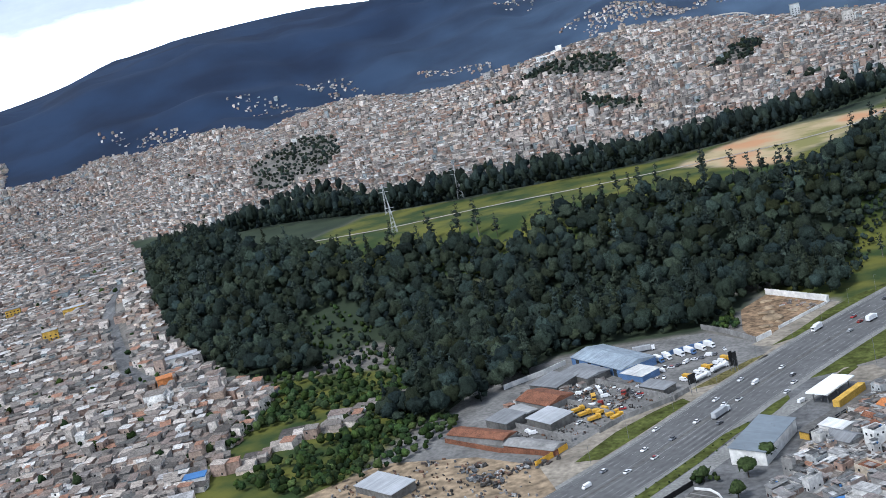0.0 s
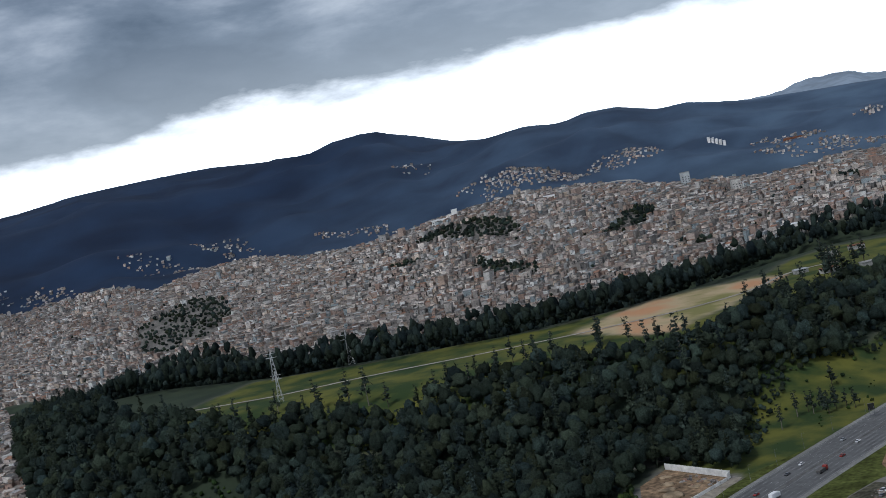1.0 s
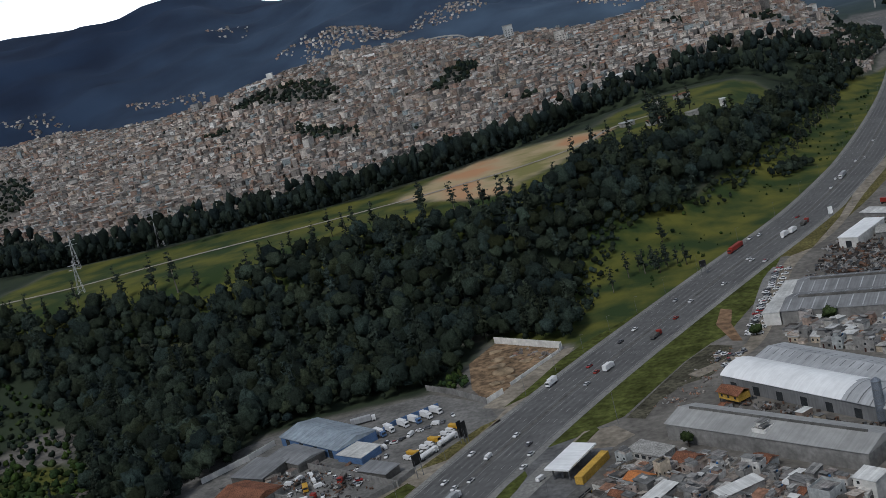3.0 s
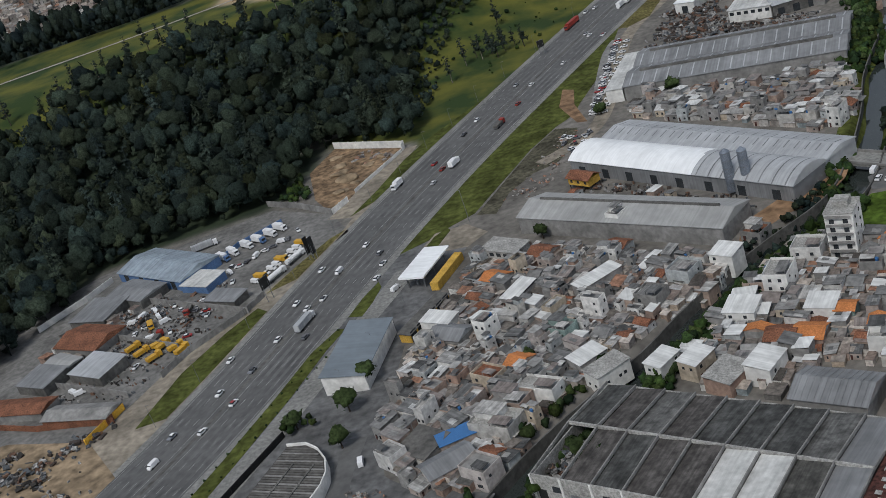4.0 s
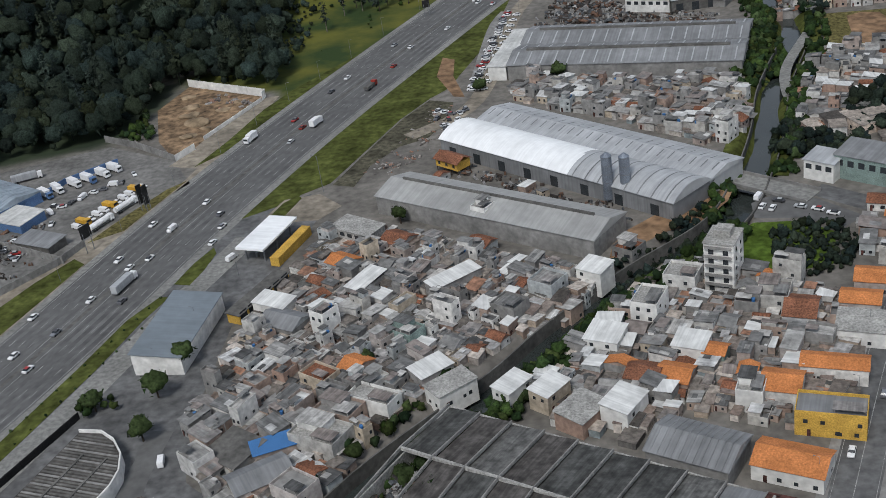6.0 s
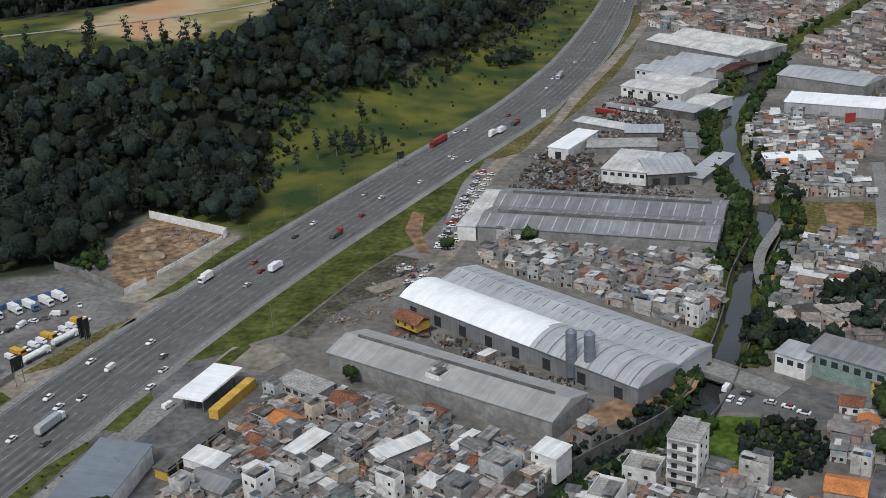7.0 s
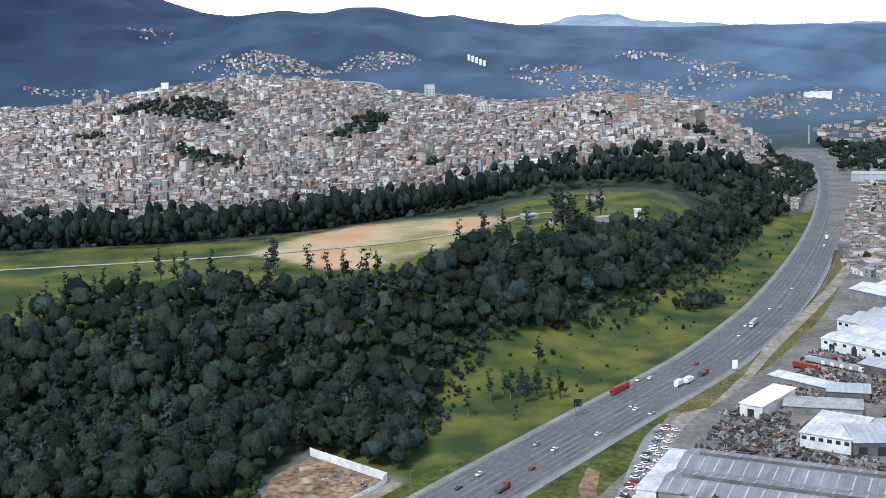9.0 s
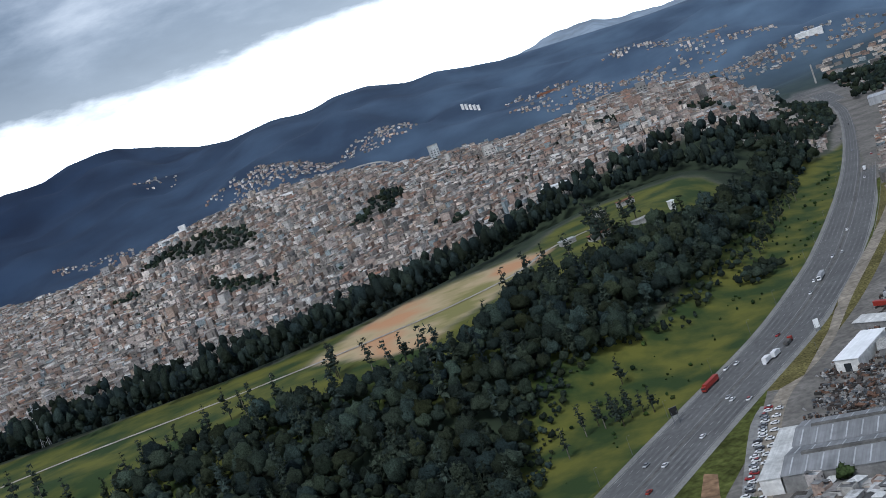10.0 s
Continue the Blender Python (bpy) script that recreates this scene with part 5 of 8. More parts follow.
thing_box_tank("silo", 17, 411, 18, 1.9, "tall blue-grey steel silo beside the warehouse")
thing_box_tank("silo", 23, 409, 18, 1.9, "tall blue-grey steel silo beside the warehouse")

# the big old factory: nine bays in two rows, with a hole in the roof of one
fac = thing("factory", local(-58.5, 249.5, -31.6), "large old concrete factory with a patched bay roof", "factory")
FL, FD, BAYS = 96.0, 44.0, 10
bw = FL / BAYS
part("wall", boxes((0, FL, 0, .4, -.5, 7.5), (0, FL, FD - .4, FD, -.5, 7.5), (0, .4, .4, FD - .4, -.5, 7.5), (FL - .4, FL, .4, FD - .4, -.5, 7.5)), M["pale_concrete"], fac)
for i in range(BAYS):
    for row in (0, 1):
        if (i == 0 and row == 0) or (i == BAYS - 1 and row == 1):
            continue
        mat = M["bitumen"]
        if row == 0 and i in (5, 6):
            mat = M["new_sheet"]
        if i == BAYS - 2:
            mat = M["grey_roof"]
        if i == BAYS - 1:
            mat = M["rust"]
        y0, y1 = (0.2, FD / 2) if row == 0 else (FD / 2, FD - .2)
        if i == BAYS - 1:
            y1 = FD - .2
        h0, h1 = (7.4, 9.0) if row == 0 else (9.0, 7.4)
        if i == BAYS - 1:
            h0 = h1 = 8.6
        bm = bmesh.new()
        n = 6
        a = [[bm.verts.new((i * bw + .25 + (bw - .5) * k / n, y, h - .35 + .9 * k / n)) for k in range(n + 1)] for y, h in ((y0, h0), (y1, h1))]
        b = [[bm.verts.new((v.co.x, v.co.y, v.co.z - .3)) for v in r_] for r_ in a]
        for k in range(n):
            bm.faces.new((a[0][k], a[0][k + 1], a[1][k + 1], a[1][k]))
            bm.faces.new((b[0][k + 1], b[0][k], b[1][k], b[1][k + 1]))
            for q in (0, 1):
                bm.faces.new((a[q][k], a[q][k + 1], b[q][k + 1], b[q][k]))
        bmesh.ops.recalc_face_normals(bm, faces=bm.faces)
        part("roof_bay", bm, mat, fac, "roof bay sheeted in " + {"bitumen": "dark weathered panels", "new_sheet": "new white panels", "grey_roof": "grey panels", "rust": "rusty red panels"}[
            [k for k in M if M[k] == mat][0]])
for i in range(BAYS + 1):
    bm = bmesh.new()
    profile_x(bm, [(0, 7.2), (FD / 2, 8.9), (FD, 7.2), (FD, 8.2), (FD / 2, 9.9), (0, 8.2)], i * bw - .18, i * bw + .18)
    part("beam", bm, M["concrete"], fac)
part("ridge_beam", boxes((0, FL - bw, FD / 2 - .35, FD / 2 + .35, 8.8, 9.7)), M["pale_concrete"], fac)
for i in range(18):
    x = FL * (i + .5) / 18
    if i % 3 == 1:
        part("window", boxes((x - 1.6, x + 1.6, -.08, -.003, 3.2, 5.2)), M["dark_glass"], fac)
    else:
        part("door", boxes((x - 1.4, x + 1.4, -.08, -.003, 0, 3.4)), M["black"] if i % 4 == 0 else M["steel"], fac)
part("parapet", boxes((-.1, FL + .1, -.1, .3, 7.5, 8.3)), M["pale_concrete"], fac)
for i in range(BAYS + 1):
    part("pilaster", boxes((i * bw - .3, i * bw + .3, -.35, -.004, -.4, 8.2)), M["white_wall"], fac)
part("blue_sign", boxes((FL - 12, FL - 4, -.2, -.1, 5.2, 6.8)), M["blue_tank"], fac, "blue sign board")
for i in range(8):
    part("skylight", boxes((FL - 7 + (i % 2) * 1.2, FL - 5.4 + (i % 2) * 1.2, 4 + i * 2.4, 5.4 + i * 2.4, 9.0, 9.08)), M["pale_concrete"], fac)
rng = random.Random(3)
for i in range(46):
    u, v = FL - rng.uniform(.8, 8.6), rng.uniform(FD * .5, FD - 1.5)
    part("roof_patch", boxes((u - rng.uniform(.1, .25), u + rng.uniform(.1, .25), v - rng.uniform(.4, 1.3), v + rng.uniform(.4, 1.3), 8.3, 8.42 + .098 * (u - FL + bw))), M["pale_concrete"], fac)
part("roof_strip", boxes((FL - 5.6, FL - 4.2, FD * .5, FD * .86, 8.4, 8.98)), M["concrete"], fac, "grey patch strip along the rusty roof")


def heap(name, spots, n, mat, label, size=(0.5, 2.0), spread=5, hmax=2.0, seed=1):
    """A heap of broken pieces."""
    r = random.Random(seed)
    bm = bmesh.new()
    for k in range(n):
        x, y = r.choice(spots)
        a, d = r.uniform(0, 6.3), abs(r.gauss(0, spread * .6))
        px, py = x + math.cos(a) * d, y + math.sin(a) * d
        s, l = r.uniform(*size), r.uniform(*size) * r.choice((1, 1, 2.2))
        m = pose(px, py, max(0.1, hmax * (1 - d / (spread * 2)) * r.random()), r.uniform(-40, 40), r.uniform(-40, 40), r.uniform(0, 360)) @ Matrix.Diagonal((l, s, s * .45, 1))
        bmesh.ops.create_cube(bm, size=1, matrix=m)
    return tagged(new(name, mesh_of(bm, mat, name)), label, "rubble", kind="stuff")


c31, s31 = math.cos(radians(-31.3)), math.sin(radians(-31.3))
heap("scrap_heap", [(-58.5 + c31 * u - s31 * v, 249.5 + s31 * u + c31 * v) for u, v in ((3, 6), (5, 12), (6, 18), (4, 15))], 300, M["scrap"], "heap of scrap inside the roofless bay", (.6, 2.0), 3.4, 6.5)
heap("rubble_heap", [(-113, 236), (-112, 246), (-107, 238), (-111, 254), (-105, 246), (-104, 233), (-109, 230), (-112, 262)], 950, M["rubble"], "heap of broken bricks and concrete", (.35, 1.3), 6, 2.5, 2)
heap("scrap_metal", [(-245, 322), (-235, 330), (-255, 318), (-228, 336), (-262, 330), (-240, 312)], 150, M["scrap"], "rows of rusty scrap metal", (.6, 2.6), 6, 2.0, 3)
heap("scrap_metal", [(20 + i * 9, 618 + (i % 4) * 6 + i * 2) for i in range(3)] + [(30, 660), (48, 690), (38, 700), (58, 690), (30, 640), (36, 610), (10, 630), (22, 630)], 420, M["scrap"],
     "yard of rusty scrap metal and parts", (.7, 2.8), 7, 2.0, 4)
heap("yard_clutter", [(-36 + 9 * i, 449 - 8.6 * i) for i in range(7)], 160, M["scrap"], "clutter of crates and machinery beside the warehouse", (.6, 2.0), 3.2, 1.2, 6)
heap("yard_clutter", [(-62, 236), (-58, 226), (-52, 234), (-46, 224), (-66, 228)], 180, M["rubble"], "dumped rubble and scrap in the factory yard", (.4, 1.6), 4, 1.2, 14)
heap("waste_clutter", [(-60, 470), (-52, 485), (-45, 500), (-50, 512), (-66, 464)], 90, M["rubble"], "scattered rubble on waste ground", (.5, 1.6), 6, .6, 7)
heap("scrap_metal", [(66, 730), (76, 738), (60, 745), (84, 770), (98, 762), (72, 705), (90, 712)], 260, M["scrap"], "stacks of scrap beside the lorry shed", (.7, 2.6), 6, 1.8, 8)
heap("yard_clutter", [(-240, 425), (-232, 432), (-250, 436), (-262, 412), (-238, 398), (-226, 404), (-250, 398), (-215, 415)], 170, M["scrap"], "machine parts and crates in the yard", (.6, 2.2), 6, 1.2, 9)
heap("scrap_metal", [(8 + i * 6, 632 + (i * 37) % 60) for i in range(16)], 520, M["scrap"], "long rows of rusty scrap behind the workshop", (.6, 2.4), 5, 1.8, 11)
heap("scrap_metal", [(60 + (i * 29) % 40, 690 + (i * 17) % 58) for i in range(12)], 300, M["scrap"], "stacked scrap between the sheds", (.6, 2.4), 5, 1.6, 12)
heap("yard_clutter", [(-244 + (i * 23) % 44, 380 + (i * 13) % 66) for i in range(16)], 300, M["scrap"], "parts and pallets scattered over the yards", (.4, 1.6), 4, .9, 13)


def earth_mounds(name, spots, seed, label):
    """Low rounded heaps of dug earth, as one mesh."""
    r = np.random.default_rng(seed)
    bm = bmesh.new()
    for x, y, w, h in spots:
        res = bmesh.ops.create_icosphere(bm, subdivisions=3, radius=1)
        k1, k2 = r.normal(0, 3, 3), r.normal(0, 6, 3)
        for v in res["verts"]:
            q = np.array(v.co)
            f = 1 + .22 * math.sin(q @ k1) + .12 * math.sin(q @ k2)
            v.co = (x + q[0] * w * f, y + q[1] * w * .75 * f, max(q[2], -.1) * h * f)
    ob = new(name, mesh_of(bm, M["soil"], name))
    for p in ob.data.polygons:
        p.use_smooth = True
    return tagged(ob, label, "earth", kind="stuff")


earth_mounds("earth_heap", [(-168, 548, 5, 1.6), (-161, 538, 6, 2.0), (-170, 560, 4, 1.2), (-152, 552, 3.5, 1.0), (-163, 522, 4, 1.2), (-175, 575, 4, .9), (-156, 530, 3, .9), (-148, 560, 3, .8)], 5, "low rounded heaps of dug earth")
heap("rubble_heap", [(-150, 562), (-143, 558), (-158, 568)], 40, M["rubble"], "pale broken slabs in the building lot", (.6, 2.2), 5, .6, 15)

def litter(name, poly, n, seed, label, mat, size=(.5, 2.6), hmax=1.6):
    """Boxy pieces strewn in rough rows over a yard, as one mesh."""
    r = np.random.default_rng(seed)
    xs, ys = np.array([p[0] for p in poly]), np.array([p[1] for p in poly])
    X, Y = r.uniform(xs.min(), xs.max(), n * 3), r.uniform(ys.min(), ys.max(), n * 3)
    ok = inside(X, Y, poly) & (np.sin(X * .35 + Y * .62 + np.sin(X * .1)) > -.35)
    X, Y = X[ok][:n], Y[ok][:n]
    m = len(X)
    a, l, w, h = r.normal(-.5, .35, m), r.uniform(*size, m) * r.choice((.5, .5, 1, 1.6), m), r.uniform(size[0], size[1] * .45, m), r.uniform(.3, hmax, m)
    ca, sa = np.cos(a), np.sin(a)
    vs = np.zeros((m, 8, 3))
    for i in range(8):
        su, sv = ((-.5, -.5), (.5, -.5), (.5, .5), (-.5, .5))[i % 4]
        u, v = su * l, sv * w * (1 if i < 4 else .8)
        vs[:, i, 0], vs[:, i, 1], vs[:, i, 2] = X + u * ca - v * sa, Y + u * sa + v * ca, -.1 if i < 4 else h + r.uniform(-.15, .15, m)
    f = (np.arange(m)[:, None, None] * 8 + np.array([(4, 5, 6, 7), (0, 1, 5, 4), (1, 2, 6, 5), (2, 3, 7, 6), (3, 0, 4, 7)])[None]).reshape(-1, 4)
    return tagged(new(name, joined(name, vs.reshape(-1, 3), f, mat)), label, "scrap", kind="stuff")


litter("scrap_rows", [(2, 625), (40, 606), (46, 618), (42, 668), (62, 690), (96, 690), (98, 740), (60, 748), (34, 712), (12, 668)], 1700, 5, "long rows of dark scrap and machine parts", M["scrap"])
litter("scrap_rows", [(-8, 602), (80, 580), (90, 606), (44, 622), (0, 628)], 700, 6, "rows of dark scrap behind the workshop", M["scrap"])
litter("yard_litter", [(50, 755), (90, 740), (100, 790), (84, 800), (62, 790)], 260, 7, "crates and scrap round the lorry shed", M["scrap"])
litter("yard_litter", [(-262, 372), (-228, 352), (-205, 388), (-190, 425), (-236, 446), (-262, 400)], 420, 8, "parts, pallets and scrap over the yards", M["scrap"], (.4, 1.8), 1.1)
litter("yard_litter", [(-40, 452), (24, 392), (28, 398), (-34, 458)], 300, 9, "crates and pipes along the warehouse", M["scrap"], (.4, 2.0), 1.6)
litter("yard_litter", [(-70, 240), (-55, 244), (-46, 236), (-60, 215), (-80, 220)], 200, 10, "rubble and junk in the factory yard", M["rubble"], (.4, 1.8), 1.0)
litter("yard_litter", [(-290, 345), (-235, 330), (-212, 300), (-240, 262), (-300, 262), (-335, 310)], 420, 11, "rusty parts over the scrap yard", M["scrap"], (.5, 2.4), 1.3)
litter("waste_litter", [(-84, 448), (-66, 454), (-46, 480), (-38, 520), (-50, 526), (-74, 464)], 120, 12, "rubble over the waste ground", M["rubble"], (.3, 1.3), .5)

# ---- gas station, low striped roof, yard walls ----
gas = thing("petrol_station", local(-115, 394.5, 70), "petrol station with a white flat canopy", "petrol station")
part("canopy", boxes((0, 25, -11.5, 0, 5.6, 6.3)), M["white_roof"], gas, "white flat canopy")
for x in (3, 12, 22):
    for y in (-2, -9.5):
        part("post", boxes((x - .25, x + .25, y - .25, y + .25, 0, 5.6)), M["steel"], gas)
part("shop", boxes((0, 24, -17, -13.5, 0, 3.4)), M["yellow"], gas, "yellow shop wall")
for i in range(3):
    part("pump", boxes((5 + i * 6, 6.2 + i * 6, -5.2, -4.4, 0, 1.9)), M["steel"], gas)
hall("yellow_row", -106, 352, 64, 28, 5, 3.6, 4.0, M["dark_concrete"], M["yellow"], "low row of yellow shops", "mono", category="building", doors=6)

low = thing("striped_roof_building", local(-168, 222, 70.3), "low building with a roof of many dark strips", "building")
END = [(79, 0), (80, -7), (77.5, -13), (72.5, -19), (66, -23), (60, -24.5)]
bm = bmesh.new()
prism(bm, [(0, 0), (0, -24.5)] + END[::-1], -.5, 3.5)
part("body", bm, M["bitumen"], low)
for k in range(64):
    x = .6 + k * 1.24
    far_y = np.interp(x + .62, [p[0] for p in (END[5], END[4], END[3], END[2], END[1])], [p[1] for p in (END[5], END[4], END[3], END[2], END[1])]) if x > 59.4 else -24.5
    if x < 78.4:
        part("strip", boxes((x, x + .62, far_y + .7, -.5, 3.5, 3.74)), M["dark_concrete"] if k % 3 else M["concrete"], low)
for (x0, y0), (x1, y1) in zip([(0, -24.5)] + END[::-1][:-1], END[::-1]):
    ob = part("parapet", boxes((0, math.hypot(x1 - x0, y1 - y0), -.2, .25, -.4, 4.5)), M["white_wall"], low, "white parapet")
    ob.matrix_basis = local(x0, y0, math.degrees(math.atan2(y1 - y0, x1 - x0)))
for y in (-8, -16):
    part("gutter", boxes((0, 70, y - .3, y + .3, 3.5, 4.0)), M["dark_concrete"], low)


def garden_wall(name, pts, h, mat, label, th=.3, z=0.0):
    t = thing(name, Matrix.Identity(4), label, "wall")
    for (x0, y0), (x1, y1) in zip(pts[:-1], pts[1:]):
        L = math.hypot(x1 - x0, y1 - y0)
        n = max(1, round(L / 6))
        a = math.degrees(math.atan2(y1 - y0, x1 - x0))
        for i in range(n):
            bm = boxes((L * i / n + .04, L * (i + 1) / n - .04, -th / 2, th / 2, -.4, h), (L * i / n - .12, L * i / n + .12, -th, th, -.4, h + .15))
            ob = part("panel", bm, mat, t)
            ob.matrix_basis = local(x0, y0, a, z)
    return t


garden_wall("lot_wall", [(-178, 591), (-134, 563), (-134.5, 558)], 4.0, M["white_wall"], "pale plastered wall round the building lot")
garden_wall("lot_wall", [(-135, 557), (-154, 516)], 1.9, M["white_wall"], "low pale plastered wall round the building lot")
garden_wall("lot_wall", [(-156, 506), (-162, 495)], 3.0, M["white_wall"], "pale plastered wall at the lot's gate")
garden_wall("panel_fence", [(-203, 528), (-185, 516), (-162, 495)], 3.2, M["concrete"], "grey concrete panel fence")
garden_wall("retaining_wall", [(-190, 214), (-171, 254), (-160.5, 276), (-146, 308)], 2.4, M["black"], "dark retaining wall along the service road")
garden_wall("blue_wall", [(-213, 474), (-208, 484.5), (-189, 500)], 2.6, M["blue_metal"], "dark blue wall across the lorry yard")
garden_wall("yard_wall", [(-268, 385), (-222, 360)], 3, M["concrete"], "grey wall between two yards")
garden_wall("yard_wall", [(-256, 420), (-210, 391)], 3, M["concrete"], "grey wall between two yards")
garden_wall("yard_wall", [(-246, 447), (-184, 409)], 3, M["concrete"], "grey wall between two yards")
garden_wall("front_wall", [(-229, 331), (-221, 352)], 2.8, M["truck_yellow"], "faded orange yard wall along the road")
garden_wall("front_wall", [(-211, 370), (-204, 386), (-186, 408), (-180, 422)], 2.8, M["concrete"], "patched yard wall along the road")
garden_wall("back_wall", [(-297, 442), (-281, 464), (-273, 480)], 3, M["white_wall"], "broken white wall behind the yard")
garden_wall("yard_wall", [(-296, 365), (-258, 350), (-222, 343)], 2.6, M["tile_red"], "low red wall of the scrap yard")

# ---- bridge ----
br = thing("bridge", local(57, 426.5, -42), "concrete road bridge over the river", "bridge")
part("deck", boxes((-4, 40, -8, 2, -.6, .35)), M["verge"], br)
for y in (-8.2, 2.0):
    part("parapet", boxes((-4, 40, y, y + .25, .35, 1.4)), M["concrete"], br)
for x in (6, 22):
    part("pier", boxes((x, x + 1.2, -8, 1, -5.5, -.6)), M["dark_concrete"], br)

# ---- apartment tower ----
tw = thing("apartment_tower", local(40, 344, -25), "unfinished narrow five-storey apartment tower", "building")
part("wall", boxes((0, 9, 0, 11, -.5, 16.5)), M["white_wall"], tw)
part("roof", boxes((-.3, 9.3, -.3, 11.3, 16.5, 16.8), (2, 7, 4, 9, 16.8, 19)), M["pale_concrete"], tw)
for f in range(5):
    part("balcony", boxes((.5, 8.5, -1.1, 0, 3.1 * f + 2.9, 3.1 * f + 3.1), (.5, 8.5, -1.1, -1.0, 3.1 * f + 3.1, 3.1 * f + 3.9)), M["concrete"], tw)
    for x in (2.2, 6.6):
        part("window", boxes((x - .8, x + .8, -.06, -.003, 3.1 * f + .6, 3.1 * f + 2.2)), M["dark_glass"], tw)
    for y in (3, 8):
        part("window", boxes((-.06, -.003, y - .6, y + .6, 3.1 * f + .9, 3.1 * f + 2.1)), M["dark_glass"], tw)
        part("window", boxes((9.003, 9.06, y - .6, y + .6, 3.1 * f + .9, 3.1 * f + 2.1)), M["dark_glass"], tw)

yh = thing("site_house", local(-43, 458, -44), "yellow house on stilts beside the warehouse", "house")
part("wall", boxes((0, 12, -5, 2, 2.4, 5.6)), M["yellow"], yh)
bm = bmesh.new()
profile_x(bm, [(-5.8, 5.4), (-1.5, 7.4), (2.8, 5.4), (2.8, 5.6), (-1.5, 7.6), (-5.8, 5.6)], -.8, 12.8)
part("roof", bm, M["tile_red"], yh)
for x in (.3, 4, 8, 11.7):
    for y in (-4.7, 1.7):
        part("post", boxes((x - .15, x + .15, y - .15, y + .15, -.1, 2.4)), M["bark"], yh)
for x in (2, 6, 10):
    part("window", boxes((x - .6, x + .6, -5.06, -5.003, 3.4, 4.7)), M["dark_glass"], yh)


# ---- houses that stand out ----
def home(x, y, deg, w, d, h, roof, roof_mat, label, wall_mat=None, tank=False, wins=2):
    t = house("house", w, d, h, roof, label, wall_mat, M[roof_mat] if roof_mat else None, tank=tank, wins=wins, annex=(int(abs(x) + abs(y)) % 3 if roof == "slab" else 0))
    t.matrix_basis = local(x, y, deg)
    TAKEN.append((x, y, max(w, d) * .5))
    return t


for hx, hy in ((-71, 404), (-100, 366), (-95, 382), (42, 348), (24, 266), (-105, 372), (-122, 332), (-118, 345), (-116, 358), (-100, 398), (-98, 408)):
    TAKEN.append((hx, hy, 9))
home(-75, 381, -37, 10, 8, 4, "gable", "tile_orange", "small house with a bright orange tile roof")
home(-66, 366, -37, 7, 13, 4, "mono", "light_sheet", "long low house with a white roof")
home(-57, 393, -37, 10, 9, 4, "gable", "tile_red", "low house with a weathered red roof")
home(-37, 361, 38, 18, 6, 5, "mono", "light_sheet", "long narrow house with a white roof")
home(-27, 401, -37, 6, 7, 9, "slab", None, "white three-storey house with a flat roof", M["white_wall"])
home(-28, 384, -37, 8, 7, 4, "gable", "tile_red", "low house with an orange-red roof")
home(-95, 357, -30, 13, 7, 5, "mono", "light_sheet", "house with a long white roof", M["white_wall"])
home(-76, 341, -37, 6, 7, 9, "slab", None, "tall narrow white house with a terrace", M["white_wall"], True)
home(-90, 346, -30, 14, 10, 4, "gable", "grey_roof", "broad low house with a dark grey roof")
home(8, 356, -37, 9, 8, 6, "mono", "light_sheet", "white cubic house above the river", M["white_wall"])
home(-42, 310, 38, 11, 7, 5, "mono", "light_sheet", "house with a large white roof")
home(-36, 301, 38, 13, 7, 5, "mono", "pale_concrete", "house with a large pale roof", M["white_wall"])
home(-64, 315, -37, 7, 9, 5, "gable", "tile_orange", "small house with an orange roof patched in blue")
home(-50, 330, -37, 9, 7, 5.8, "slab", None, "two-storey plastered turquoise house", M["teal"])
home(-74, 311, -37, 10, 7, 5.8, "slab", "tile_red", "brick house with a red terrace")
home(-70, 283, -30, 15, 10, 6, "slab", "pale_concrete", "broad brick house with a flat terrace")
home(-66, 293, -30, 12, 8, 6, "slab", "concrete", "brick house with a flat grey terrace")
home(-57, 297, -30, 14, 7, 6, "slab", "pale_concrete", "white-walled house with a terrace", M["white_wall"])
home(-74, 262, -37, 10, 8, 6, "slab", "concrete", "unfinished orange brick house")
home(-94, 282, -37, 13, 12, 3.4, "mono", "dark_concrete", "low house with a black patched roof")
home(-85, 270, 30, 16, 10, 3.6, "gable", "grey_roof", "low house with a corrugated grey roof")
tp = home(-83, 282, 20, 12, 6, 4, "mono", "blue_tank", "house covered with a bright blue tarpaulin")
home(-19, 339, -37, 9, 8, 6, "slab", None, "two-storey brick house on the embankment")
home(-7, 351, -37, 9, 9, 6, "slab", None, "two-storey plastered house on the embankment")
home(22, 330, -25, 8, 11, 8.6, "slab", "pale_concrete", "white three-storey house with a terrace", M["white_wall"])
home(8, 317, -25, 10, 9, 6, "mono", "light_sheet", "white house with a white roof", M["white_wall"])
home(34, 347, -25, 10, 9, 6, "slab", "pale_concrete", "pale house beside the tower")
home(31, 309, -25, 9, 8, 6, "mono", "light_sheet", "two-storey house with a white roof", M["white_wall"])
home(17, 299, -25, 9, 9, 4, "gable", "tile_red", "low house with a rust-red roof")
home(25, 297, -25, 9, 9, 4, "gable", "tile_orange", "low house with an orange roof")
home(37, 305, -25, 6, 6, 5, "gable", "tile_orange", "small turquoise house with an orange roof", M["teal"])
home(51, 287, -20, 10, 10, 5.4, "gable", "tile_orange", "house with a vivid orange roof")
home(60, 273, -18, 17, 9, 6.6, "slab", "grey_roof", "large yellow corner house", M["yellow"], False, 4)
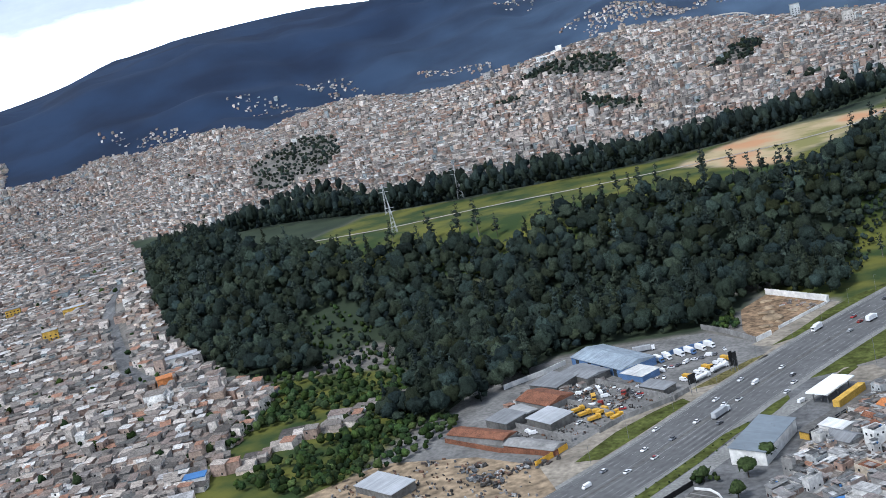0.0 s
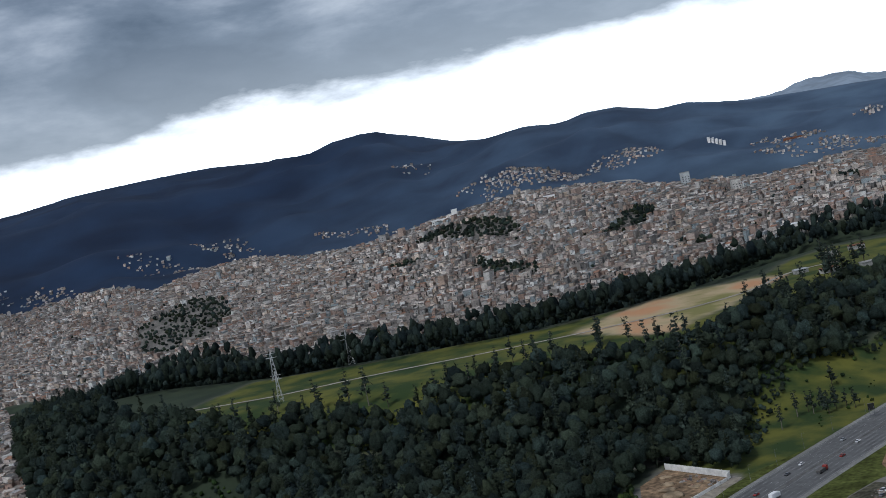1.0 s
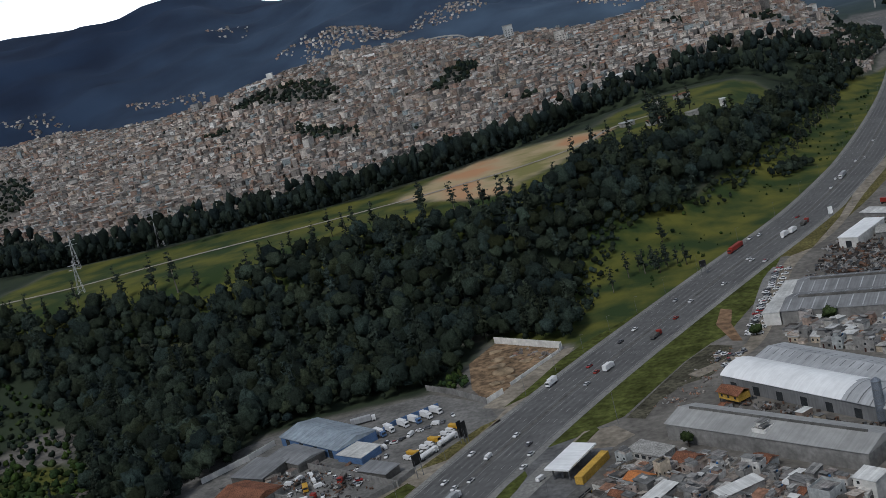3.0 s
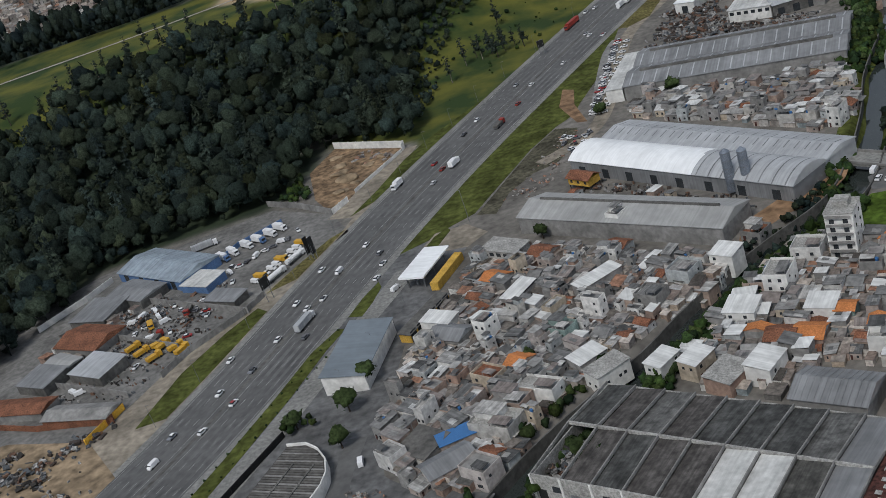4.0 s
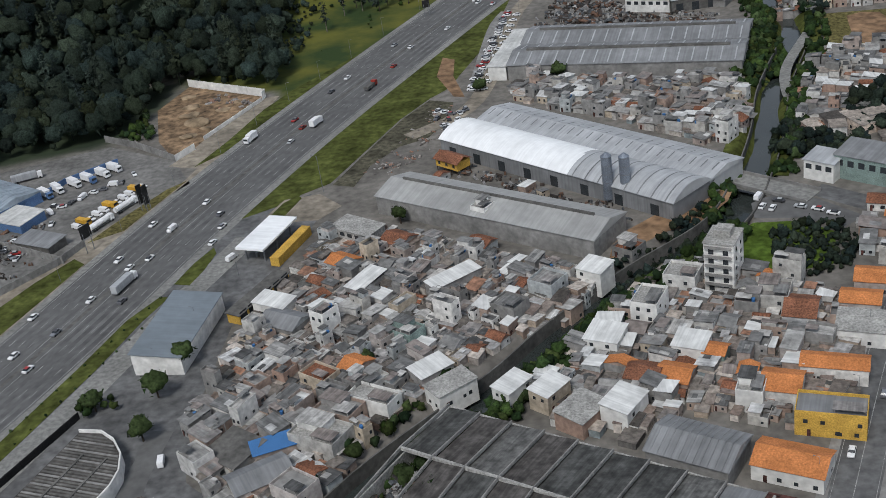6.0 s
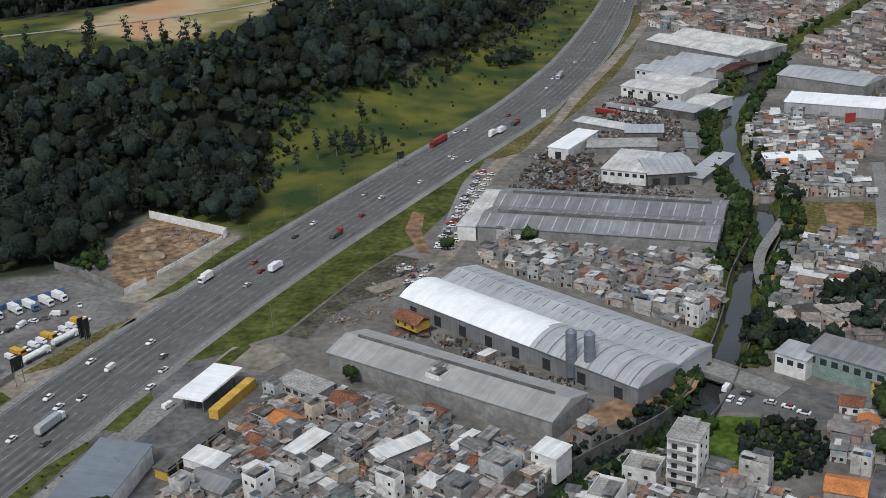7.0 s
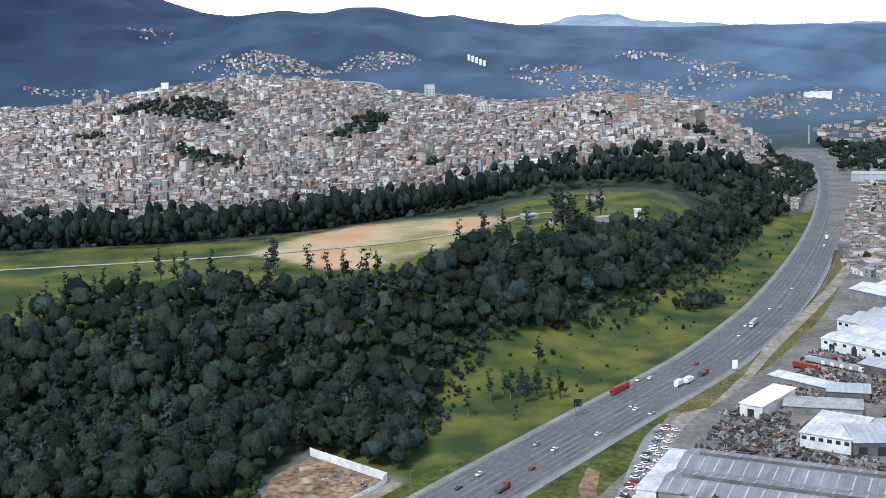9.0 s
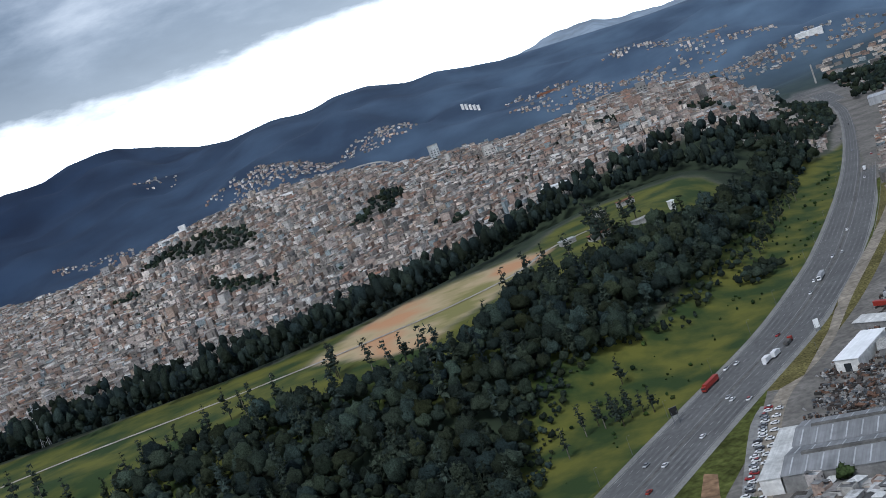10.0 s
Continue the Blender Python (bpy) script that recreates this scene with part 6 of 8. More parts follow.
home(66, 294, -18, 17, 7, 5, "gable", "tile_orange", "long house with an orange tile roof")
home(43, 286, -20, 7, 9, 6, "slab", "pale_concrete", "white two-storey house by the lane", M["white_wall"])
home(47, 257, -27, 17, 11, 4.5, "gable", "tile_orange", "broad hall-like house with a large orange roof", M["white_wall"], False, 4)
home(-19, 297, 50, 10, 6, 6, "mono", "light_sheet", "plastered house with a white roof", M["white_wall"])
home(-9, 294, 50, 10, 6.5, 6, "mono", "light_sheet", "brick house with a white roof")
home(-1, 284, 50, 12, 9, 5, "mono", "pale_concrete", "house with a pale patched roof")
home(10, 284, 55, 11, 8, 6.5, "mono", "light_sheet", "house with a large white roof", M["white_wall"])
home(58, 331, -20, 9, 10, 6, "slab", None, "two-storey house with balconies")
home(64, 323, -20, 9, 12, 4.5, "gable", "tile_red", "house with a red-brown roof")
home(81, 325, -20, 11, 8, 4.5, "gable", "tile_orange", "plastered house with an orange roof")
home(78, 311, -20, 14, 10, 5, "mono", "pale_concrete", "plain house with a broad pale roof", M["white_wall"])
home(88, 336, -20, 11, 9, 4.5, "gable", "tile_orange", "low house with an orange roof by the street")
home(20, 346 + 26, -40, 8, 8, 3, "slab", "tile_red", "low brick ruin standing above the river")
F1 = [(-104, 352), (-96, 372), (-84, 404), (-66, 408), (-58, 402), (8, 360), (14, 360), (-3, 340), (-27, 320), (-52, 291), (-68, 266), (-78, 256), (-92, 262), (-104, 273), (-109, 300)]
F2 = [(-15, 298), (8, 330), (24, 352), (40, 362), (56, 352), (80, 330), (76, 299), (66, 280), (52, 271), (26, 285), (13, 272), (-8, 285)]
F3 = [(-17, 536), (-4, 540), (34, 524), (78, 512), (80, 489), (70, 450), (58, 452), (30, 480), (0, 508), (-14, 520)]
town(F1, -37, 5.9, 11, skip=.02)
town(F2, -25, 6.2, 12, skip=0.03)
town(F1, -37, 8.3, 13, skip=.25, joined_as="back_houses")
town(F2, -25, 8.6, 14, skip=.25, joined_as="back_houses")


F4 = [(106, 505), (140, 492), (150, 512), (160, 530), (120, 532)]
F4B = [(92, 452), (104, 498), (140, 488), (124, 470), (108, 456)]
F7 = [(126, 640), (175, 640), (200, 690), (160, 735), (140, 725), (128, 690)]
F8 = [(95, 372), (104, 388), (118, 384), (112, 362), (98, 345), (88, 345)]
F9 = [(44, 186), (64, 230), (74, 255), (95, 300), (118, 352), (136, 350), (112, 290), (92, 235), (66, 180)]
for k, q in enumerate((F3, F4, F4B, F7, [(112, 592), (128, 640), (150, 632), (170, 640), (168, 590), (130, 588)])):
    town(q, (-34, -20, -24, -10, -5)[k], 5.6, 60 + k, skip=.04, joined_as="riverbank_houses")
town(F8, -20, 6.6, 17, weight=[6, 4, 4, 8, 1, 3, 3, 2, 9, 3, 2, 3], joined_as="street_side_houses")
town(F9, -18, 6.8, 18, weight=[6, 6, 6, 5, 1, 3, 3, 5, 5, 3, 5, 3], joined_as="street_side_houses")
def infill(name, poly, deg, pitch, seed, label, skip=.15):
    """Lean-tos, yard walls and patched roofs that fill the gaps between houses, as one mesh."""
    r = np.random.default_rng(seed)
    xs, ys = np.array([p[0] for p in poly]), np.array([p[1] for p in poly])
    U, V = np.meshgrid(np.arange(xs.min(), xs.max(), pitch), np.arange(ys.min(), ys.max(), pitch), indexing="ij")
    X, Y = (U + r.uniform(-1.2, 1.2, U.shape)).ravel(), (V + r.uniform(-1.2, 1.2, U.shape)).ravel()
    ok = inside(X, Y, poly) & (r.random(X.shape) > skip)
    X, Y = X[ok], Y[ok]
    n = len(X)
    w, d = r.uniform(.9, 2.6, n), r.uniform(1.2, 3.2, n)
    z0, z1, tilt = np.full(n, -1.0), r.uniform(1.9, 3.3, n), r.uniform(-.5, .5, n)
    a = radians(deg) + r.uniform(-.15, .15, n)
    ca, sa = np.cos(a), np.sin(a)
    vs = np.zeros((n, 12, 3))
    for i in range(12):
        su, sv = ((-1, -1), (1, -1), (1, 1), (-1, 1))[i % 4]
        o = .25 if i > 7 else 0
        u, v = su * (w + o), sv * (d + o)
        vs[:, i, 0], vs[:, i, 1] = X + u * ca - v * sa, Y + u * sa + v * ca
        vs[:, i, 2] = z0 if i < 4 else z1 + tilt * sv + (.07 if i > 7 else 0)
    k = np.arange(n)[:, None, None] * 12
    fw = (k + np.array([(0, 1, 5, 4), (1, 2, 6, 5), (2, 3, 7, 6), (3, 0, 4, 7)])[None]).reshape(-1, 4)
    fr = (k + np.array([(8, 9, 10, 11)])[None]).reshape(-1, 4)
    me = joined(name, vs.reshape(-1, 3), np.concatenate([fw, fr]), M["far_house"])
    me.materials.append(M["far_roof"])
    me.polygons.foreach_set("material_index", np.concatenate([np.zeros(len(fw), int), np.ones(len(fr), int)]))
    return tagged(new(name, me), label, "lean-tos", kind="stuff")


for k, (q, dg) in enumerate(((F1, -37), (F2, -25), (F3, -34), (F4, -20), (F4B, -24))):
    infill("lean_tos", q, dg, 4.4, 80 + k, "patched lean-tos and yard walls between the houses")
for k, (q, dg) in enumerate((([(-300, 395), (-262, 460), (-236, 446), (-262, 400)], -35)  ,)):
    infill("yard_sheds", q, dg, 7.5, 90 + k, "small patched sheds and stacks in the yards", .5)
LOWW = [10, 0, 0, 1, 0, 6, 0, 4, 0, 10, 0, 3]
town([(-38, 452), (20, 398), (28, 392), (22, 388), (-46, 446)], -44, 9, 34, skip=.55, weight=LOWW)
for spare in PROTO:
    if not spare[1]:
        for ob in [*spare[0].children, spare[0]]:
            bpy.data.objects.remove(ob)
ROW = [(-424, 330), (-414, 378), (-392, 404), (-366, 452), (-352, 446), (-376, 396), (-400, 366), (-408, 326)]
far_town("corner_houses", [(82, 436), (98, 456), (128, 468), (148, 450), (134, 430), (104, 446)], 8, 66, "small houses and yards above the river", hmax=5, skip=.1)
far_town("terrace_houses", ROW, 8, 19, "row of small houses above the gully", hmax=6, skip=.03)

GROVES = [[(-1178, 1385), (-1120, 1480), (-1040, 1440), (-985, 1375), (-985, 1310), (-1040, 1265), (-1100, 1290)],
          [(-684, 1400), (-660, 1436), (-620, 1446), (-547, 1418), (-510, 1368), (-548, 1362), (-605, 1378)],
          [(-560, 1288), (-556, 1306), (-507, 1283), (-469, 1271), (-463, 1248), (-519, 1263)],
          [(-402, 1341), (-386, 1396), (-374, 1437), (-345, 1420), (-346, 1380), (-372, 1346)],
          [(-700, 1340), (-672, 1352), (-650, 1336), (-676, 1326)], [(-296, 1296), (-268, 1306), (-256, 1290), (-282, 1284)],
          [(-30, 1420), (10, 1440), (30, 1410), (-5, 1398)], [(-120, 1400), (-96, 1412), (-88, 1394)], [(58, 1380), (84, 1420), (96, 1390)]]
far_town("hillside_houses", FAVELA, 6.2, 21, "dense hillside of small brick and plaster houses", hmax=7.4, skip=.09, holes=GROVES)
WEST = [(-1291, 1190), (-1110, 1060), (-1000, 880), (-880, 800), (-772, 679), (-640, 566), (-540, 486), (-480, 470), (-452, 400), (-430, 330), (-405, 280), (-560, 270), (-760, 440), (-1150, 720), (-1900, 1290), (-1700, 1340)]
STREET_GAP = [(-850, 715), (-812, 650), (-722, 560), (-655, 495), (-595, 470), (-585, 484), (-640, 510), (-706, 572), (-792, 655), (-828, 712)]
far_town("valley_houses", WEST, 7.2, 22, "dense town of low brick houses in the valley", hmax=6.4, skip=.05, holes=[STREET_GAP])
EAST = [(215, 690), (320, 1000), (420, 1330), (480, 1650), (225, 1650), (190, 1560), (172, 1420), (150, 1350), (112, 1060), (120, 1010), (165, 985), (215, 885), (226, 800)]
HALL_LOTS = [[(170, 1195), (205, 1315), (255, 1235), (236, 1175)], [(196, 1345), (236, 1520), (280, 1520), (246, 1335)], [(180, 1560), (178, 1640), (232, 1640), (226, 1560)]]
far_town("riverside_houses", EAST, 6.8, 23, "crowded low houses along the river", hmax=6.0, holes=HALL_LOTS)
far_town("valley_houses", [(-1700, 1345), (-2128, 1718), (-2300, 1900), (-2500, 1850), (-2100, 1400), (-1900, 1295)], 8.5, 27, "dense town of low houses in the far valley", hmax=6.4, skip=.08)
far_town("outskirt_houses", [(225, 1660), (480, 1660), (720, 2250), (200, 2250), (190, 1980)], 11, 25, "scattered houses and sheds in the far valley", hmax=6, skip=.72)
E5 = [(150, 440), (175, 525), (190, 600), (230, 690), (420, 690), (300, 400), (170, 250), (112, 190), (74, 195), (100, 240), (125, 300), (143, 355)]
far_town("street_houses", E5, 7.0, 24, "crowded low houses beside a wide street", hmax=6.2)
far_town("bend_houses", [(20, 1290), (50, 1300), (84, 1352), (92, 1385), (60, 1372), (28, 1325)], 7, 26, "small pale houses between the wood and the motorway", hmax=6, skip=.1)
for k, (cx, cy, rx, ry, gaps) in enumerate(((-890, 2570, 110, 60, .45), (-690, 2665, 75, 45, .55), (-1359, 2954, 50, 40, .8), (-1056, 2610, 40, 25, .6), (-40, 2790, 110, 40, .6), (-300, 2704, 50, 30, .55), (-386, 2746, 25, 20, .5),
                                             (-1320, 2430, 90, 25, .7), (-1210, 2405, 50, 22, .6), (-1640, 2390, 90, 35, .7), (-1740, 2230, 110, 35, .7), (76, 2636, 90, 40, .75), (218, 2412, 120, 60, .7),
                                             (-37, 2562, 100, 50, .75), (69, 2394, 110, 70, .65), (-154, 2612, 80, 40, .75), (-160, 2200, 130, 80, .8), (20, 2100, 90, 110, .65), (-265, 2548, 90, 45, .75), (-1990, 2052, 110, 35, .7))):
    far_town("hamlet_houses", [(cx + 1.3 * rx * math.cos(a), cy + 1.3 * ry * math.sin(a)) for a in np.linspace(0, 6.28, 9)[:-1]], 9, 40 + k, "small cluster of pale houses on the far slope", hmax=4.0, skip=gaps, small=.6)


# ---- woods, trees and bushes ----
FARWOOD = [(190, 1900), (178, 1690), (230, 1690), (330, 1720), (430, 1720), (560, 2050), (480, 2180), (340, 2140), (240, 2000), (185, 2050)]
def ico(sub):
    bm = bmesh.new()
    bmesh.ops.create_icosphere(bm, subdivisions=sub, radius=1)
    v = np.array([p.co[:] for p in bm.verts])
    f = np.array([[q.index for q in p.verts] for p in bm.faces])
    bm.free()
    return v, f


ICO_V, ICO_F = ico(1)


def pine_shape(rng, h):
    """A tall thin conifer: tiers of ragged boughs on a straight trunk."""
    vs, fs, off = [], [], 0
    tiers = rng.integers(7, 12)
    for k in range(tiers):
        t = 0.34 + 0.64 * k / (tiers - 1)
        r = h * (0.13 * (1 - t) + 0.05) * rng.uniform(0.6, 1.25)
        a = rng.uniform(0, 6.28)
        c = np.array([math.cos(a) * r * .6, math.sin(a) * r * .6, h * t])
        n = 1 + 0.4 * rng.normal(0, 1, len(ICO_V))
        vs.append(c + ICO_V * r * .7 * n[:, None] * np.array([1, 1, 0.55]))
        fs.append(ICO_F + off)
        off += len(ICO_V)
        for _ in range(12):
            d = rng.normal(0, 1, 3) * np.array([1, 1, .5])
            d /= np.linalg.norm(d)
            e, g = rng.normal(0, .45, 3) * r, rng.normal(0, .45, 3) * r
            p = c + d * r * rng.uniform(0.5, 1.2)
            vs.append(np.array([p, p + e, p + g]))
            fs.append(np.array([[0, 1, 2]]) + off)
            off += 3
    w = h * 0.014
    vs.append(np.array([(w * math.cos(i * 1.57), w * math.sin(i * 1.57), z) for z in (-1, h * .95) for i in range(4)]))
    fs.append(np.array([(i, (i + 1) % 4, 4 + (i + 1) % 4) for i in range(4)] + [(i, 4 + (i + 1) % 4, 4 + i) for i in range(4)]) + off)
    return np.concatenate(vs), np.concatenate(fs)


def scatter(poly, n, rng, avoid=None, gap=0.0):
    xs, ys = np.array([p[0] for p in poly]), np.array([p[1] for p in poly])
    out = []
    grid = {}
    tries = 0
    while len(out) < n and tries < 60:
        tries += 1
        x, y = rng.uniform(xs.min(), xs.max(), n * 2), rng.uniform(ys.min(), ys.max(), n * 2)
        ok = inside(x, y, poly)
        if avoid is not None:
            ok &= ~avoid(x, y)
        for a, b in zip(x[ok], y[ok]):
            if len(out) >= n:
                break
            if gap:
                i, j = int(a // gap), int(b // gap)
                if any((a - p) ** 2 + (b - q) ** 2 < gap * gap for di in (-1, 0, 1) for dj in (-1, 0, 1) for p, q in grid.get((i + di, j + dj), ())):
                    continue
                grid.setdefault((i, j), []).append((a, b))
            out.append((a, b))
    return np.array(out)


def planted(name, spots, shapes, sizes, mat, label, seed, lift=0.0, category="trees", tall=(0.9, 1.4), smooth=True):
    """Many trees as one mesh."""
    rng = np.random.default_rng(seed)
    Z = height(spots[:, 0], spots[:, 1])
    vs, fs, tint, off = [], [], [], 0
    for (x, y), z in zip(spots, Z):
        v, f = shapes[rng.integers(len(shapes))]
        a, r = rng.uniform(0, 6.28), sizes[0] + (sizes[1] - sizes[0]) * rng.random() ** 1.4
        c, s = math.cos(a), math.sin(a)
        p = v @ np.array([[c, s, 0], [-s, c, 0], [0, 0, 1]]) * np.array([r, r, r * rng.uniform(*tall)]) + (x, y, z + lift * r)
        vs.append(p)
        fs.append(f + off)
        off += len(p)
        k, warm = rng.choice((-.35, -.2, 0, 0, .2, .5)) + rng.uniform(-.1, .1), rng.uniform(-.12, .15)
        tint.append(np.tile((k + warm, k + warm * .5, k - warm, 1.0), (len(p), 1)))
    me = joined(name, np.concatenate(vs), np.concatenate(fs), mat, smooth)
    me.color_attributes.new("tint", "FLOAT_COLOR", "POINT").data.foreach_set("color", np.concatenate(tint).ravel())
    return tagged(new(name, me), label, category, kind="stuff")


BALL = {2: ico(2), 3: ico(3)}


def crown_shape(rng, fine, lobes, sprays):
    """A domed crown of billowing lobes with loose leaf sprays at its surface."""
    v, f = BALL[fine]
    up = rng.normal(0, 1, (lobes, 3))
    up[:, 2] = np.abs(up[:, 2]) * 1.1 - .25
    up /= np.linalg.norm(up, axis=1)[:, None]
    amp, wide = rng.uniform(.6, 1.0, lobes), rng.uniform(.07, .16, lobes)
    swell = (amp * np.exp(-(1 - v @ up.T) / wide)).max(axis=1)
    r = .50 + .46 * swell + rng.normal(0, .085, len(v))
    p = v * r[:, None] * np.array([1, 1, .95])
    p[:, 2] = np.where(p[:, 2] < 0, p[:, 2] * .7, p[:, 2])
    vs, fs, off = [p], [f], len(p)
    for _ in range(sprays):
        k = rng.integers(len(p))
        q = p[k] * rng.uniform(.98, 1.16)
        vs.append(np.array([q, q + rng.normal(0, .12, 3), q + rng.normal(0, .12, 3)]))
        fs.append(np.array([[0, 1, 2]]) + off)
        off += 3
    return np.concatenate(vs), np.concatenate(fs)


rw = np.random.default_rng(77)
BROAD = [crown_shape(rw, 2, 7, 24) for _ in range(16)]
CROWNS = [crown_shape(rw, 3, 22, 46) for _ in range(20)]
PINES = [pine_shape(rw, 1.0) for _ in range(10)]
SLOPE = [(-870, 790), (-740, 650), (-640, 556), (-520, 486), (-420, 505), (-375, 445), (-348, 388), (-320, 396), (-302, 418), (-293, 444), (-290, 468), (-288, 498), (-252, 516), (-206, 530), (-191, 548), (-188, 596), (-132, 574), (-128, 592), (-137, 640), (-140, 690), (-138, 735), (-112, 764), (-86, 785),
         (-62, 850), (-34, 890), (6, 1015), (50, 1180), (88, 1300), (40, 1290), (8, 1100), (-38, 992), (-77, 922), (-112, 877), (-140, 850), (-154, 811), (-177, 771), (-210, 755), (-263, 753), (-308, 731), (-328, 713), (-357, 705), (-374, 686), (-386, 668), (-423, 678),
         (-480, 674), (-534, 668), (-600, 695), (-660, 705), (-720, 695), (-730, 770), (-800, 830)]
GLADE = [(-545, 590), (-515, 612), (-450, 562), (-365, 462), (-345, 405), (-400, 455), (-476, 509)]
BELT = [(-1150, 1110), (-1000, 1200), (-930, 1215), (-760, 1100), (-690, 1145), (-540, 1128), (-410, 1160), (-285, 1198), (-160, 1235), (-60, 1290), (30, 1345), (90, 1325), (20, 1300), (5, 1160), (-60, 1185), (-135, 1176), (-172, 1100),
        (-192, 1025), (-262, 936), (-330, 885), (-405, 856), (-478, 832), (-620, 835), (-800, 850), (-900, 900)]
planted("forest", scatter(SLOPE, 2300, rw, avoid=lambda x, y: inside(x, y, GLADE), gap=5.0), CROWNS, (3.6, 8.4), M["forest"], "dense dark broadleaf wood on the hillside", 5, 1.3, tall=(0.9, 1.6))
planted("pine_belt", scatter(BELT, 3000, rw, gap=3.8), BROAD, (3.6, 6.8), M["belt"], "belt of tall dark trees behind the plateau", 6, 2.7, tall=(1.4, 2.5))
planted("understorey", scatter(SLOPE, 900, rw, gap=4), BROAD, (2, 4), M["forest"], "low undergrowth below the wood", 25, .9, "bushes")
planted("glade_bushes", scatter(GLADE, 150, rw, gap=4), BROAD, (1.4, 3.4), M["bush"], "low green bushes in a clearing of the wood", 28, .5, "bushes")
planted("tall_trees", scatter(SLOPE, 380, rw, avoid=lambda x, y: inside(x, y, GLADE), gap=7), PINES, (15, 27), M["pine"], "tall dark conifers above the wood", 7)
planted("bank_clump", scatter([(-20, 885), (-6, 905), (10, 925), (16, 915), (4, 890), (-8, 878)], 26, rw, gap=3), CROWNS, (2.5, 4.5), M["forest"], "dark clump of trees on the grassy bank", 29, 1.0)
SHRUB = [(-140, 600), (-126, 700), (-108, 790), (-70, 812), (-20, 930), (30, 1080), (90, 1230), (70, 1060), (30, 930), (-20, 800), (-60, 700), (-100, 620)]
planted("edge_trees", scatter([(-140, 700), (-150, 760), (-118, 800), (-72, 828), (-40, 905), (-5, 1030), (50, 1240), (70, 1235), (20, 1010), (-20, 900), (-50, 815), (-100, 775), (-122, 735)], 300, rw, gap=4.0), BROAD, (1.4, 4.4), M["forest"], "young trees at the edge of the wood", 16, 0.9)
planted("wood_edge", scatter([(-146, 610), (-150, 760), (-128, 770), (-118, 735), (-126, 690), (-124, 640), (-128, 600)], 150, rw, gap=3.2), BROAD, (1.2, 3.6), M["forest"], "low trees at the foot of the wood", 33, .8)
planted("lot_bushes", scatter([(-188, 520), (-178, 520), (-186, 545), (-192, 560), (-196, 530)], 26, rw, gap=2.4), BROAD, (1.6, 3.2), M["bush"], "bushes behind the panel fence", 34, .7, "bushes")
planted("hillside_shrubs", scatter(SHRUB, 120, rw, gap=3.5), BROAD, (0.6, 2.4), M["bush"], "scattered shrubs on the grassy bank", 8, 0.5, "shrubs")


def along_river(n, rng, a, b, lo, hi):
    """Places beside the river, between two of its bends, at some distance to its right."""
    pts = curve_points(RIVER[a:b], 3)
    out = []
    for _ in range(n):
        i = int(rng.integers(1, len(pts) - 1))
        d = (pts[i + 1] - pts[i - 1]).normalized()
        o = rng.uniform(lo, hi)
        out.append((pts[i].x + d.y * o, pts[i].y - d.x * o))
    return np.array(out)


planted("river_bushes", np.concatenate([along_river(150, rw, 3, 8, 7, 15), along_river(40, rw, 2, 5, -14, -9), along_river(420, rw, 8, 18, 7.5, 16), along_river(360, rw, 9, 19, -16, -7.5), along_river(120, rw, 10, 14, -20, -8), along_river(170, rw, 4, 8, 0, 12), along_river(60, rw, 0, 3, -14, 14), along_river(170, rw, 1, 8, 2.2, 7.5)]),
        BROAD, (1.4, 3.9), M["bush"], "thick green bushes along the river banks", 9, 0.5, "bushes")
planted("bank_bushes", np.concatenate([along_river(260, rw, 2, 8, 2.6, 9.5), along_river(60, rw, 7, 9, -8, -3)]), BROAD, (1.6, 3.2), M["bush"], "dark overgrown bushes on the slope of the river bank", 35, 1.7, "bushes")
planted("river_bushes", scatter([(90, 540), (88, 506), (98, 518), (108, 548), (110, 590), (106, 606), (99, 576)], 75, rw, gap=3), BROAD, (1.8, 3.8), M["bush"], "thick green trees between the workshop and the river", 21, .9, "bushes")
planted("river_bushes", scatter([(124, 647), (147, 643), (137, 590), (127, 576), (124, 600)], 70, rw, gap=3.4), BROAD, (2, 4.4), M["forest"], "dark trees on the far river bank", 22, .9, "bushes")
planted("river_bushes", scatter([(-46, 288), (-27, 291), (-35, 272), (-50, 266)], 34, rw, gap=2.4), BROAD, (2, 3.6), M["bush"], "thick bushes between the factory and the river", 23, .9, "bushes")
planted("lane_bushes", scatter([(-148, 314), (-138, 318), (-135, 309), (-145, 306)], 9, rw, gap=2.5), BROAD, (1.5, 3), M["bush"], "bushes beside the lane", 24, .8, "bushes")
planted("meadow_bushes", scatter([(66, 376), (86, 380), (92, 366), (84, 348), (70, 346), (64, 354)], 130, rw, gap=1.6), BROAD, (1.0, 2.6), M["forest"], "dark bushes in the meadow", 10, 0.5, "bushes")
planted("river_bushes", scatter([(8, 358), (27, 375), (43, 392), (55, 407), (59, 402), (48, 386), (32, 369), (13, 352)], 90, rw, gap=1.8), BROAD, (1.4, 2.8), M["forest"], "dark scrub below the warehouse bank", 36, .8, "bushes")
planted("bank_trees", scatter([(80, 446), (84, 430), (100, 427), (114, 424), (112, 438), (96, 446), (89, 462), (85, 462)], 90, rw, gap=2.4), BROAD, (1.8, 3.8), M["forest"], "dark trees behind the pale green block", 37, 1.0)
planted("gully_bushes", scatter([(-470, 470), (-420, 440), (-372, 455), (-335, 460), (-330, 330), (-345, 300), (-395, 310), (-405, 330), (-368, 390), (-395, 410), (-440, 400), (-452, 330), (-470, 390)], 300, rw, gap=3.6), BROAD,
        (2.2, 4.8), M["bush"], "green bushes in the gully beside the yards", 11, 0.8, "bushes")
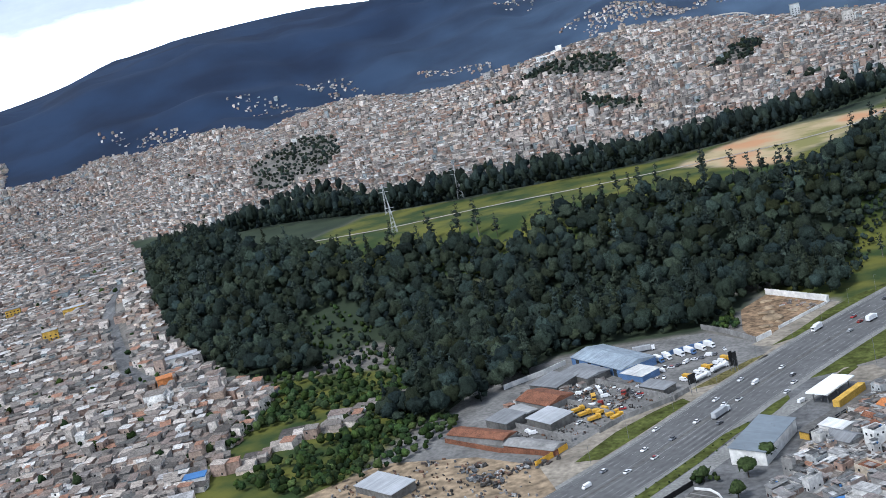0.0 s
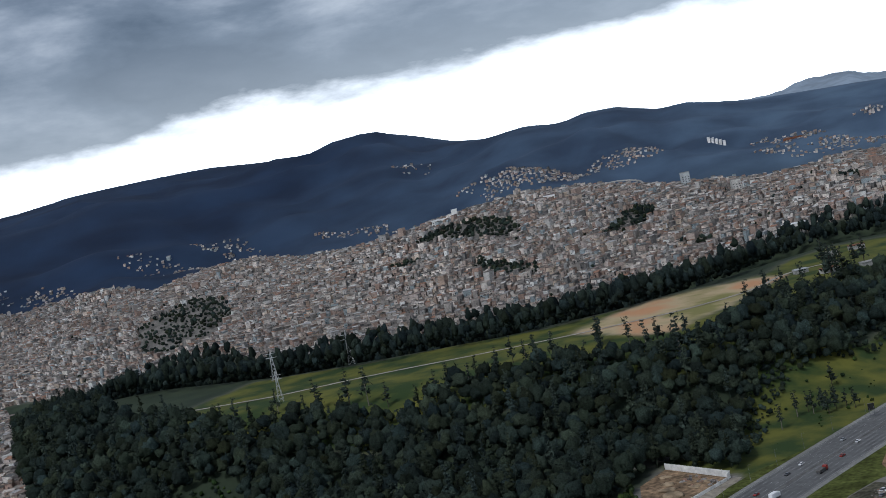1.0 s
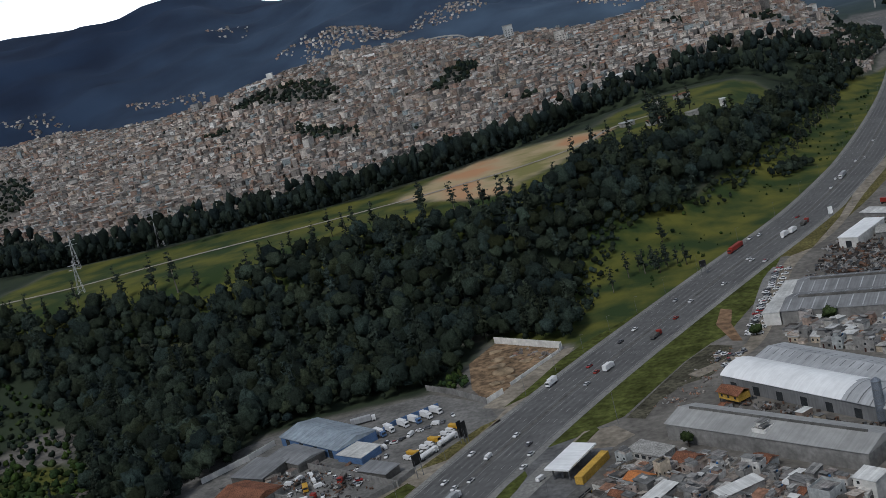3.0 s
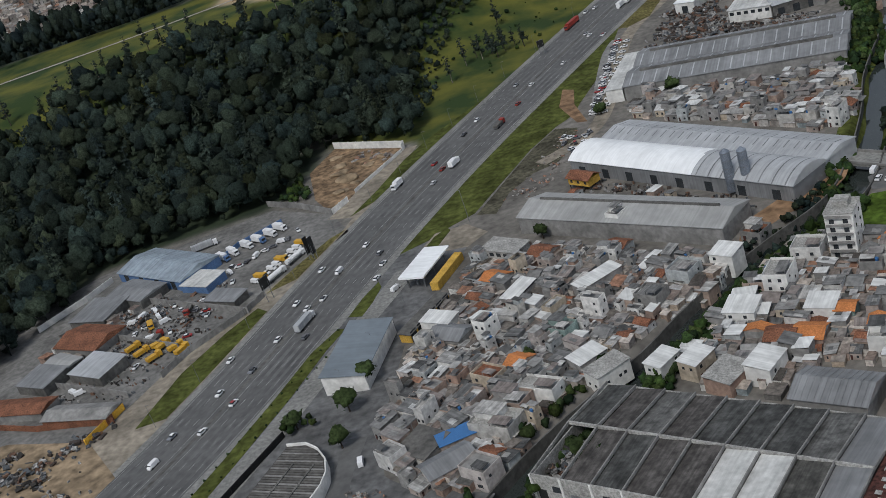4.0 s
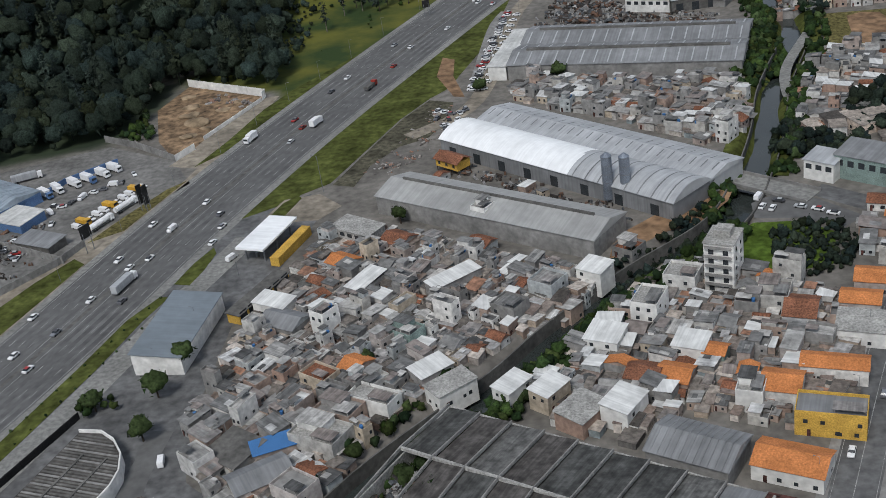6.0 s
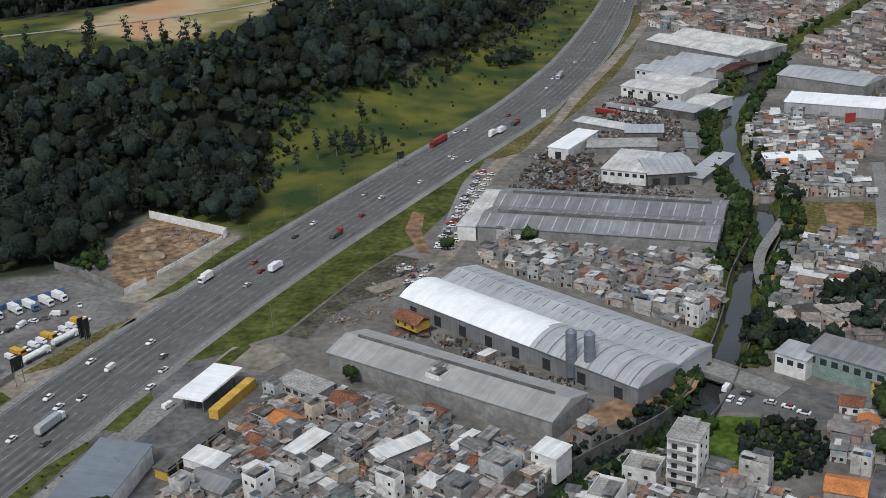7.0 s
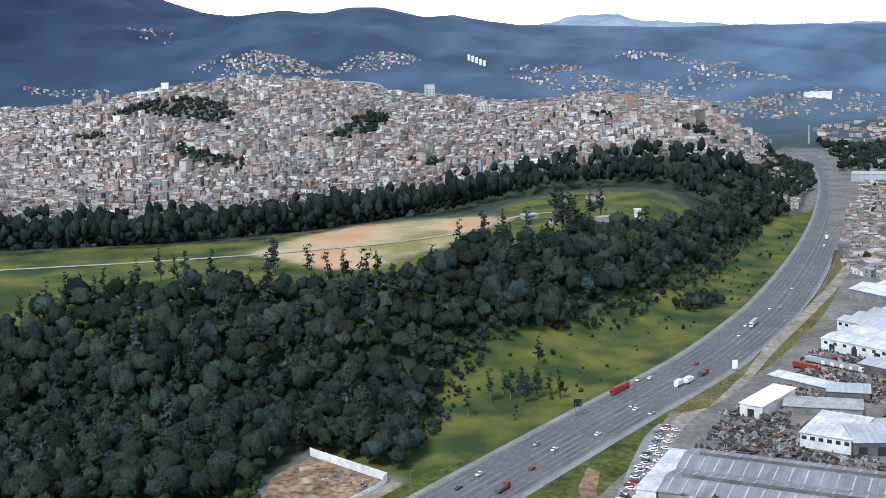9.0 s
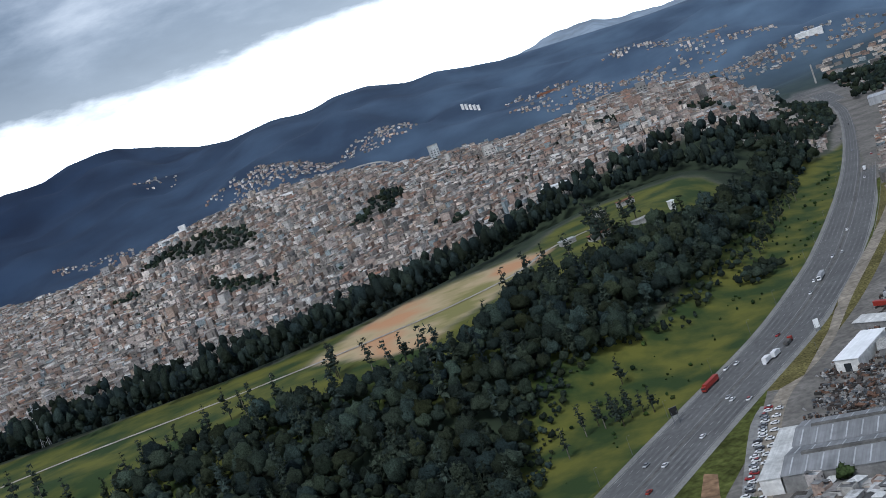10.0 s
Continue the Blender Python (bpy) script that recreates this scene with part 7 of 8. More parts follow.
planted("gully_bushes", scatter([(-520, 482), (-420, 502), (-350, 466), (-340, 420), (-400, 430), (-470, 460)], 110, rw, gap=4.5), BROAD, (2, 4.6), M["bush"], "green bushes at the foot of the wood", 27, .8, "bushes")
planted("yard_bushes", scatter([(-350, 300), (-312, 330), (-298, 372), (-306, 400), (-345, 400)], 90, rw, gap=4), BROAD, (2, 4.4), M["bush"], "green bushes behind the yards", 18, .8, "bushes")
planted("bend_wood", scatter([(12, 1262), (50, 1298), (86, 1352), (100, 1395), (136, 1541), (146, 1750), (110, 1700), (70, 1500), (60, 1400), (20, 1330)], 420, rw, avoid=lambda x, y: to_line(x, y, HIGHWAY)[0] < 18, gap=4.5), BROAD, (3.5, 6.5), M["forest"], "dark trees below the hillside houses", 20, 1.2)
planted("valley_wood", scatter(FARWOOD, 900, rw, gap=6), BROAD, (4, 8), M["forest"], "dark wood in the valley beyond the houses", 19, 1.0)
planted("town_greenery", scatter([(-1291, 1190), (-1110, 1060), (-640, 566), (-480, 440), (-430, 330), (-700, 250), (-1500, 600)], 420, rw, gap=7), BROAD, (2.0, 4.4), M["bush"], "trees between the houses", 12, 1.0)
planted("hillside_greenery", scatter(FAVELA, 520, rw, gap=10), BROAD, (1.8, 3.6), M["forest"], "small trees between the hillside houses", 16, 1.2)
planted("verge_shrubs", np.array([(-199 + 62 * u + dx, 215 + 160 * u) for u in np.linspace(0, 1, 26) for dx in (-1.5, 4.5)]), BROAD, (.5, .8), M["bush"], "row of small round shrubs on the grass strip", 17, .4, "shrubs")
for k, grove in enumerate(GROVES):
    planted("hill_grove", scatter(grove, (260, 150, 60, 80, 16, 14, 20, 12, 18)[k], rw, gap=4), BROAD, (2.8, 5.2), M["forest"], "dark grove between the houses", 13 + k, 1.0)
planted("valley_greenery", scatter([(215, 700), (320, 1000), (440, 1400), (480, 1650), (225, 1650), (172, 1420), (150, 1300), (120, 1060), (215, 885)], 260, rw, gap=8), BROAD, (2, 4.5), M["bush"], "trees between the riverside houses", 31, 1.0)
planted("far_slope_woods", scatter([(-700, 1900), (-200, 1750), (110, 1800), (60, 2350), (-700, 2400)], 900, rw, avoid=lambda x, y: to_line(x, y, HIGHWAY)[0] < 20, gap=9), BROAD, (5, 9), M["forest"], "woods in the dip behind the hillside houses", 32, .8)
E5T = [(140, 470), (200, 560), (230, 690), (320, 700), (280, 420), (160, 300)]
planted("street_trees", scatter(E5T, 70, rw, gap=10), BROAD, (2.5, 4.5), M["bush"], "trees between the street houses", 14, 1.0)
planted("bank_trees", scatter([(108, 470), (170, 505), (200, 480), (140, 430), (112, 445)], 220, rw, gap=2.8), BROAD, (2.0, 4.6), M["forest"], "dark trees on the bank above the street", 15, 1.0)


def tree(name, x, y, h, r, label, seed, mat="bush", trunk_r=.35, tall=1.2):
    """A single tree: trunk, limbs and a crown of clumps."""
    rg = np.random.default_rng(seed)
    z = float(height(x, y))
    t = thing(name, local(x, y, 0, z), label, "tree")
    bm = bmesh.new()
    tube(bm, (0, 0, -.6), (0, 0, h * .5), trunk_r, trunk_r * .6, 7)
    for k in range(4):
        a = rg.uniform(0, 6.28)
        tube(bm, (0, 0, h * rg.uniform(.32, .48)), (math.cos(a) * r * .6, math.sin(a) * r * .6, h * rg.uniform(.6, .75)), trunk_r * .4, trunk_r * .15, 5)
    part("trunk", bm, M["bark"], t)
    v, f = crown_shape(rg, 3, 20, 60)
    me = joined("crown", v * (r, r, r * tall * .9) + (0, 0, h - r * .8), f, M[mat], True)
    shared("crown", me, t)
    return t


for i, (x, y, h, r) in enumerate(((-119, 330, 9, 4.4), (-124, 315, 9, 4.6), (-142, 311, 7, 3.6), (-123, 294, 8, 4.2), (113, 377, 13, 8), (105, 354, 12, 6.5), (-58, 412, 7, 3.5), (6, 537, 9, 4.5), (51, 534, 9, 4), (-62, 320, 6, 3),
                                  (-40, 254, 8, 5), (-46, 262, 8, 5), (-34, 274, 7, 5), (-116, 256, 6, 3.2), (28, 203, 8, 3.6), (31, 209, 10, 4.2), (34.5, 216, 10, 4.2), (38, 224, 9, 4), (41, 232, 9, 3.6), (-121, 246, 5, 3), (-60, 222, 6, 4), (-66, 230, 7, 4), (-30, 536, 6, 4))):
    tree("tree", x, y, h, r, "broad green tree with a dense rounded crown", 200 + i)

PINE_OBS = []
for i in range(5):
    t = thing("pine_tree", Matrix.Identity(4), "tall thin dark pine with ragged boughs", "tree", "pines on the plateau")
    rg = np.random.default_rng(300 + i)
    v, f = pine_shape(rg, 18)
    nt = 8
    shared("crown", joined("crown", v[:-8], f[:-8], M["pine"]), t)
    bm = bmesh.new()
    tube(bm, (0, 0, -1), (0, 0, 17), .32, .1, 6)
    part("trunk", bm, M["pale_bark"] if i % 2 else M["bark"], t)
    PINE_OBS.append([t, False])
rp = random.Random(8)


def stand(x, y, k=None):
    p = rp.choice(PINE_OBS)
    m = local(x, y, rp.uniform(0, 360), float(height(x, y))) @ Matrix.Scale(k or rp.uniform(.95, 1.5), 4)
    if p[1]:
        copy_thing(p[0], m)
    else:
        p[0].matrix_basis, p[1] = m, True


for x, y in ((-329, 731), (-322, 748), (-310, 745), (-289, 755), (-264, 780), (-256, 776), (-236, 772), (-215, 755), (-211, 772), (-192, 754), (-171, 768), (-179, 754), (-148, 819), (-139, 848), (-358, 703), (-363, 689), (-263, 741),
             (-340, 702), (-405, 690), (-425, 690), (-440, 690), (-470, 690), (-505, 690), (-97, 921), (-114, 888), (-132, 865), (-87, 920), (-100, 960), (-92, 975), (-82, 985), (-108, 990), (-75, 1000)):
    stand(x + rp.uniform(-3, 3), y + rp.uniform(-3, 3), rp.uniform(1.0, 1.5))
for x, y in ((-115, 654), (-102, 690), (-98, 684), (-92, 690), (-88, 680), (-84, 690), (-78, 694), (-72, 688), (-94, 700), (-86, 700), (-90, 740), (-108, 680), (-2, 930), (4, 950), (8, 965), (14, 1000), (20, 1023), (26, 1040), (38, 1084),
             (46, 1115), (12, 985), (-10, 925), (30, 1060)):
    stand(x, y, rp.uniform(.55, .85))


# ---- vehicles ----
def wheels(t, xs, w, r):
    bm = bmesh.new()
    tube(bm, (0, -.12, 0), (0, .12, 0), r, r, 10)
    me = mesh_of(bm, M["tyre"], "wheel")
    for x in xs:
        for y in (-w / 2, w / 2):
            shared("wheel", me, t, pose(x, y, r))


def car(name="car", paint="car_paint", label="small plain passenger car on the road", van=False):
    t = thing(name, Matrix.Identity(4), label, "car", "traffic")
    bm = bmesh.new()
    if van:
        prof = [(-2.4, .35), (2.4, .35), (2.45, .9), (2.0, 1.2), (1.5, 1.95), (-2.3, 2.0), (-2.45, 1.0)]
    else:
        prof = [(-2.1, .35), (2.1, .35), (2.15, .75), (1.95, .9), (.9, .98), (-1.5, 1.0), (-2.1, .92)]
    a = [bm.verts.new((x, -.85, z)) for x, z in prof]
    b = [bm.verts.new((x, .85, z)) for x, z in prof]
    n = len(prof)
    bm.faces.new(a)
    bm.faces.new(b[::-1])
    for i in range(n):
        bm.faces.new((a[i], b[i], b[(i + 1) % n], a[(i + 1) % n]))
    bmesh.ops.recalc_face_normals(bm, faces=bm.faces)
    part("body", bm, M[paint], t)
    if van:
        part("windscreen", boxes((1.55, 1.85, -.75, .75, 1.25, 1.75)), M["dark_glass"], t)
    else:
        bm = bmesh.new()
        lo, hi = [(.95, .8), (-1.6, .8)], [(.35, .66), (-1.15, .66)]
        v = [bm.verts.new(p) for p in ((.95, -.8, .96), (.95, .8, .96), (-1.6, .8, .98), (-1.6, -.8, .98), (.35, -.66, 1.42), (.35, .66, 1.42), (-1.15, .66, 1.42), (-1.15, -.66, 1.42))]
        for f in ((0, 1, 5, 4), (1, 2, 6, 5), (2, 3, 7, 6), (3, 0, 4, 7)):
            bm.faces.new([v[i] for i in f])
        bmesh.ops.recalc_face_normals(bm, faces=bm.faces)
        part("glass", bm, M["dark_glass"], t)
        part("roof", boxes((-1.15, .35, -.66, .66, 1.42, 1.47)), M[paint], t)
    wheels(t, (-1.35, 1.35), 1.66, .33)
    return t


def lorry(name="lorry", paint="white_paint", box_mat="white_paint", label="white box lorry with a square body", length=8.0, tank=False, cargo_h=3.6):
    t = thing(name, Matrix.Identity(4), label, "lorry", "traffic")
    part("cab", boxes((length / 2 - 2.0, length / 2, -1.2, 1.2, .6, 2.9)), M[paint], t)
    part("windscreen", boxes((length / 2 + .003, length / 2 + .05, -1.05, 1.05, 1.7, 2.6)), M["dark_glass"], t)
    if tank:
        bm = bmesh.new()
        tube(bm, (-length / 2, 0, 2.1), (length / 2 - 2.3, 0, 2.1), 1.15, 1.15, 14)
        part("tank", bm, M[box_mat], t)
    else:
        part("cargo_box", boxes((-length / 2, length / 2 - 2.3, -1.25, 1.25, 1.0, cargo_h)), M[box_mat], t)
    part("chassis", boxes((-length / 2, length / 2 - .3, -.9, .9, .6, .95)), M["steel"], t)
    wheels(t, (-length / 2 + 1, -length / 2 + 2.2, length / 2 - 1.1), 2.2, .5)
    return t


class Fleet:
    """Gives one built vehicle and then copies of it."""

    def __init__(self, made):
        self.made, self.used = made, False

    def at(self, x, y, deg, z=0.12):
        m = local(x, y, deg, z)
        if self.used:
            return copy_thing(self.made, m)
        self.made.matrix_basis, self.used = m, True
        return self.made


CAR = Fleet(car())
WHITE_CAR = Fleet(car(paint="white_paint", label="small white passenger car with dark windows"))
RED_CAR = Fleet(car(paint="red_paint", label="small bright red passenger car"))
VAN = Fleet(car("van", "white_paint", "white delivery van with dark windscreen", True))
LORRY = Fleet(lorry())
LONG_LORRY = Fleet(lorry("articulated_lorry", "red_paint", "red_paint", "long orange-red articulated lorry", 17))
TRAILER = Fleet(lorry("articulated_lorry", "white_paint", "pale_concrete_box" if "pale_concrete_box" in M else "zinc", "white lorry with a long grey trailer", 13))
TANKER = Fleet(lorry("tank_lorry", "white_paint", "white_paint", "white tank lorry with a long barrel", 12, True))
YELLOW = Fleet(lorry("tipper_lorry", "truck_yellow", "truck_yellow", "yellow tipper lorry in the yard", 7, False, 2.4))
DARK_LORRY = Fleet(lorry("lorry", "red_paint", "dark_concrete", "dark red flatbed lorry", 9, False, 2.2))

HWP = curve_points(HIGHWAY, 8)


def on_road(fleet, x, y):
    """Puts a vehicle on the motorway, turned the way its carriageway runs."""
    i = min(range(len(HWP) - 1), key=lambda k: (HWP[k].x - x) ** 2 + (HWP[k].y - y) ** 2)
    i = min(max(i, 1), len(HWP) - 2)
    d = (HWP[i + 1] - HWP[i - 1]).normalized()
    right = (x - HWP[i].x) * d.y - (y - HWP[i].y) * d.x
    deg = math.degrees(math.atan2(d.y, d.x))
    return fleet.at(x, y, deg if right > 0 else deg + 180)


for x, y in ((-156, 433), (-130, 436), (-127, 425), (-128, 412), (-150, 405), (-162, 406), (-114, 526), (-112, 501), (-101, 557), (-75, 615), (-34, 677), (-24, 666), (-33, 724), (-2, 758), (24, 825), (47, 900), (54, 904), (129, 1251), (119, 1304),
             (143, 1495), (122, 1403), (-152, 375), (-170, 358), (-172, 337), (-192, 323)):
    on_road(CAR, x, y)
for x, y in ((-138, 448), (-156, 399), (-95, 574), (-66, 609), (-48, 632), (-32, 672), (-164, 378), (-182, 370), (-180, 346), (-180, 322), (-12, 714), (29, 851), (66, 966), (106, 1143), (-27, 728)):
    on_road(WHITE_CAR, x, y)
on_road(RED_CAR, -109, 516)
on_road(RED_CAR, -73, 583)
on_road(DARK_LORRY, -82, 557)
on_road(DARK_LORRY, 2, 738)
on_road(LORRY, -103, 518)
on_road(LORRY, -131, 508)
on_road(LORRY, -11, 716)
on_road(LORRY, -6, 722)
on_road(TRAILER, -154, 386)
on_road(TRAILER, 34, 854)
on_road(LONG_LORRY, -42, 703)
on_road(LORRY, 112, 1180)
on_road(VAN, -194, 307)
on_road(VAN, -147, 427)
rv = random.Random(17)
for i in range(26):
    u = i / 25
    x, y = -34 + 17 * u + rv.uniform(-1, 1), 538 + 108 * u
    (CAR if i % 3 else WHITE_CAR).at(x, y, 160 + rv.uniform(-12, 12), .1)
    if i % 2 == 0:
        WHITE_CAR.at(x + 5.2, y - 1, 165 + rv.uniform(-15, 15), .1)
for i in range(14):
    CAR.at(-42 + rv.uniform(-7, 9), 505 + rv.uniform(-9, 12), rv.uniform(0, 360), .1)
for x, y, d in ((-178, 438, 62), (-172, 452, 62)):
    TANKER.at(x, y, d, .1)
for i in range(11):
    (VAN, YELLOW, WHITE_CAR, VAN)[i % 4].at(-188 + i * 1.75, 438 + i * 3.3, -28 + rv.uniform(-6, 6), .1)
TRAILER.at(-228, 493, 22, .1)
BLUE_LORRY = Fleet(lorry("lorry", "blue_metal", "white_paint", "blue-cabbed lorry with a white box body", 9))
for i in range(6):
    (BLUE_LORRY if i % 3 == 0 else LORRY).at(-213 + i * 5 + rv.uniform(-1, 1), 473 + i * 3.6 + rv.uniform(-1, 1), -40 + rv.uniform(-6, 6), .1)
for i in range(9):
    (VAN if i % 3 == 0 else CAR).at(-205 + i * 3.4, 456 + i * 3.4 + rv.uniform(-2, 2), rv.uniform(0, 360), .1)
for i in range(14):
    (CAR, VAN, WHITE_CAR, YELLOW, CAR, DARK_LORRY)[i % 6].at(-246 + rv.uniform(0, 40), 382 + i * 4 + rv.uniform(-4, 4), rv.uniform(0, 360), .1)
for x, y in ((-208, 388), (-228, 394), (-219, 396), (-220, 387), (-212, 392), (-234, 400)):
    YELLOW.at(x, y, rv.uniform(40, 80), .1)
for x, y in ((-231, 426), (-248, 440), (-238, 390), (-240, 431), (-226, 420), (-244, 426), (-252, 374), (-248, 372)):
    VAN.at(x, y, rv.uniform(0, 180), .1)
for i in range(34):
    x, y = rv.uniform(-245, -195), rv.uniform(395, 470)
    if inside([x], [y], [(-200, 415), (-185, 432), (-212, 462), (-216, 468), (-198, 480), (-190, 470), (-210, 440), (-238, 436), (-248, 428), (-228, 408)])[0]:
        CAR.at(x, y, rv.uniform(0, 360), .1)
for x, y, d in ((-40, 230, -31), (-26, 222, -31), (-10, 206, 150), (5, 200, 150), (-62, 240, -10), (-74, 246, -15)):
    WHITE_CAR.at(x, y, d, .1)
LORRY.at(-4, 212, -35, .1)
LORRY.at(-20, 214, -25, .1)
for x, y, d in ((46, 222, 68), (53, 240, 68), (62, 262, 248), (76, 284, 68), (88, 305, 248), (96, 330, 66), (118, 382, 66), (52, 230, 248), (48, 215, 68), (35, 194, 248)):
    (CAR if d == 68 else WHITE_CAR).at(x, y, d, .1)
for x, y, d in ((-115, 283, 100), (-118, 398, 60), (-128, 372, 60), (-122, 258, 80), (-172, 257, 66)):
    VAN.at(x, y, d, .1)
LORRY.at(-9, 440, -44, .1)
for x, y, d in ((67, 394, 60), (70, 392, 62), (73, 397, 150), (79, 391, 150), (84, 388, 145), (88, 384, 150)):
    (WHITE_CAR if d < 100 else CAR).at(x, y, d, .1)
VAN.at(67, 401, 60, .1)
for i in range(5):
    TRAILER.at(64 + i * 4.5, 765 - i * 3.5, -40, .1)
DARK_LORRY.at(72, 772, -40, .1)
LONG_LORRY.at(58, 752, -40, .1)


# ---- poles, lamps, signs ----
def lamp_post(x, y, h, deg, label="tall thin grey street lamp"):
    t = thing("street_lamp", local(x, y, deg, float(height(x, y))), label, "lamp", "street lamps")
    bm = bmesh.new()
    tube(bm, (0, 0, -.3), (0, 0, h), .14, .08, 6)
    tube(bm, (0, 0, h - .1), (2.2, 0, h + .3), .06, .05, 5)
    part("pole", bm, M["steel"], t)
    part("lamp_head", boxes((1.9, 2.8, -.18, .18, h + .2, h + .35)), M["steel"], t)
    return t


lamp0 = lamp_post(-91, 447, 15, 150)
for x, y in side_line(-23.5, 300, 1200, 55):
    copy_thing(lamp0, local(x, y, -20, 0) @ Matrix.Scale(.65, 4))
for x, y in ((31, 200), (42, 226), (52, 252), (69, 282), (80, 312), (94, 344), (106, 372), (-128, 330), (-120, 352), (-113, 385), (-18, 600), (-10, 640), (14, 700), (34, 760), (52, 815)):
    copy_thing(lamp0, local(x, y, 160, 0) @ Matrix.Scale(.55, 4))


def billboard(x, y, deg, w, h, z0, mat, label):
    t = thing("billboard", local(x, y, deg), label, "billboard")
    for k in (-w * .35, w * .35):
        bm = bmesh.new()
        tube(bm, (k, 0, -.3), (k, 0, z0 + h * .5), .18, .18, 6)
        part("post", bm, M["steel"], t)
    part("panel", boxes((-w / 2, w / 2, -.15, .15, z0, z0 + h)), M[mat], t)
    part("frame", boxes((-w / 2 - .1, w / 2 + .1, -.1, .1, z0 - .15, z0), (-w / 2 - .1, w / 2 + .1, -.1, .1, z0 + h, z0 + h + .15)), M["steel"], t)


billboard(-164, 449, 60, 2.6, 8, 3, "black", "tall dark double roadside billboard")
billboard(-161.5, 448, 60, 2.6, 8, 3, "black", "tall dark double roadside billboard")
billboard(-176, 417, 60, 5, 5, 6, "black", "dark roadside billboard seen from behind")
billboard(19, 745, 20, 3, 5, 2, "white_roof", "tall white roadside sign board")
billboard(186, 696, 10, 6, 10, 1, "red_paint", "tall red and white shop sign")
billboard(-60, 660, 20, 4, 4, 5, "black", "dark direction board over the bank")


def pylon(x, y, h, deg):
    t = thing("pylon", local(x, y, deg, float(height(x, y))), "grey steel lattice power pylon", "pylon", "power line")
    bm = bmesh.new()
    levels = 7
    rad = [h * .11 * (1 - i / levels) ** 1.2 + .35 for i in range(levels + 1)]
    for c in range(4):
        for i in range(levels):
            a0, a1 = c * math.pi / 2 + .785, (c + 1) * math.pi / 2 + .785
            p = (math.cos(a0) * rad[i], math.sin(a0) * rad[i], h * i / levels - .3)
            q = (math.cos(a0) * rad[i + 1], math.sin(a0) * rad[i + 1], h * (i + 1) / levels - .3)
            r = (math.cos(a1) * rad[i + 1], math.sin(a1) * rad[i + 1], h * (i + 1) / levels - .3)
            tube(bm, p, q, .16, .16, 4)
            tube(bm, p, r, .09, .09, 4)
    part("tower", bm, M["zinc"], t)
    for z in (.72, .85):
        bm = bmesh.new()
        tube(bm, (-h * .17, 0, h * z), (h * .17, 0, h * z), .2, .2, 4)
        part("cross_arm", bm, M["zinc"], t)


pylon(-520, 722, 26, 20)
pylon(-590, 830, 30, 20)
pylon(-530, 870, 34, 20)
pylon(-990, 1140, 36, 20)


# ---- larger buildings on the hills ----
def block(x, y, deg, w, d, h, mat, roof_mat, label, category="building", rows=0):
    t = thing("building", local(x, y, deg, float(height(x, y))), label, category)
    part("wall", boxes((-w / 2, w / 2, -d / 2, d / 2, -6, h)), M[mat], t)
    part("roof", boxes((-w / 2 - .4, w / 2 + .4, -d / 2 - .4, d / 2 + .4, h, h + .5)), M[roof_mat], t)
    for r in range(rows):
        for k in range(max(2, int(w / 4))):
            xx = -w / 2 + w * (k + .5) / max(2, int(w / 4))
            part("window", boxes((xx - .8, xx + .8, -d / 2 - .06, -d / 2 - .003, 1 + 3 * r, 2.3 + 3 * r)), M["dark_glass"], t)


block(-160, 1258, 10, 26, 14, 8, "white_wall", "white_roof", "large white hall among the hillside houses")
block(-668, 1478, 15, 34, 12, 8, "white_wall", "white_roof", "long white school on the hill", rows=2)
block(-650, 1480, 15, 8, 8, 16, "white_wall", "white_roof", "white tower beside the school")
block(-509, 1493, 15, 16, 16, 7, "white_wall", "white_roof", "white square hall on the hillside")
block(-101, 968, 30, 16, 8, 4, "pale_concrete", "tile_red", "small pale building on the lawn")
block(-66, 985, 30, 22, 7, 4, "pale_concrete", "pale_concrete", "long low pale building on the plateau")
block(-47, 1024, 30, 4, 4, 7, "white_wall", "white_roof", "small white tower on the plateau")
block(-128, 990, 30, 12, 7, 3.5, "pale_concrete", "zinc", "small pale shed on the plateau")
block(-86, 1095, 30, 14, 8, 4, "pale_concrete", "tile_red", "small pale house with a red roof on the lawn")
block(-108, 1074, 30, 10, 7, 4, "pale_concrete", "pale_concrete", "small pale house on the lawn")
block(-330, 1560, 20, 12, 12, 20, "house_wall", "concrete", "grey apartment block on the hill", rows=5)
block(-250, 1480, 20, 12, 12, 17, "house_wall", "concrete", "brown apartment block on the hill", rows=4)
block(-60, 1500, 0, 12, 12, 16, "house_wall", "concrete", "plastered apartment block on the hill", rows=4)
block(-780, 1500, 0, 12, 10, 15, "house_wall", "concrete", "plain apartment block on the hill", rows=4)
for k in range(5):
    block(-468 - k * 9, 2757 + k * 2, 5, 6, 8, 11, "white_wall", "white_roof", "white apartment block on the far slope")
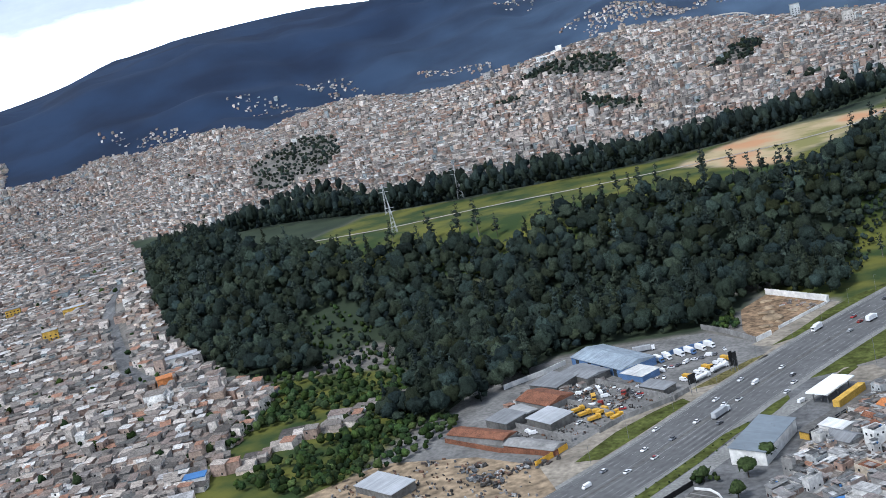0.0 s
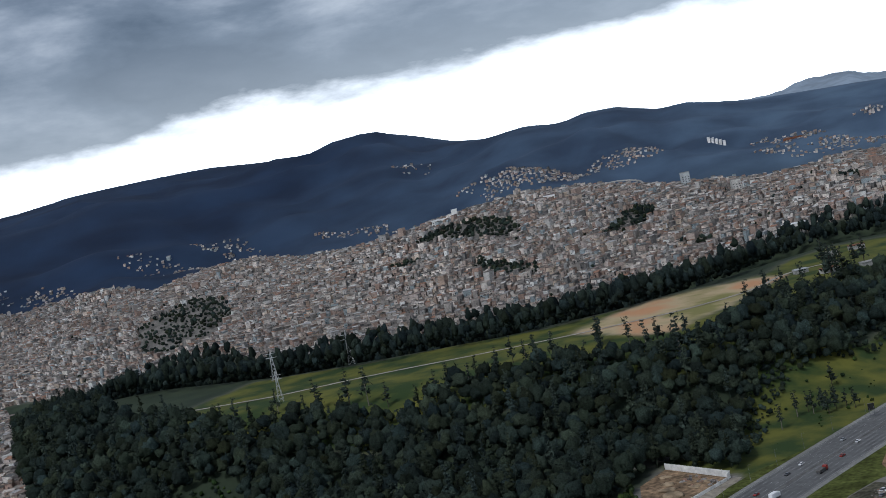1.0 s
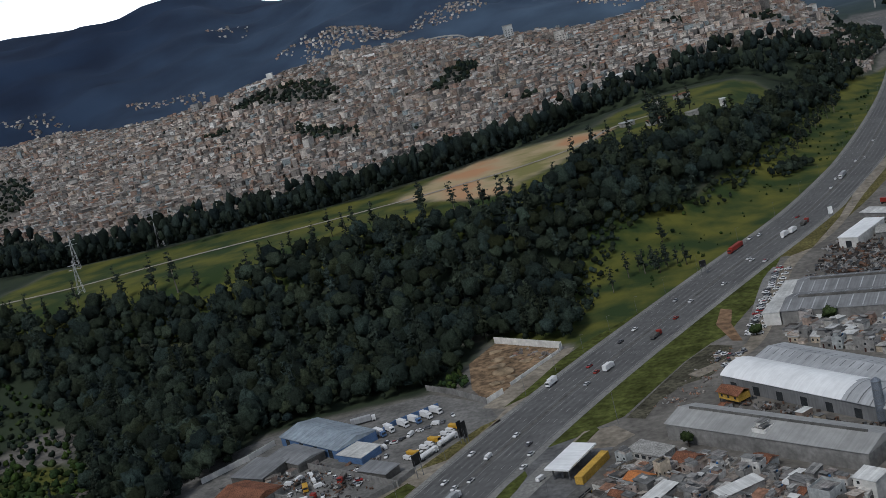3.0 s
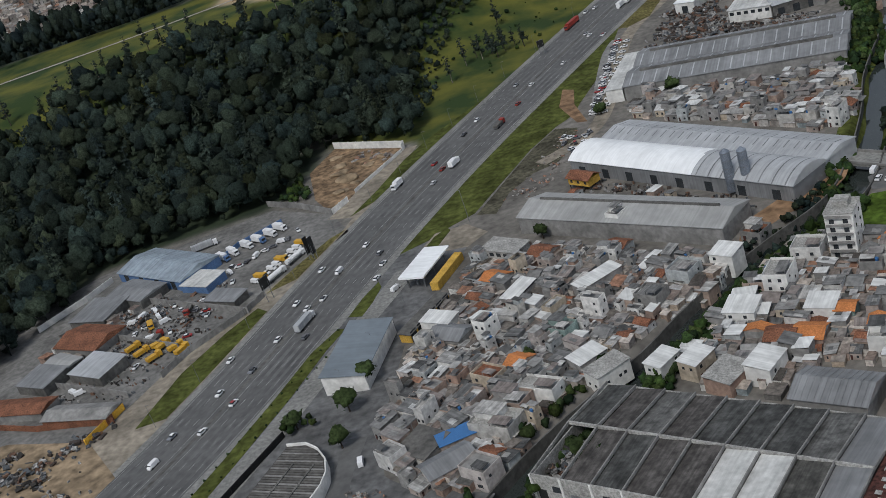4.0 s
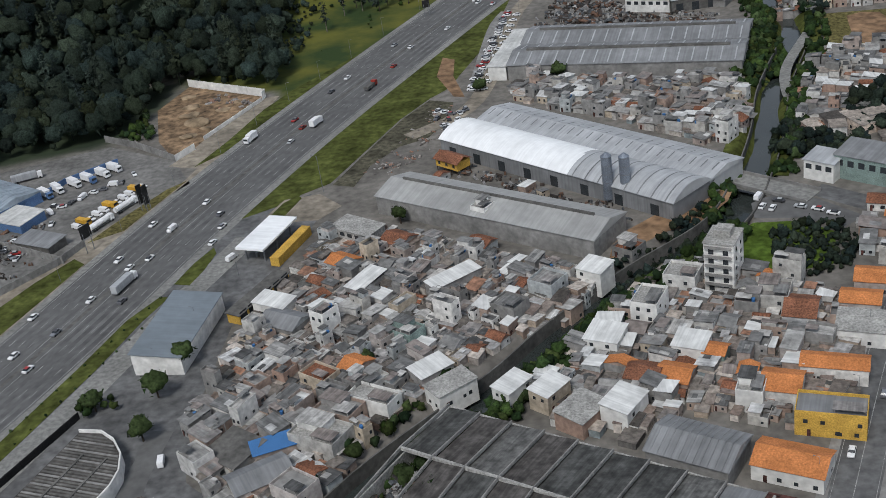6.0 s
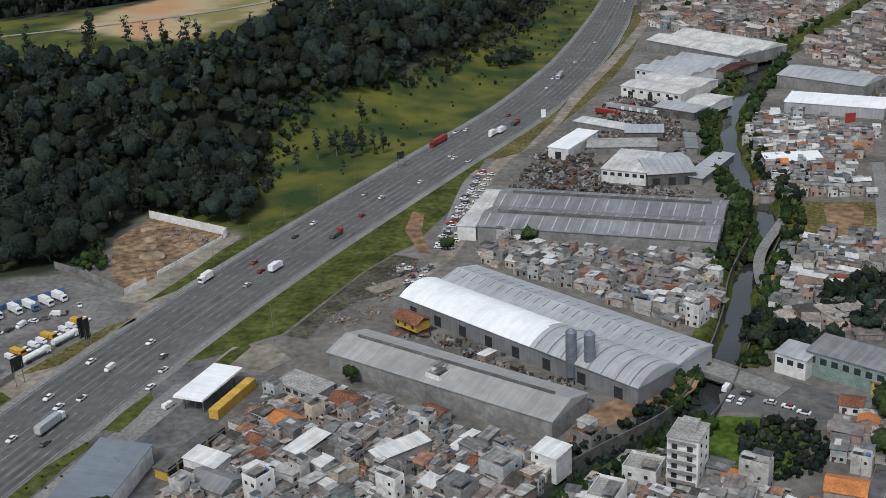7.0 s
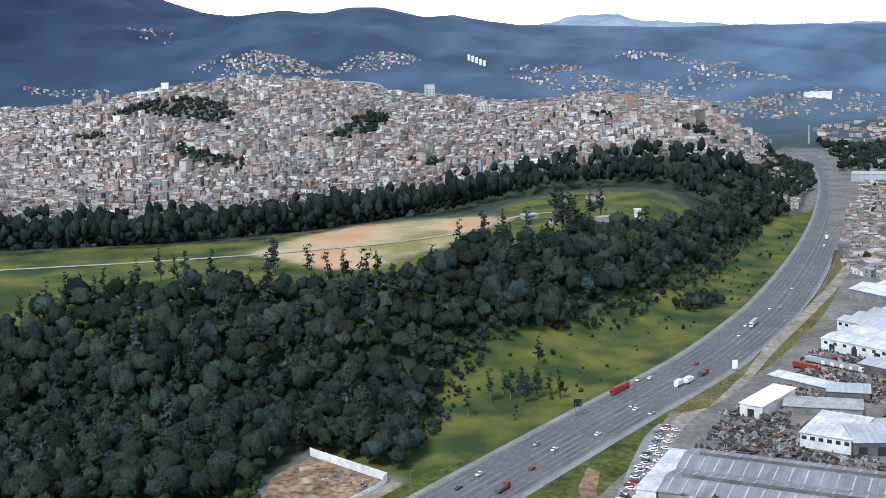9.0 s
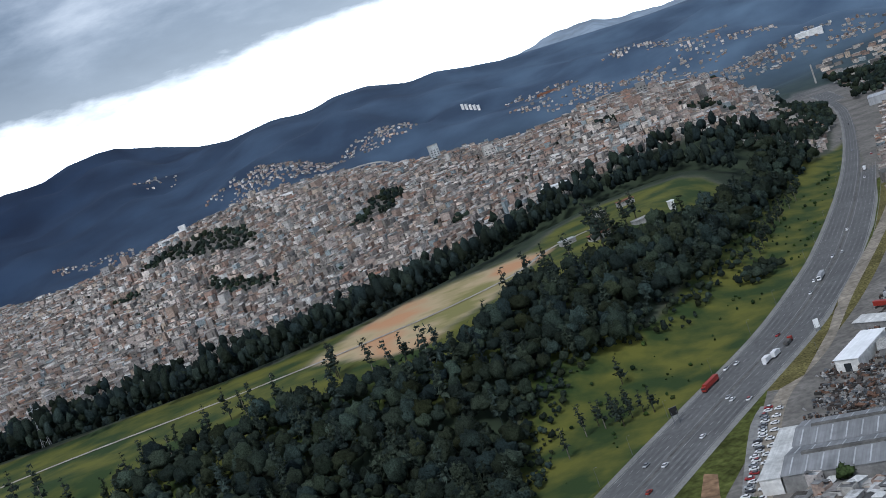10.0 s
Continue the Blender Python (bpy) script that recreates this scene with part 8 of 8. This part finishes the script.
block(-306, 2700, 5, 44, 12, 4, "tile_red", "tile_red", "long red-roofed building on the far slope")
block(222, 2431, -5, 50, 18, 8, "white_wall", "white_roof", "long white hall in the far valley")
block(206, 1600, -10, 44, 30, 9, "zinc", "zinc", "grey hall beside the motorway far off")
block(236, 1432, -12, 36, 120, 8, "white_wall", "new_sheet", "long pale hall among the houses")
block(300, 1560, -20, 60, 34, 9, "zinc", "new_sheet", "wide pale hall in the valley")
block(172, 2040, -10, 2.4, 2.4, 30, "pale_concrete", "concrete", "tall thin chimney tower in the far valley")
block(-1020, 872, 40, 30, 22, 7, "zinc", "zinc", "pale hall at the top of the street")
block(-1060, 760, 45, 16, 14, 13, "yellow", "concrete", "yellow apartment block in the valley", rows=4)
block(-840, 610, 45, 14, 12, 12, "yellow", "pale_concrete", "pale yellow house with balconies", rows=3)
block(-880, 690, 45, 34, 10, 5, "yellow", "zinc", "long ochre building beside the street", rows=1)
block(-580, 470, 45, 11, 11, 9, "tile_orange", "tile_orange", "bright orange house by the street", rows=2)
block(-610, 520, 40, 30, 10, 6, "white_wall", "zinc", "long white building by the wood", rows=1)
block(-1330, 930, 40, 30, 14, 6, "white_wall", "blue_tank", "hall with a bright blue roof")
block(-430, 320, 30, 12, 9, 5, "white_wall", "blue_tank", "house with a bright blue roof")

arc = thing("hilltop_arch", local(-440, 1562, 8, float(height(-440, 1562)) - 1), "pale curved canopy on the hilltop", "canopy")
bm = bmesh.new()
for i in range(14):
    a0, a1 = math.pi * i / 14, math.pi * (i + 1) / 14
    tube(bm, (-math.cos(a0) * 48, 0, math.sin(a0) * 11), (-math.cos(a1) * 48, 0, math.sin(a1) * 11), .8, .8, 6)
part("rib", bm, M["pale_concrete"], arc)
bm = bmesh.new()
for i in range(14):
    a0, a1 = math.pi * i / 14, math.pi * (i + 1) / 14
    tube(bm, (-math.cos(a0) * 48, 14, math.sin(a0) * 11), (-math.cos(a1) * 48, 14, math.sin(a1) * 11), .8, .8, 6)
part("rib", bm, M["pale_concrete"], arc)
